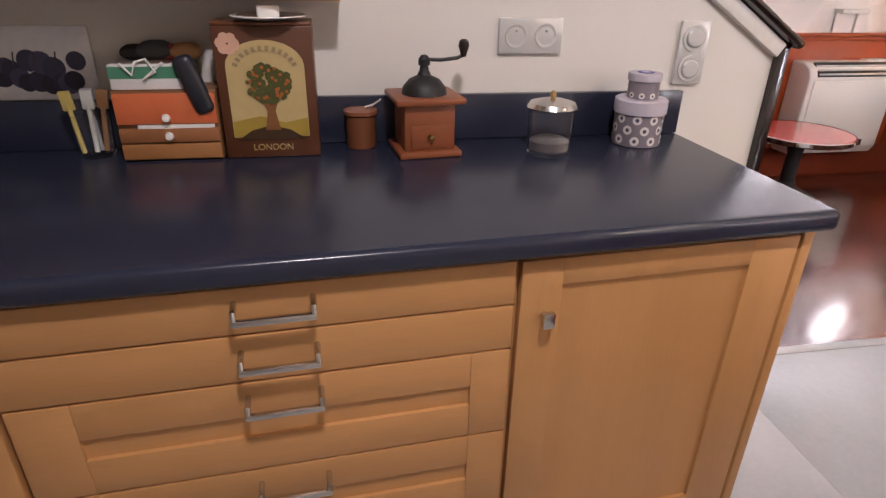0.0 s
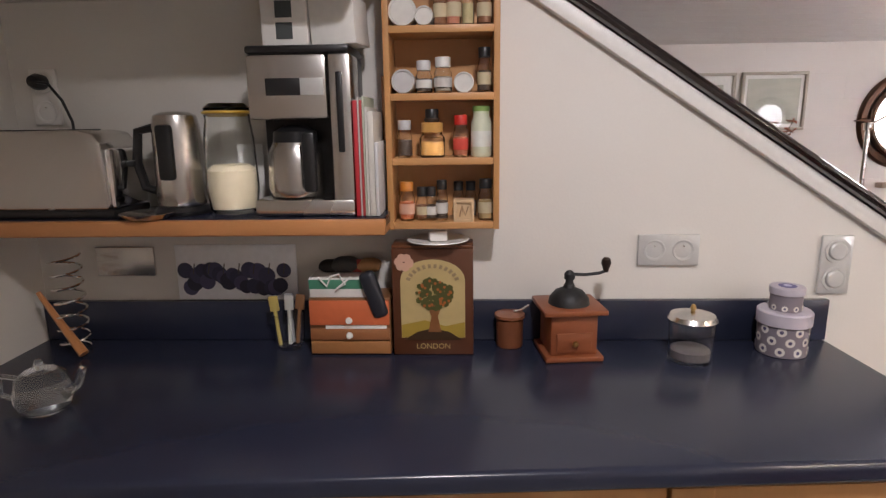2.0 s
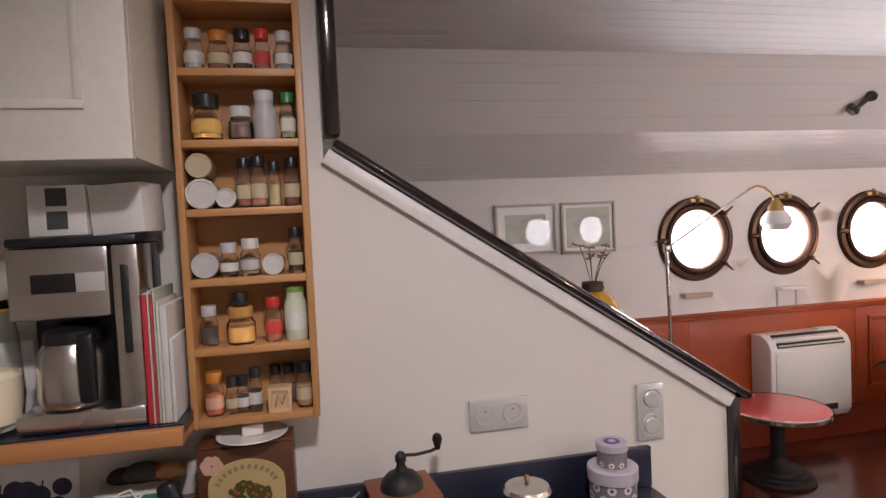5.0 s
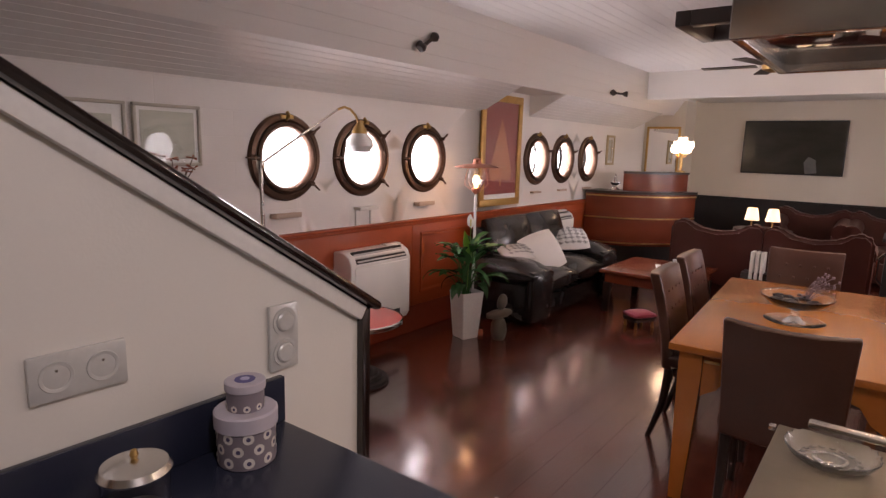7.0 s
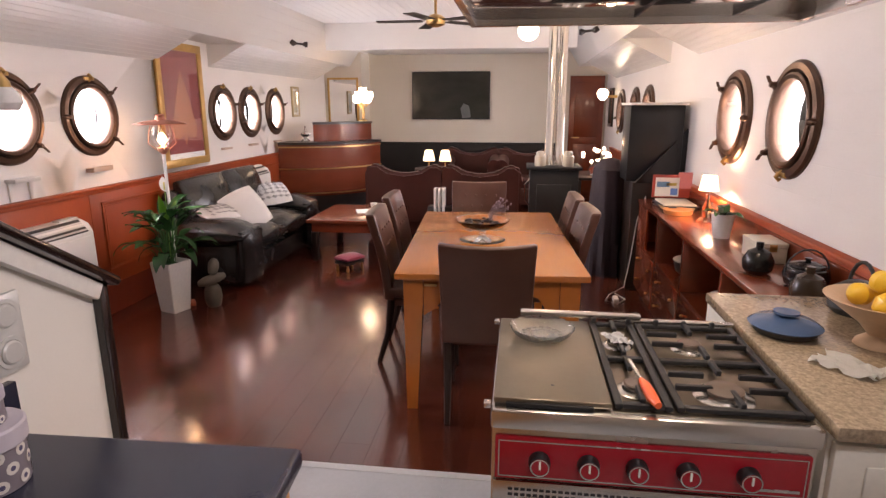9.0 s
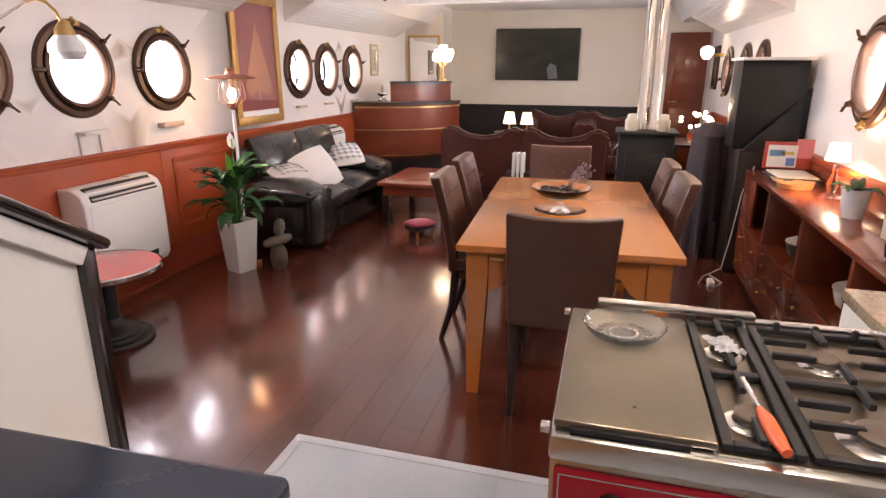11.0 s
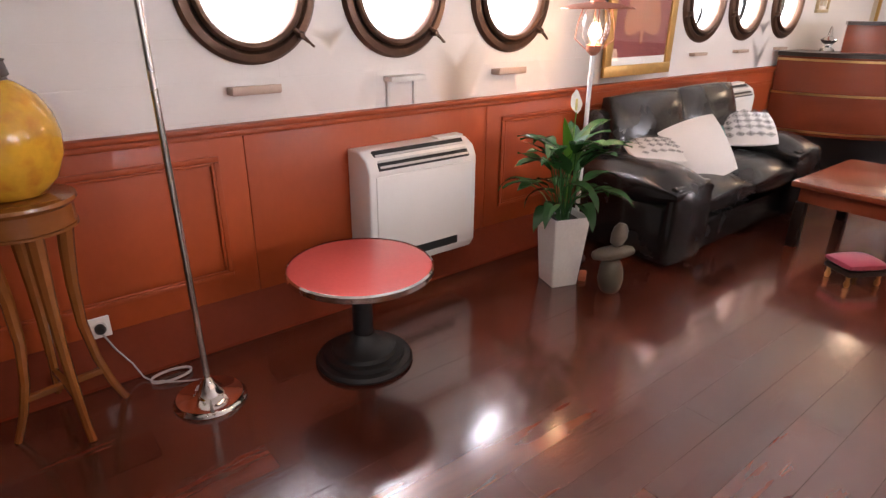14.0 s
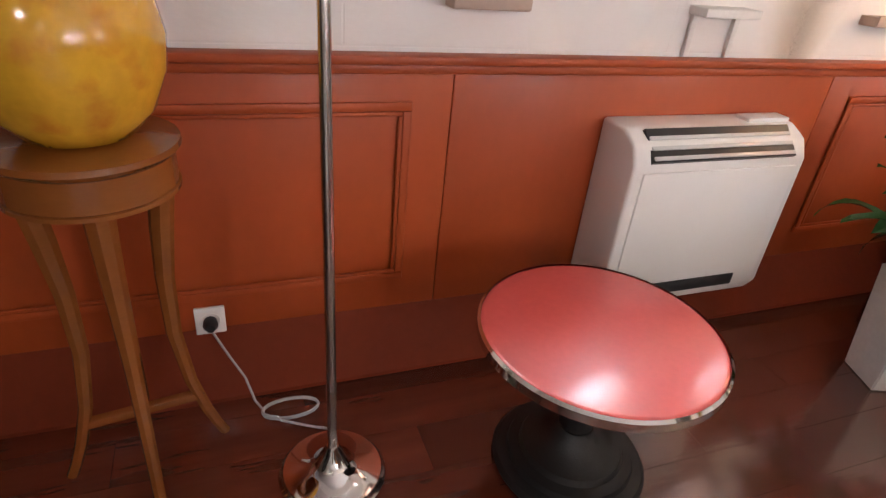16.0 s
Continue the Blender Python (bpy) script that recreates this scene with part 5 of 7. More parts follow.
for k in range(16):
    lathe([(0.0035, 0), (0.008, 0.002), (0.005, 0.005), (0, 0.006)], 6, rb, rot("Z", 22.5 * k) @ T(0.052, 0, 0.0055))
    lathe([(0.0035, 0), (0.006, 0.002), (0.004, 0.004), (0, 0.005)], 6, rb, rot("Z", 22.5 * k + 11) @ T(0.030, 0, 0.0055))
part("cut_pattern", rb, M_CUTGL, pd)
sp = thing("spatula", "spatula with an orange-red handle lying on the hob", "spatula", T(1.485, 0.20, 0.869) @ rot("Z", 184))
part("handle", tube([(0.0, 0, 0.008), (0.04, 0, 0.011), (0.09, 0, 0.010), (0.125, 0.004, 0.008)], [0.006, 0.012, 0.013, 0.008], 12), M_ORANGE, sp)
part("shaft", tube([(-0.11, 0, 0.006), (0.005, 0, 0.009)], [0.006, 0.004], 8), M_STEEL, sp)
solo("foil_scrap", crumple(0.085, 0.055, 0.014, 3), material("crumpled_white_foil", (0.7, 0.7, 0.72), 0.4, bump=0.8, bump_scale=30), "crumpled white foil packet on the grate", "foil", T(1.74, 0.215, 0.868) @ rot("Z", 20))

# extractor hood
hd = thing("extractor_hood", "polished steel extractor hood with two lit lamps", "hood", (0, 0, 0))
hb = bmesh.new()
for q in ((1.468, 1.488, -0.26, 0.65), (1.985, 2.005, -0.26, 0.65), (1.488, 1.985, -0.26, -0.24), (1.488, 1.985, 0.63, 0.65)):
    box(*q, 1.72, 1.83, 0.003, hb)
box(1.488, 1.985, -0.24, 0.63, 1.80, 1.82, 0, hb)
part("canopy", hb, M_STEEL, hd)
part("filter_panel", box(1.49, 1.983, -0.238, 0.628, 1.738, 1.748, 0.002), M_CHROME, hd)
for yy in (-0.07, 0.19):
    part("filter_joint", box(1.50, 1.973, yy - 0.003, yy + 0.003, 1.735, 1.738), M_BLACK, hd)
part("duct", box(1.60, 1.88, 0.05, 0.37, 1.831, CEIL - 0.013, 0.004), M_STEEL, hd)
for yy in (-0.06, 0.47):
    part("lamp", lathe([(0.03, 1.731), (0.03, 1.738), (0, 1.738)], 20, None, T(1.62, yy, 0)), M_SHADE, hd, "lit halogen lamp")
    part("lamp_bezel", lathe([(0.03, 1.730), (0.036, 1.730), (0.036, 1.738), (0.03, 1.738)], 20, None, T(1.62, yy, 0)), M_CHROME, hd)
for yy in (-0.06, 0.47):
    area("hood_light", look((1.62, yy, 1.725), (1.62, yy, 0.9)), 0.05, 4, (1.0, 0.82, 0.6))

# granite worktop on cream cabinets
cb = thing("cream_base_cabinet", "cream painted base cabinet with panelled drawers", "cabinet", (0, 0, 0))
part("body", box(1.37, 2.2, SOUTH + 0.001, -0.16, 0.08, 0.835), M_WHCAB, cb)
part("plinth", box(1.45, 2.2, SOUTH + 0.001, -0.14, 0, 0.08), M_WHCAB, cb)
for z0, z1 in ((0.66, 0.82), (0.12, 0.65)):
    d = part("drawer", box(1.35, 1.37, -0.60, -0.168, z0, z1, 0.003), M_WHCAB, cb)
    part("raised_panel", box(1.343, 1.351, -0.54, -0.23, z0 + 0.045, z1 - 0.045, 0.004), M_WHCAB, d)
solo("granite_worktop", box(1.33, 2.22, SOUTH + 0.002, -0.156, 0.836, 0.870, 0.006), M_GRANITE, "speckled brown granite worktop", "worktop")
pn_ = thing("blue_casserole", "shallow cast iron pan with a blue lid", "pan", T(1.855, -0.262, 0.871))
part("pan", lathe([(0.072, 0), (0.084, 0.01), (0.088, 0.022), (0, 0.022)], 36), M_BLACK, pn_)
part("lid", lathe([(0.093, 0.022), (0.096, 0.026), (0.076, 0.040), (0.03, 0.050), (0, 0.052)], 36), M_BLUEEN, pn_)
part("lid_knob", lathe([(0.012, 0.050), (0.034, 0.058), (0.034, 0.064), (0.0, 0.067)], 24), M_BLUEEN, pn_)
fb = thing("fruit_bowl", "pale pedestal bowl heaped with yellow lemons", "bowl", T(1.79, -0.47, 0.871))
part("bowl", lathe([(0.055, 0), (0.05, 0.012), (0.025, 0.03), (0.05, 0.06), (0.13, 0.12), (0.14, 0.13), (0.13, 0.13), (0.05, 0.075), (0, 0.065)], 36), paint((0.55, 0.38, 0.24), 0.4), fb)
for k, (dx, dy, dz) in enumerate(((-0.05, 0.02, 0.13), (0.04, 0.04, 0.13), (0.0, -0.05, 0.13), (0.0, 0.01, 0.175), (-0.06, -0.05, 0.135), (0.06, -0.03, 0.14))):
    part("lemon", lathe([(0, -0.038), (0.012, -0.034), (0.03, -0.012), (0.03, 0.012), (0.012, 0.034), (0, 0.038)], 14, None, T(dx, dy, dz) @ rot("X", 60 + 40 * k) @ rot("Y", 30 * k)), paint((0.72, 0.45, 0.03), 0.35), fb)
bk_ = thing("black_kettle", "black iron kettle with a bail handle", "kettle", T(2.06, -0.56, 0.871))
part("body", lathe([(0.07, 0), (0.085, 0.02), (0.08, 0.07), (0.045, 0.095), (0, 0.10)], 28), M_IRON, bk_)
part("bail", tube([(0.07 * math.cos(a * math.pi / 10), 0, 0.07 + 0.09 * math.sin(a * math.pi / 10)) for a in range(11)], 0.006, 8), M_IRON, bk_)
part("spout", tube([(-0.06, 0.03, 0.05), (-0.10, 0.05, 0.085)], [0.016, 0.010], 10), M_IRON, bk_)
solo("paper_towel_scrap", crumple(0.15, 0.10, 0.018, 8), M_PAPER, "crumpled white paper on the granite", "paper", T(1.62, -0.32, 0.871) @ rot("Z", 40))

# ---- saloon ----
M_LEDGE = material("pale_ledge_wood", (0.50, 0.38, 0.30), 0.45, vary=0.15)
# ledges below the near portholes
for x0 in (2.625, 4.06):
    l = thing("wall_ledge", "small pale wooden ledge below a porthole", "ledge", T(x0, NORTH, 1.030), "ledges below portholes")
    part("board", box(0, 0.205, -0.06, 0, 0, 0.03, 0.003), M_LEDGE, l)
    part("lip", box(0, 0.205, -0.066, -0.06, 0.004, 0.036, 0.002), M_LEDGE, l)
fl_ = thing("bracket_shelf", "narrow white folding shelf on two thin legs", "shelf", T(3.366, NORTH, 0.92))
part("board", box(0, 0.20, -0.075, 0, 0.118, 0.142, 0.003), M_TRIM, fl_)
for x0 in (0.012, 0.168):
    part("leg", box(x0, x0 + 0.02, -0.014, 0, 0.0, 0.118, 0.002), M_TRIM, fl_)
for px in PORTS_N[3:]:
    l = thing("wall_ledge", "small pale wooden ledge below a porthole", "ledge", T(px - 0.1, NORTH, 1.05), "ledges below portholes")
    part("board", box(0, 0.18, -0.045, 0, 0, 0.022, 0.003), M_LEDGE, l)


def framed(name, label, x0, x1, z0, z1, fmat, fw, inner, matw=0.04, y=NORTH - 0.001, glassy=True):
    p = thing(name, label, "picture", T((x0 + x1) / 2, y, (z0 + z1) / 2))
    w, h = (x1 - x0) / 2, (z1 - z0) / 2
    for q in ((-w, w, -h, -h + fw), (-w, w, h - fw, h)):
        part("frame_rail", box(q[0], q[1], -0.028, 0, q[2], q[3], 0.005), fmat, p)
    for q in ((-w, -w + fw), (w - fw, w)):
        part("frame_rail", box(q[0], q[1], -0.0275, 0, -h + fw, h - fw, 0.005), fmat, p)
    part("mount", box(-w + fw, w - fw, -0.012, -0.004, -h + fw, h - fw), M_PAPER if matw else inner, p)
    if matw:
        part("painting", box(-w + fw + matw, w - fw - matw, -0.0145, -0.012, -h + fw + matw, h - fw - matw), inner, p)
    if glassy:
        part("pane", box(-w + fw, w - fw, -0.021, -0.019, -h + fw, h - fw), M_GLASS, p).visible_shadow = False
    return p


M_ART1 = material("pale_landscape_print", (0.42, 0.42, 0.34), 0.6, vary=0.35, scale=9, stretch=(1, 1, 3))
framed("picture", "small framed landscape print behind glass", 1.329, 1.737, 1.39, 1.709, paint((0.5, 0.46, 0.38), 0.4), 0.018, M_ART1, 0.05)
framed("picture", "small framed green landscape print behind glass", 1.772, 2.150, 1.376, 1.710, paint((0.5, 0.46, 0.38), 0.4), 0.018, M_ART1, 0.02)
M_ART2 = material("dark_red_silk", (0.20, 0.03, 0.025), 0.5, vary=0.25, scale=3)
bp = framed("large_picture", "tall gilt framed dark red picture with a leaf shape", 5.01, 5.755, 0.955, 2.05, M_GILT, 0.07, M_ART2, 0.0)
part("inner_slip", box(-0.30, 0.30, -0.016, -0.012, -0.477, -0.43), M_PAPER, bp)
leaf = [(0.0, 0.36)] + [(0.205 * (k / 11) ** 0.9 if k < 11 else 0.205, 0.36 - 0.047 * k) for k in range(1, 12)] + [(0.20, -0.20), (0.175, -0.235), (0.13, -0.25), (0.07, -0.235), (0.02, -0.21), (0.012, -0.30)]
leaf = leaf + [(-x, z) for x, z in reversed(leaf[1:])]
part("leaf_shape", prism(leaf, 0.002, None, T(0, -0.0145, -0.05)), material("red_ochre_leaf", (0.36, 0.13, 0.055), 0.5, vary=0.25, scale=6), bp)
framed("picture", "tiny framed picture beyond the portholes", 8.05, 8.3, 1.35, 1.75, paint((0.45, 0.36, 0.2), 0.4), 0.03, M_ART1, 0.03)


def air_unit(x0, x1, z0, z1, label):
    a = thing("air_conditioner", label, "air conditioner", T(x0, NORTH - 0.036, z0), "floor air conditioners")
    w, h, d = x1 - x0, z1 - z0, 0.19
    prof = [(0, 0.0), (0, h), (-d * 0.55, h), (-d * 0.86, h - 0.03), (-d, h - 0.085), (-d, 0.05), (-d + 0.03, 0.0)]
    b = prism([(y, z) for y, z in prof], w, None, Matrix(((0, 1, 0, 0), (1, 0, 0, 0), (0, 0, 1, 0), (0, 0, 0, 1))))
    bmesh.ops.recalc_face_normals(b, faces=b.faces)
    bmesh.ops.bevel(b, geom=b.edges[:], offset=0.012, segments=3, affect="EDGES", profile=0.5)
    part("casing", b, M_WPLAST, a)
    fp = part("front_panel", box(0.035, w - 0.035, -d - 0.007, -d + 0.004, 0.055, h - 0.105, 0.005), M_WPLAST, a)
    # outlet at the top, on the raked face
    p, q = Vector((0, -d * 0.62, h - 0.006)), Vector((0, -d * 0.985, h - 0.08))
    t_ = (q - p).normalized()
    ang = math.degrees(math.atan2(-t_.z, -t_.y))
    m = T(0, p.y, p.z) @ rot("X", ang)
    L = (q - p).length
    part("outlet", box(0.055, w - 0.055, -L, 0, -0.004, 0.012, 0, None, m), M_BLACK, a, "dark air outlet")
    for k in range(3):
        part("louvre", box(0.06, w - 0.06, -L * (0.30 + 0.3 * k) - 0.006, -L * (0.30 + 0.3 * k) + 0.006, 0.012, 0.018, 0.002, None, m), M_GREYPL, a)
    part("lower_outlet", box(w * 0.24, w * 0.80, -d - 0.0115, -d - 0.0065, 0.058, 0.10, 0.002), M_BLACK, a, "dark lower air slot")
    part("remote_receiver", box(w * 0.72, w * 0.98, -d * 0.5, -d * 0.2, h - 0.002, h + 0.012, 0.004), M_WPLAST, a)
    return a


air_unit(3.132, 3.772, 0.170, 0.754, "white floor-standing air conditioner fixed to the panelling")
air_unit(6.1, 6.72, 0.25, 0.825, "white air conditioner beyond the sofa")
solo("pipe_stub", tube([(3.10, NORTH - 0.05, 0.22), (3.155, NORTH - 0.05, 0.22)], 0.018, 10), M_WPLAST, "white pipe elbow beside the air conditioner", "pipe")

# small round red table
rt = thing("round_table", "low round red-topped table with a chrome rim", "table", (2.862, 3.022, 0))
part("tabletop", lathe([(0.276, 0.404), (0.281, 0.408), (0.281, 0.428), (0.276, 0.431), (0.270, 0.4312), (0, 0.4312)], 64), M_REDTOP, rt)
part("chrome_rim", lathe([(0.2815, 0.402), (0.288, 0.405), (0.2885, 0.427), (0.2815, 0.4325)], 64, None, None, False), M_CHROME, rt)
part("underside", lathe([(0.27, 0.395), (0.276, 0.403), (0, 0.403)], 48), M_BLACK, rt)
part("column", lathe([(0.042, 0.05), (0.04, 0.30), (0.06, 0.385), (0.1, 0.395)], 28), M_IRON, rt)
part("foot", lathe([(0.195, 0.0), (0.2, 0.012), (0.19, 0.026), (0.165, 0.03), (0.16, 0.045), (0.135, 0.05), (0.128, 0.066), (0.1, 0.072), (0.06, 0.1), (0.045, 0.13), (0, 0.13)], 48), M_IRON, rt)

# plant stand with the yellow vase
sd = thing("plant_stand", "turned wooden plant stand with curved legs", "stand", (1.848, 3.318, 0.0))
M_STW = material("amber_stand_wood", (0.21, 0.068, 0.015), 0.22, vary=0.2, scale=3, stretch=(1, 1, 4), coat=0.4)
part("top", lathe([(0.142, 0.725), (0.15, 0.732), (0.15, 0.792), (0.157, 0.798), (0.164, 0.806), (0.162, 0.817), (0.12, 0.823), (0, 0.823)], 48), M_STW, sd)
part("band", lathe([(0.146, 0.718), (0.154, 0.721), (0.154, 0.729), (0.146, 0.731)], 48), M_STW, sd)
for k in range(4):
    a = radians(-81 + 90 * k)
    pts = [((0.118 - 0.03 * math.sin(z * 4.2) + 0.055 * (1 - z / 0.7) ** 4) * math.cos(a), (0.118 - 0.03 * math.sin(z * 4.2) + 0.055 * (1 - z / 0.7) ** 4) * math.sin(a), z) for z in (0.0, 0.04, 0.1, 0.2, 0.35, 0.5, 0.62, 0.724)]
    part("leg", tube(pts, [0.013, 0.013, 0.014, 0.015, 0.017, 0.02, 0.024, 0.026], 8), M_STW, sd)
for k in range(4):
    a, b_ = radians(18 + 90 * k), radians(108 + 90 * k)
    if k < 2:
        r = 0.135
        part("stretcher", box(-r, r, -0.011, 0.011, 0.135, 0.157, 0.004, None, rot("Z", -81 + 90 * k)), M_STW, sd)
va = thing("yellow_vase", "round yellow glazed vase with a dark neck and dry twigs", "vase", (1.848, 3.318, 0.824))
part("belly", lathe([(0.07, 0), (0.09, 0.006), (0.13, 0.05), (0.157, 0.12), (0.162, 0.18), (0.15, 0.24), (0.12, 0.295), (0.075, 0.33), (0.06, 0.338), (0, 0.338)], 56), M_YELLOW, va)
part("neck", lathe([(0.062, 0.333), (0.06, 0.345), (0.068, 0.35), (0.062, 0.385), (0.066, 0.392), (0.05, 0.392), (0.045, 0.35), (0, 0.34)], 36), paint((0.07, 0.045, 0.03), 0.5), va)
tw = bmesh.new()
fl = bmesh.new()
rng = random.Random(11)
for k in range(7):
    a, sp_ = rng.uniform(0, 6.28), rng.uniform(0.03, 0.10)
    top = Vector((sp_ * math.cos(a), sp_ * math.sin(a), rng.uniform(0.53, 0.62)))
    tube([(0, 0, 0.345), tuple(top * 0.6 + Vector((0, 0, 0.16))), tuple(top)], 0.0025, 5, tw)
    for j in range(5):
        o = Vector((rng.uniform(-0.035, 0.035), rng.uniform(-0.035, 0.035), rng.uniform(-0.01, 0.02)))
        tube([tuple(top), tuple(top + o)], [0.002, 0.005], 5, fl)
part("twigs", tw, paint((0.10, 0.06, 0.03), 0.7), va)
tagged(part("dry_flowers", fl, paint((0.35, 0.12, 0.07), 0.7), va), kind="stuff")

# chrome arm lamp
al = thing("arm_floor_lamp", "chrome floor lamp with a long arm and a brass head", "lamp", (2.262, 3.136, 0))
part("base", lathe([(0.128, 0), (0.13, 0.008), (0.12, 0.018), (0.118, 0.024), (0.06, 0.034), (0.04, 0.05), (0.022, 0.085), (0.014, 0.10), (0, 0.10)], 48), M_CHROME, al)
part("pole", tube([(0, 0, 0.09), (-0.008, 0.03, 1.40)], 0.0115, 14), M_STEEL, al)
part("arm_joint", lathe([(0.02, -0.02), (0.022, 0), (0.02, 0.02), (0, 0.022)], 16, None, T(-0.008, 0.03, 1.40)), M_CHROME, al)
part("arm", tube([(-0.01, 0.03, 1.40), (0.6, 0.08, 1.735)], 0.007, 10), M_STEEL, al)
part("goose_neck", tube([(0.6, 0.08, 1.735), (0.66, 0.085, 1.755), (0.72, 0.09, 1.745), (0.77, 0.095, 1.71), (0.80, 0.098, 1.66)], 0.008, 10), M_BRASS, al)
part("head", lathe([(0.05, -0.06), (0.045, -0.03), (0.025, 0.0), (0.014, 0.02), (0, 0.022)], 24, None, T(0.81, 0.10, 1.655)), M_BRASS, al, "brass lamp head")
part("glass_shade", lathe([(0.05, -0.06), (0.085, -0.10), (0.09, -0.14), (0.07, -0.175), (0.06, -0.18), (0.082, -0.14), (0.08, -0.105)], 28, None, T(0.81, 0.10, 1.655)), M_CERAM, al, "white glass shade")
cd = thing("floor_cable", "thin pale cable from the wall socket to the lamp", "cable", (0, 0, 0))
part("cable", tube([(2.006, 3.53, 0.19), (2.04, 3.52, 0.11), (2.08, 3.48, 0.05), (2.10, 3.42, 0.012)] + [(2.19 + 0.075 * math.cos(radians(a)), 3.37 + 0.035 * math.sin(radians(a)), 0.006 + 0.000012 * a) for a in range(160, 980, 20)] + [(2.16, 3.33, 0.012), (2.24, 3.29, 0.008), (2.29, 3.27, 0.006)], 0.0035, 6), paint((0.4, 0.4, 0.4), 0.4), cd)
ws = plate(1.966, 2.044, 0.160, 0.246, "wall_socket", "white wall socket in the panelling with a plug", "socket", [(0, 0, "socket")], y=NORTH - 0.0355, mat=M_WPLAST)
part("plug", lathe([(0.018, 0), (0.02, 0.02), (0.012, 0.035), (0, 0.036)], 16, None, T(0, -0.012, 0) @ rot("X", 90)), M_BLACK, ws, "black plug")

# pot plant
pp = thing("pot_plant", "glossy green peace lily in a tapered white square pot", "plant", T(4.085, 3.04, 0) @ rot("Z", -19))
pb = bmesh.new()
def sq(r, z):
    return [pb.verts.new((x * r, y * r, z)) for x, y in ((-1, -1), (1, -1), (1, 1), (-1, 1))]
rings = [sq(0.074, 0.0), sq(0.100, 0.372), sq(0.101, 0.385), sq(0.092, 0.385), sq(0.088, 0.33)]
pb.faces.new(rings[0])
for p, q in zip(rings, rings[1:]):
    for k in range(4):
        pb.faces.new((p[k], p[(k + 1) % 4], q[(k + 1) % 4], q[k]))
bmesh.ops.bevel(pb, geom=pb.edges[:], offset=0.004, segments=2, affect="EDGES")
part("pot", pb, M_CERAM, pp, "white glazed pot")
so_b = box(-0.088, 0.088, -0.088, 0.088, 0.33, 0.35)
part("soil", so_b, paint((0.02, 0.013, 0.01), 0.9), pp)


def leaf_blade(base, out, length, width, droop, seg=8, rise=0.55, fold=0.30):
    """A pointed blade with a sunk midrib that leaves its stem at the slope rise and bends over by droop."""
    b = bmesh.new()
    d = Vector((math.cos(out), math.sin(out), 0))
    side = Vector((-math.sin(out), math.cos(out), 0))
    rows = []
    tilt, c = math.atan(rise), Vector(base)
    for i in range(seg + 1):
        t_ = i / seg
        if i:
            a = tilt - droop * 1.9 * t_ ** 1.3
            c = c + (d * math.cos(a) + Vector((0, 0, math.sin(a)))) * (length / seg)
        w = width * (math.sin(math.pi * min(1, 0.04 + 0.96 * t_ ** 0.78)) ** 0.85) + 0.0008
        wave = 0.006 * math.sin(9 * t_ + out * 5)
        rows.append([b.verts.new(c + side * w + Vector((0, 0, w * fold + wave))), b.verts.new(c + side * w * 0.5 + Vector((0, 0, w * fold * 0.62))), b.verts.new(c),
                     b.verts.new(c - side * w * 0.5 + Vector((0, 0, w * fold * 0.62))), b.verts.new(c - side * w + Vector((0, 0, w * fold - wave)))])
    for p, q in zip(rows, rows[1:]):
        for k in range(4):
            b.faces.new((p[k], p[k + 1], q[k + 1], q[k]))
    bmesh.ops.solidify(b, geom=b.faces[:], thickness=0.0010)
    return b


rng = random.Random(27)
for k in range(40):
    out = k * 2.399 + rng.uniform(-0.3, 0.3)
    low = k < 17
    reach = rng.uniform(0.05, 0.13) if low else rng.uniform(0.02, 0.09)
    base_z = rng.uniform(0.45, 0.56) if low else rng.uniform(0.56, 0.72)
    bx, by = rng.uniform(-0.045, 0.045), rng.uniform(-0.045, 0.045)
    sx, sy = bx + reach * math.cos(out), by + reach * math.sin(out)
    b = leaf_blade((sx, sy, base_z), out, rng.uniform(0.19, 0.29), rng.uniform(0.032, 0.047), rng.uniform(0.55, 0.95) if low else rng.uniform(0.25, 0.75), rise=rng.uniform(0.2, 0.7) if low else rng.uniform(0.6, 1.8))
    tube([(bx * 0.6, by * 0.6, 0.345), ((bx + sx) / 2, (by + sy) / 2, (base_z + 0.37) / 2 + 0.03), (sx, sy, base_z)], 0.003, 5, b)
    part("leaf", b, M_GREEN, pp)
for out, lz, ln_, up_ in ((3.5, 0.62, 0.27, 6.0), (0.2, 0.60, 0.25, 2.5), (5.2, 0.60, 0.22, 3.0)):
    b = leaf_blade((0.01, 0.0, lz), out, ln_, 0.034, 0.12, rise=up_)
    tube([(0.01, 0, 0.345), (0.01, 0, lz)], 0.003, 5, b)
    part("young_leaf", b, M_GREENL, pp, "fresh light green leaf")
sb = leaf_blade((0.02, 0.0, 0.895), 3.6, 0.115, 0.032, 0.1, rise=9.0, fold=0.15)
part("flower", sb, M_CERAM, pp, "white flower bract")
part("flower_stalk", tube([(0.0, 0, 0.345), (0.015, 0, 0.65), (0.02, 0, 0.90)], 0.003, 6), M_GREENL, pp)
part("flower_spike", tube([(0.012, -0.008, 0.91), (0.010, -0.010, 0.965)], 0.006, 8), paint((0.6, 0.5, 0.2), 0.7), pp)

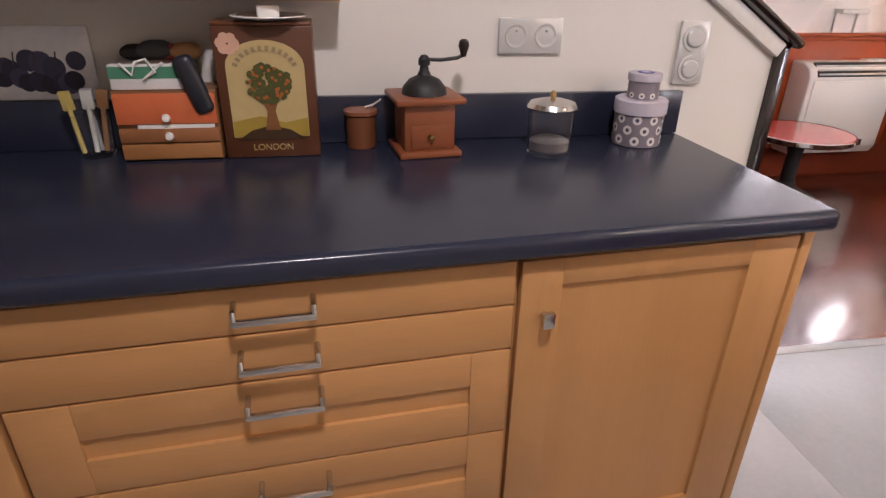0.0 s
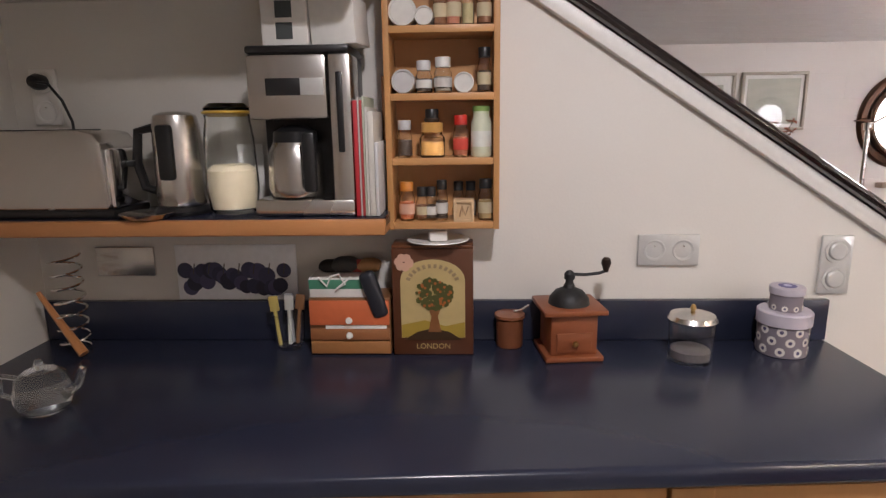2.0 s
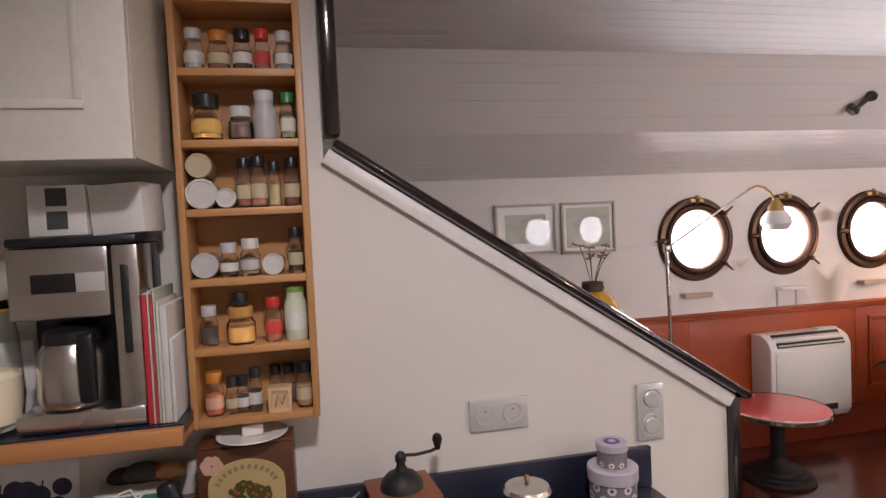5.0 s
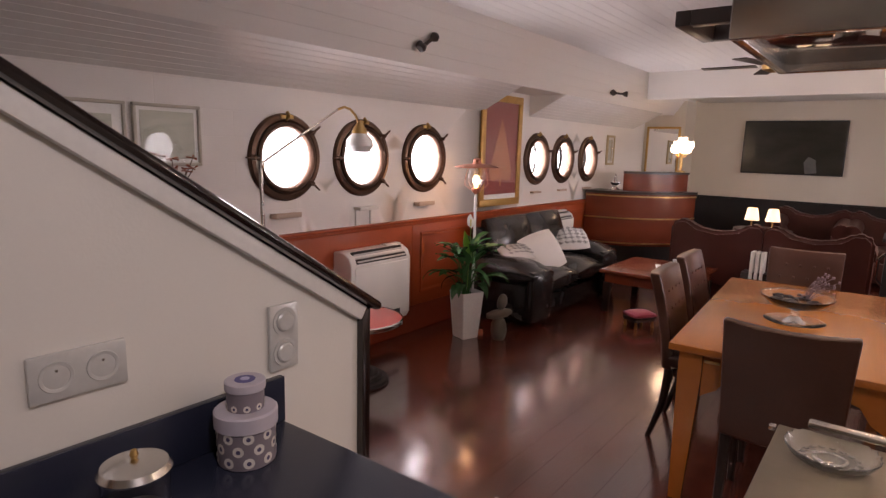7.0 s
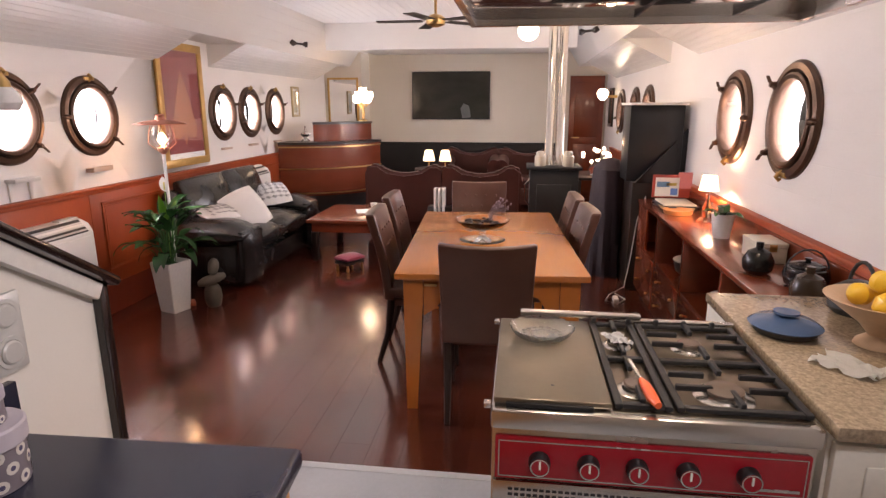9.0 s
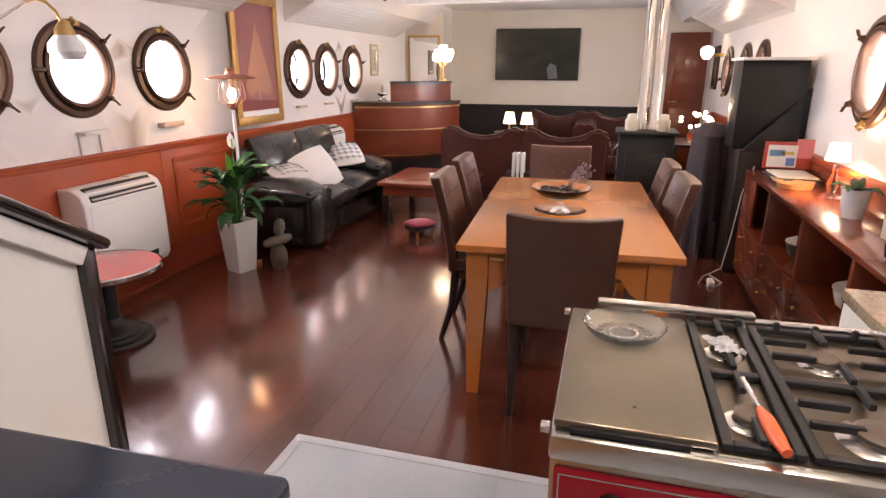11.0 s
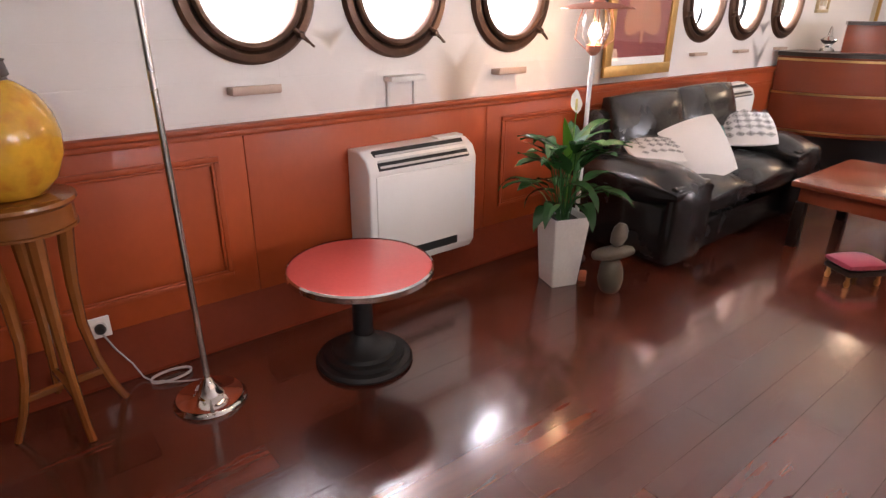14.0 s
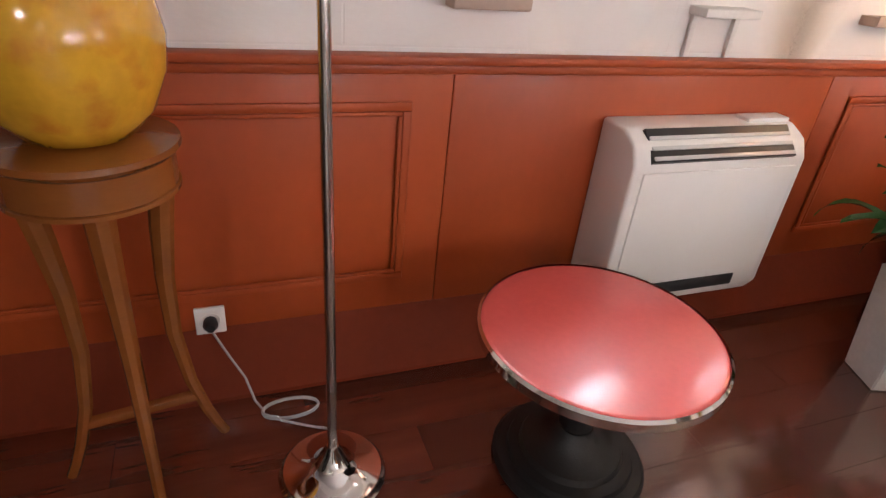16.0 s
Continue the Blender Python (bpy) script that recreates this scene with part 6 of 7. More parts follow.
# lantern floor lamp
ln = thing("lantern_lamp", "pale floor lamp with a glass lantern and copper cap, lit", "lamp", (4.40, 3.20, 0))
part("base", lathe([(0.075, 0), (0.075, 0.012), (0.02, 0.02), (0, 0.02)], 28), M_DKWOOD, ln)
part("pole", tube([(0, 0, 0.02), (0, 0, 1.15)], 0.0125, 12), M_CERAM, ln)
M_COPPER = material("pink_copper", (0.42, 0.17, 0.11), 0.4, metal=0.5, vary=0.2)
part("holder", lathe([(0.014, 1.14), (0.035, 1.16), (0.04, 1.19), (0.02, 1.2), (0, 1.2)], 20), M_COPPER, ln)
part("glass_chimney", lathe([(0.045, 1.19), (0.07, 1.24), (0.075, 1.30), (0.06, 1.36), (0.057, 1.36), (0.072, 1.30), (0.067, 1.24), (0.042, 1.19)], 28, None, None, False), M_GLASS, ln).visible_shadow = False
part("bulb", lathe([(0.01, 1.20), (0.022, 1.23), (0.03, 1.265), (0.02, 1.295), (0, 1.303)], 18), M_BULB, ln, "glowing bulb")
for k in range(4):
    a = math.pi / 4 + k * math.pi / 2
    c_, s_ = math.cos(a), math.sin(a)
    part("cage_wire", tube([(0.04 * c_, 0.04 * s_, 1.17), (0.10 * c_, 0.10 * s_, 1.22), (0.09 * c_, 0.09 * s_, 1.30), (0.07 * c_, 0.07 * s_, 1.365)], 0.003, 6), M_COPPER, ln)
part("cap", lathe([(0.185, 1.362), (0.187, 1.367), (0.12, 1.385), (0.04, 1.395), (0.03, 1.42), (0.036, 1.43), (0.02, 1.44), (0, 1.44)], 40), M_COPPER, ln, "copper cap plate")

# stacked stone figure
stn = lathe([(0.045, 0), (0.056, 0.015), (0.064, 0.07), (0.058, 0.13), (0.045, 0.165), (0.03, 0.175), (0, 0.177)], 20)
lathe([(0, -0.115), (0.025, -0.105), (0.042, -0.06), (0.045, 0), (0.04, 0.06), (0.025, 0.10), (0, 0.11)], 18, stn, T(0, 0, 0.212) @ rot("Z", -25) @ rot("Y", 82) @ Matrix.Scale(0.85, 4, (1, 0, 0)))
lathe([(0, -0.06), (0.028, -0.045), (0.042, 0.0), (0.036, 0.04), (0.016, 0.066), (0, 0.07)], 18, stn, T(0.012, -0.01, 0.305) @ rot("Y", 16))
for v in stn.verts:
    v.co += Vector((noise.noise(v.co * 22), noise.noise(v.co * 22 + Vector((5, 0, 0))), 0)) * 0.007
solo("stone_figure", stn, M_STONE, "small stacked grey-brown stone figure", "figure", T(4.213, 2.80, 0) @ rot("Z", -12))
solo("orange_doorstop", box(-0.05, 0.05, -0.02, 0.02, 0, 0.03, 0.008), paint((0.4, 0.12, 0.05), 0.5), "small orange wooden block on the floor", "block", T(4.22, 2.98, 0) @ rot("Z", 35))

# black leather sofa
sf = thing("sofa", "black leather two-seat sofa with rounded arms", "sofa", (4.62, 2.72, 0))
SW, SD = 1.82, 0.80
part("plinth", box(0.04, SW - 0.04, 0.06, SD - 0.02, 0.02, 0.22, 0.03), M_LEATHER, sf)


def arm(x0, x1):
    b = box(x0, x1, 0.03, SD - 0.06, 0.03, 0.42, 0.07, seg=4)
    cushion(x1 - x0 + 0.10, SD - 0.02, 0.26, b, T((x0 + x1) / 2, SD / 2 - 0.03, 0.445), 0.5, 8)
    cushion(x1 - x0 + 0.06, 0.46, 0.16, b, T((x0 + x1) / 2, 0.03, 0.27) @ rot("X", 90), 0.4, 6)
    return b


part("arm", arm(0.02, 0.32), M_LEATHER, sf)
part("arm", arm(SW - 0.32, SW - 0.02), M_LEATHER, sf)
for k in range(2):
    w = (SW - 0.56) / 2
    part("seat_cushion", cushion(w + 0.02, 0.62, 0.26, None, T(0.28 + w * (k + 0.5), 0.30, 0.34), 0.45, 8), M_LEATHER, sf)
    part("back_cushion", cushion(w + 0.13, 0.58, 0.28, None, T(0.22 + (w + 0.06) * (k + 0.5), 0.61, 0.60) @ rot("X", 78), 0.36, 8), M_LEATHER, sf)
part("back", box(0.1, SW - 0.1, SD - 0.16, SD - 0.02, 0.1, 0.80, 0.06, seg=4), M_LEATHER, sf)


def pillow(name, label, s, m, mat, pattern=None):
    p = thing(name, label, "cushion", m, "sofa cushions")
    part("cover", cushion(s, s, 0.13, None, None, 0.75, 7), mat, p)
    if pattern:
        pt = bmesh.new()
        for i in range(-2, 3):
            for j in range(-2, 3):
                cx_, cy_ = i * s * 0.17, j * s * 0.17
                zt = 0.066 * (1 - 0.75 * (abs(cx_) / (s / 2)) ** 3.2) * (1 - 0.75 * (abs(cy_) / (s / 2)) ** 3.2)
                for r0, r1 in ((0.078, 0.058), (0.034, 0.0)):
                    vs_o = [pt.verts.new((cx_ + s * r0 * math.cos(k * math.pi / 2), cy_ + s * r0 * math.sin(k * math.pi / 2), zt + 0.003)) for k in range(4)]
                    if r1:
                        vs_i = [pt.verts.new((cx_ + s * r1 * math.cos(k * math.pi / 2), cy_ + s * r1 * math.sin(k * math.pi / 2), zt + 0.003)) for k in range(4)]
                        for k in range(4):
                            pt.faces.new((vs_o[k], vs_o[(k + 1) % 4], vs_i[(k + 1) % 4], vs_i[k]))
                    else:
                        pt.faces.new(vs_o)
        part("diamond_pattern", pt, M_FABP, p)
    return p


pillow("cushion", "plain white cotton cushion leaning on the sofa", 0.40, T(5.20, 2.97, 0.575) @ rot("Z", -38) @ rot("X", 58) @ rot("Z", 20), M_FABW)
pillow("cushion", "white cushion with a dark diamond pattern", 0.31, T(4.93, 3.10, 0.585) @ rot("Z", -30) @ rot("X", 12), M_FABW, True)
pillow("cushion", "white cushion with a dark diamond pattern", 0.38, T(6.02, 3.08, 0.60) @ rot("Z", -60) @ rot("X", 26) @ rot("Z", 10), M_FABW, True)
pillow("cushion", "small teal cotton cushion", 0.30, T(5.45, 3.06, 0.55) @ rot("Z", -35) @ rot("X", 60), M_TEAL)

# low table and footstool
ct = thing("coffee_table", "low red-brown wooden coffee table", "table", (6.05, 2.13, 0))
part("tabletop", box(-0.47, 0.47, -0.42, 0.42, 0.385, 0.42, 0.008), M_MAHOG, ct)
part("apron", box(-0.42, 0.42, -0.38, 0.38, 0.29, 0.385, 0.004), M_MAHOG, ct)
for x in (-0.4, 0.4):
    for y in (-0.36, 0.36):
        part("leg", box(x - 0.03, x + 0.03, y - 0.03, y + 0.03, 0, 0.29, 0.006), M_DKWOOD, ct)
solo("white_papers", box(-0.12, 0.12, -0.08, 0.08, 0, 0.006, 0.002), M_PAPER, "loose white papers on the coffee table", "papers", T(6.1, 2.1, 0.421) @ rot("Z", 20))
solo("white_cup", lathe([(0.03, 0), (0.04, 0.05), (0.037, 0.05), (0.026, 0.006), (0, 0.006)], 18), M_CERAM, "small white cup on the coffee table", "cup", (6.35, 2.06, 0.421))
fs = thing("footstool", "tiny crimson-topped footstool with pale feet", "footstool", T(5.37, 2.06, 0) @ rot("Z", -31))
part("seat", cushion(0.23, 0.19, 0.06, None, T(0, 0, 0.115), 0.3, 4), M_CRIMSON, fs)
part("frame", box(-0.11, 0.11, -0.09, 0.09, 0.06, 0.09, 0.006), M_DKWOOD, fs)
for x in (-0.09, 0.09):
    for y in (-0.07, 0.07):
        part("leg", lathe([(0.012, 0), (0.016, 0.02), (0.009, 0.04), (0.014, 0.062)], 10, None, T(x, y, 0)), M_BRASS, fs)

# dining table
TM = T(3.658, 0.667, 0) @ rot("Z", 3.8)
dt = thing("dining_table", "honey-coloured wooden dining table with tapered legs", "table", TM)
L, Wd = 0.842, 0.46
part("tabletop", box(-L, L, -Wd, Wd, 0.697, 0.729, 0.006), M_PINE, dt)
for x, y in ((-1, -1), (-1, 1), (1, -1), (1, 1)):
    b = bmesh.new()
    cx_, cy_ = x * (L - 0.095), y * (Wd - 0.085)
    ra = [b.verts.new((cx_ + i * 0.047, cy_ + j * 0.047, 0.697)) for i, j in ((-1, -1), (1, -1), (1, 1), (-1, 1))]
    rb_ = [b.verts.new((cx_ + i * 0.047, cy_ + j * 0.047, 0.58)) for i, j in ((-1, -1), (1, -1), (1, 1), (-1, 1))]
    rc = [b.verts.new((cx_ + x * 0.012 + i * 0.026, cy_ + y * 0.012 + j * 0.026, 0.0)) for i, j in ((-1, -1), (1, -1), (1, 1), (-1, 1))]
    for p, q in ((ra, rb_), (rb_, rc)):
        for k in range(4):
            b.faces.new((p[k], p[(k + 1) % 4], q[(k + 1) % 4], q[k]))
    b.faces.new(ra), b.faces.new(rc)
    part("leg", b, M_PINE, dt)


def apron(half, gap):
    a = [(-half, 0.697), (-half, 0.50), (-half + 0.02, 0.515), (-half + 0.06, 0.54), (-half + 0.10, 0.60), (-half + 0.13, 0.61), (-half + 0.15, 0.625)]
    return a + [(-x, z) for x, z in reversed(a)]


for y in (-1, 1):
    part("apron", prism(apron(L - 0.145, 0), 0.022, None, T(0, y * (Wd - 0.06) - 0.011, 0)), M_PINE, dt)
for x in (-1, 1):
    part("apron", prism(apron(Wd - 0.134, 0), 0.022, None, T(x * (L - 0.07), 0, 0) @ rot("Z", 90) @ T(0, -0.011, 0)), M_PINE, dt)
part("drawer_pull", box(-L + 0.043, -L + 0.049, Wd - 0.20, Wd - 0.14, 0.655, 0.668, 0.002), M_BRASS, dt)


def dining_chair(at, name="dining_chair"):
    c = thing(name, "brown leather dining chair with dark wooden legs", "chair", at, "dining chairs")
    part("seat", cushion(0.44, 0.42, 0.11, None, T(0, 0.02, 0.45), 0.2), M_BRLEATH, c)
    part("seat_rail", box(-0.20, 0.20, -0.18, 0.2, 0.365, 0.41, 0.008), M_BRLEATH, c)
    bk = bmesh.new()
    rows = []
    n = 8
    for i in range(n + 1):
        z = 0.40 + 0.505 * i / n
        y0 = 0.20 + 0.10 * (i / n) ** 1.6
        w = 0.208 + 0.012 * i / n
        row = []
        for k in range(9):
            u = -1 + 2 * k / 8
            row.append((u * w, y0 + 0.025 * (1 - u * u), z + 0.0 - 0.012 * (1 - u * u) * (i == n)))
        rows.append(row)
    fr_ = [[bk.verts.new(p) for p in row] for row in rows]
    bc_ = [[bk.verts.new((p[0], p[1] + 0.055, p[2])) for p in row] for row in rows]
    for g in (fr_, bc_):
        for p, q in zip(g, g[1:]):
            for k in range(8):
                bk.faces.new((p[k], p[k + 1], q[k + 1], q[k]))
    for k in range(8):
        bk.faces.new((fr_[0][k], fr_[0][k + 1], bc_[0][k + 1], bc_[0][k])), bk.faces.new((fr_[n][k], fr_[n][k + 1], bc_[n][k + 1], bc_[n][k]))
    for i in range(n):
        bk.faces.new((fr_[i][0], fr_[i + 1][0], bc_[i + 1][0], bc_[i][0])), bk.faces.new((fr_[i][8], fr_[i + 1][8], bc_[i + 1][8], bc_[i][8]))
    bmesh.ops.recalc_face_normals(bk, faces=bk.faces)
    bmesh.ops.bevel(bk, geom=[e for e in bk.edges if e.calc_face_angle(0) > 0.9], offset=0.012, segments=3, affect="EDGES", profile=0.5)
    b_ob = part("backrest", bk, M_BRLEATH, c)
    part("piping", tube([(-0.214, 0.345, 0.899), (-0.1, 0.368, 0.892), (0, 0.372, 0.890), (0.1, 0.368, 0.892), (0.214, 0.345, 0.899)], 0.006, 8), paint((0.2, 0.12, 0.08), 0.4), b_ob)
    bt = bmesh.new()
    for i, z in enumerate((0.72, 0.80)):
        for u in (-0.12, -0.04, 0.04, 0.12):
            lathe([(0.009, 0), (0.006, 0.005), (0, 0.006)], 8, bt, T(u + 0.03 * i - 0.015, 0.245 + 0.03 * i, z) @ rot("X", 80))
    tagged(part("tufting_buttons", bt, M_BRLEATH, b_ob), kind="stuff")
    for x in (-0.18, 0.18):
        part("front_leg", tube([(x, -0.15, 0.37), (x, -0.16, 0.0)], [0.022, 0.015], 8), M_DKWOOD, c)
        part("back_leg", tube([(x, 0.22, 0.40), (x, 0.24, 0.2), (x, 0.30, 0.0)], [0.024, 0.02, 0.015], 8), M_DKWOOD, c)
    return c


# the chair's own front looks along -y
ch = dining_chair(T(3.035, 0.65, 0) @ rot("Z", 90 + 4))
copy_thing(ch, T(3.57, 1.01, 0) @ rot("Z", 4))
copy_thing(ch, T(4.17, 1.05, 0) @ rot("Z", 2))
copy_thing(ch, T(3.72, 0.40, 0) @ rot("Z", 184))
copy_thing(ch, T(4.23, 0.44, 0) @ rot("Z", 182))
copy_thing(ch, T(4.58, 0.80, 0) @ rot("Z", -87))
gb = thing("glass_bowl_stand", "footed clear glass bowl of dark dried petals", "bowl", T(3.52, 0.70, 0.730))
part("plate", lathe([(0.07, 0), (0.13, 0.009), (0.133, 0.011), (0.13, 0.0115), (0.07, 0.003), (0, 0.003)], 44), M_GREENGL, gb).visible_shadow = False
part("foot", lathe([(0.055, 0.0035), (0.05, 0.008), (0.02, 0.03), (0.018, 0.06), (0.04, 0.075)], 28), M_CUTGL, gb).visible_shadow = False
part("bowl", lathe([(0.04, 0.074), (0.11, 0.086), (0.155, 0.124), (0.158, 0.130), (0.155, 0.130), (0.109, 0.0895), (0.04, 0.078), (0, 0.078)], 48), M_GREENGL, gb).visible_shadow = False
part("bowl_rim", lathe([(0.155, 0.130), (0.159, 0.131), (0.159, 0.134), (0.155, 0.133), (0.155, 0.130)], 48, None, None, False), M_CUTGL, gb)
pt = bmesh.new()
rng = random.Random(5)
for k in range(55):
    a, d = rng.uniform(0, 6.28), 0.10 * math.sqrt(rng.random())
    cushion(0.03, 0.02, 0.012, pt, T(d * math.cos(a), d * math.sin(a), 0.098 + 0.022 * rng.random() + 0.1 * d * d) @ rot("Z", 57 * a) @ rot("X", rng.uniform(-50, 50)), 0.3, 1)
tagged(part("petals", pt, paint((0.022, 0.014, 0.016), 0.6), gb), kind="stuff")
sp = bmesh.new()
for k in range(26):
    a = rng.uniform(0, 6.28)
    e = Vector((0.10 * math.cos(a) * rng.random(), -0.10 + 0.08 * math.sin(a) * rng.random(), rng.uniform(0.16, 0.25)))
    tube([(0.02, -0.04, 0.11), tuple(e * 0.6 + Vector((0, 0, 0.05))), tuple(e)], 0.0012, 4, sp)
    cushion(0.012, 0.01, 0.014, sp, T(*e), 0.2, 1)
tagged(part("dried_sprig", sp, paint((0.26, 0.20, 0.24), 0.7), gb), kind="stuff")

# sideboard along the south wall
SBX0, SBX1, SBY, SBZ = 2.3, 4.95, -0.45, 0.78
sb = thing("sideboard", "long red-brown sideboard with open niches and drawers", "sideboard", (0, 0, 0))
part("top", box(SBX0, SBX1, SOUTH + 0.045, SBY + 0.012, SBZ - 0.03, SBZ, 0.006), M_MAHOG, sb)
part("upstand", box(SBX0, SBX1, SOUTH + 0.04, SOUTH + 0.06, SBZ, SBZ + 0.10, 0.004), M_MAHOG, sb)
part("plinth", box(SBX0, SBX1, SOUTH + 0.17, SBY - 0.06, 0, 0.06), M_DKWOOD, sb)
part("bottom", box(SBX0, SBX1, SOUTH + 0.17, SBY - 0.01, 0.06, 0.08), M_MAHOG, sb)
part("middle_shelf", box(SBX0, SBX1, SOUTH + 0.045, SBY - 0.004, 0.42, 0.44), M_MAHOG, sb)
part("back", box(SBX0, SBX1, SOUTH + 0.04, SOUTH + 0.045, 0.18, SBZ - 0.03), M_DKWOOD, sb)
nsec = 4
for k in range(nsec + 1):
    x = SBX0 + (SBX1 - SBX0) * k / nsec
    part("upright", box(x - 0.018 if k else x, x + 0.018 if k < nsec else x, SOUTH + 0.046, SBY, 0.08, SBZ - 0.03, 0.002), M_MAHOG, sb)
for k in range(nsec):
    xa, xb = SBX0 + (SBX1 - SBX0) * k / nsec + 0.02, SBX0 + (SBX1 - SBX0) * (k + 1) / nsec - 0.02
    if k == nsec - 1:
        d = part("end_door", box(xb - 0.30, xb, SBY - 0.018, SBY, 0.445, SBZ - 0.035, 0.003), M_MAHOG, sb)
    for za, zb in ((0.085, 0.248), (0.252, 0.416)):
        d = part("drawer", box(xa, xb, SBY - 0.018, SBY + 0.002, za, zb, 0.003), M_MAHOG, sb)
        for kx in (xa + 0.12, xb - 0.12):
            part("knob", lathe([(0.005, 0), (0.010, 0.01), (0.007, 0.018), (0, 0.019)], 12, None, T(kx, SBY + 0.002, (za + zb) / 2) @ rot("X", -90)), M_BRASS, d)
for x, c in ((3.95, 0), (3.2, 1), (2.65, 0)):
    tur = thing("tureen", "pale lidded tureen in the sideboard niche" if c else "dark casserole with a pale lid in the niche", "tureen", T(x, -0.60, 0.441), "pots in the sideboard")
    part("body", lathe([(0.05, 0), (0.09, 0.03), (0.105, 0.08), (0.1, 0.1), (0, 0.1)], 28), M_CERAM if c else paint((0.05, 0.05, 0.05), 0.4), tur)
    part("lid", lathe([(0.112, 0.1), (0.11, 0.108), (0.05, 0.135), (0.015, 0.142), (0.018, 0.16), (0, 0.163)], 28), paint((0.5, 0.5, 0.47), 0.3), tur)
op = thing("orchid_pot", "white tapered pot with a broad orchid leaf", "plant", T(3.56, -0.63, SBZ + 0.001))
part("pot", lathe([(0.045, 0), (0.062, 0.13), (0.066, 0.135), (0.06, 0.135), (0.05, 0.11), (0, 0.11)], 32), M_CERAM, op)
for out, ln_, dr_ in ((2.6, 0.17, 0.4), (-0.3, 0.2, 0.35), (0.9, 0.14, 0.5), (4.2, 0.13, 0.7)):
    part("leaf", leaf_blade((0.0, 0.0, 0.12), out, ln_, 0.032, dr_), M_GREEN, op)
cbx = thing("cream_casket", "cream painted box with a metal clasp", "box", T(3.10, -0.68, SBZ + 0.001) @ Matrix.Scale(0.85, 4))
part("body", box(-0.12, 0.12, -0.075, 0.075, 0, 0.085, 0.003), paint((0.6, 0.55, 0.45), 0.4), cbx)
part("lid", box(-0.123, 0.123, -0.078, 0.078, 0.087, 0.112, 0.004), paint((0.6, 0.55, 0.45), 0.4), cbx)
part("clasp", box(-0.126, -0.12, -0.02, 0.02, 0.065, 0.105, 0.002), M_BRASS, cbx)
bm_ = thing("black_pot", "round glossy black pot with a lid and a bail handle", "pot", T(2.62, -0.66, SBZ + 0.001) @ Matrix.Scale(0.72, 4))
part("body", lathe([(0.07, 0), (0.105, 0.02), (0.12, 0.07), (0.11, 0.115), (0.09, 0.125), (0, 0.125)], 32), paint((0.012, 0.012, 0.013), 0.15), bm_)
part("lid", lathe([(0.095, 0.126), (0.09, 0.137), (0.04, 0.152), (0.012, 0.156), (0.02, 0.172), (0, 0.178)], 28), paint((0.012, 0.012, 0.013), 0.15), bm_)
part("bail", tube([(0.0, 0.115 * math.cos(a * math.pi / 10), 0.09 + 0.13 * math.sin(a * math.pi / 10)) for a in range(11)], 0.005, 8), M_BLACK, bm_)
for dx, dy, nm, lab, c in ((2.82, -0.55, "dark_teapot", "dark glazed teapot on the sideboard", BLK), (2.42, -0.58, "dark_bottle", "short dark glass bottle", DRK)):
    solo(nm, lathe([(0.04, 0), (0.06, 0.02), (0.065, 0.06), (0.045, 0.10), (0.015, 0.115), (0.015, 0.14), (0, 0.142)], 24), paint(c, 0.2), lab, "pot", (dx, dy, SBZ + 0.001))
gl_ = thing("glass_tumblers", "clear glass tumbler beside the box", "glass", T(2.86, -0.56, SBZ + 0.001))
part("tumbler", lathe([(0.03, 0), (0.035, 0.08), (0.032, 0.08), (0.028, 0.006), (0, 0.006)], 20), M_GLASS, gl_)
tl = thing("table_lamp", "small lit table lamp on a glass base", "lamp", T(4.02, -0.68, SBZ + 0.001))
part("base", lathe([(0.06, 0), (0.06, 0.012), (0.02, 0.03), (0.03, 0.08), (0.012, 0.14), (0.012, 0.18), (0, 0.18)], 24), M_GLASS, tl)
part("shade", lathe([(0.06, 0.2), (0.045, 0.29), (0.043, 0.29), (0.058, 0.2)], 28, None, None, False), M_LSHADE, tl, "glowing shade")
for k, (dz, c, r_) in enumerate(((0, (0.05, 0.04, 0.04), 8), (0.012, (0.5, 0.35, 0.2), -6), (0.022, (0.04, 0.04, 0.05), 10), (0.034, (0.6, 0.58, 0.5), 0))):
    mg = thing("magazine", "magazine in the stack on the sideboard", "magazine", T(4.55, -0.62, SBZ + 0.001 + dz) @ rot("Z", r_), "magazine stack")
    part("cover", box(-0.15, 0.15, -0.11, 0.11, 0, 0.010, 0.001), paint(c, 0.4), mg)
br = thing("brochure_rack", "upright brochures with red, blue and white covers", "brochures", T(4.72, -0.62, SBZ + 0.048))
part("red_backing", box(0, 0.01, -0.15, 0.13, 0, 0.17, 0.001), paint((0.4, 0.06, 0.04), 0.5), br)
part("white_sheet", box(-0.004, 0, -0.06, 0.11, 0.01, 0.15), M_PAPER, br)
for q, c in (((-0.05, 0.0, 0.02, 0.07), (0.1, 0.2, 0.5)), ((0.01, 0.1, 0.08, 0.12), (0.15, 0.3, 0.5)), ((-0.04, 0.03, 0.09, 0.11), (0.6, 0.45, 0.1))):
    part("printed_block", box(-0.0055, -0.004, *q), paint(c, 0.5), br)
part("pink_sheet", box(-0.003, 0.0, -0.15, -0.05, 0.07, 0.19), paint((0.6, 0.2, 0.2), 0.5), br)
wt_ = solo("wooden_tray", lathe([(0.09, 0), (0.1, 0.03), (0.097, 0.03), (0.087, 0.006), (0, 0.006)], 28), M_SHELFW, "round orange wooden tray", "tray", (4.30, -0.58, SBZ + 0.001))
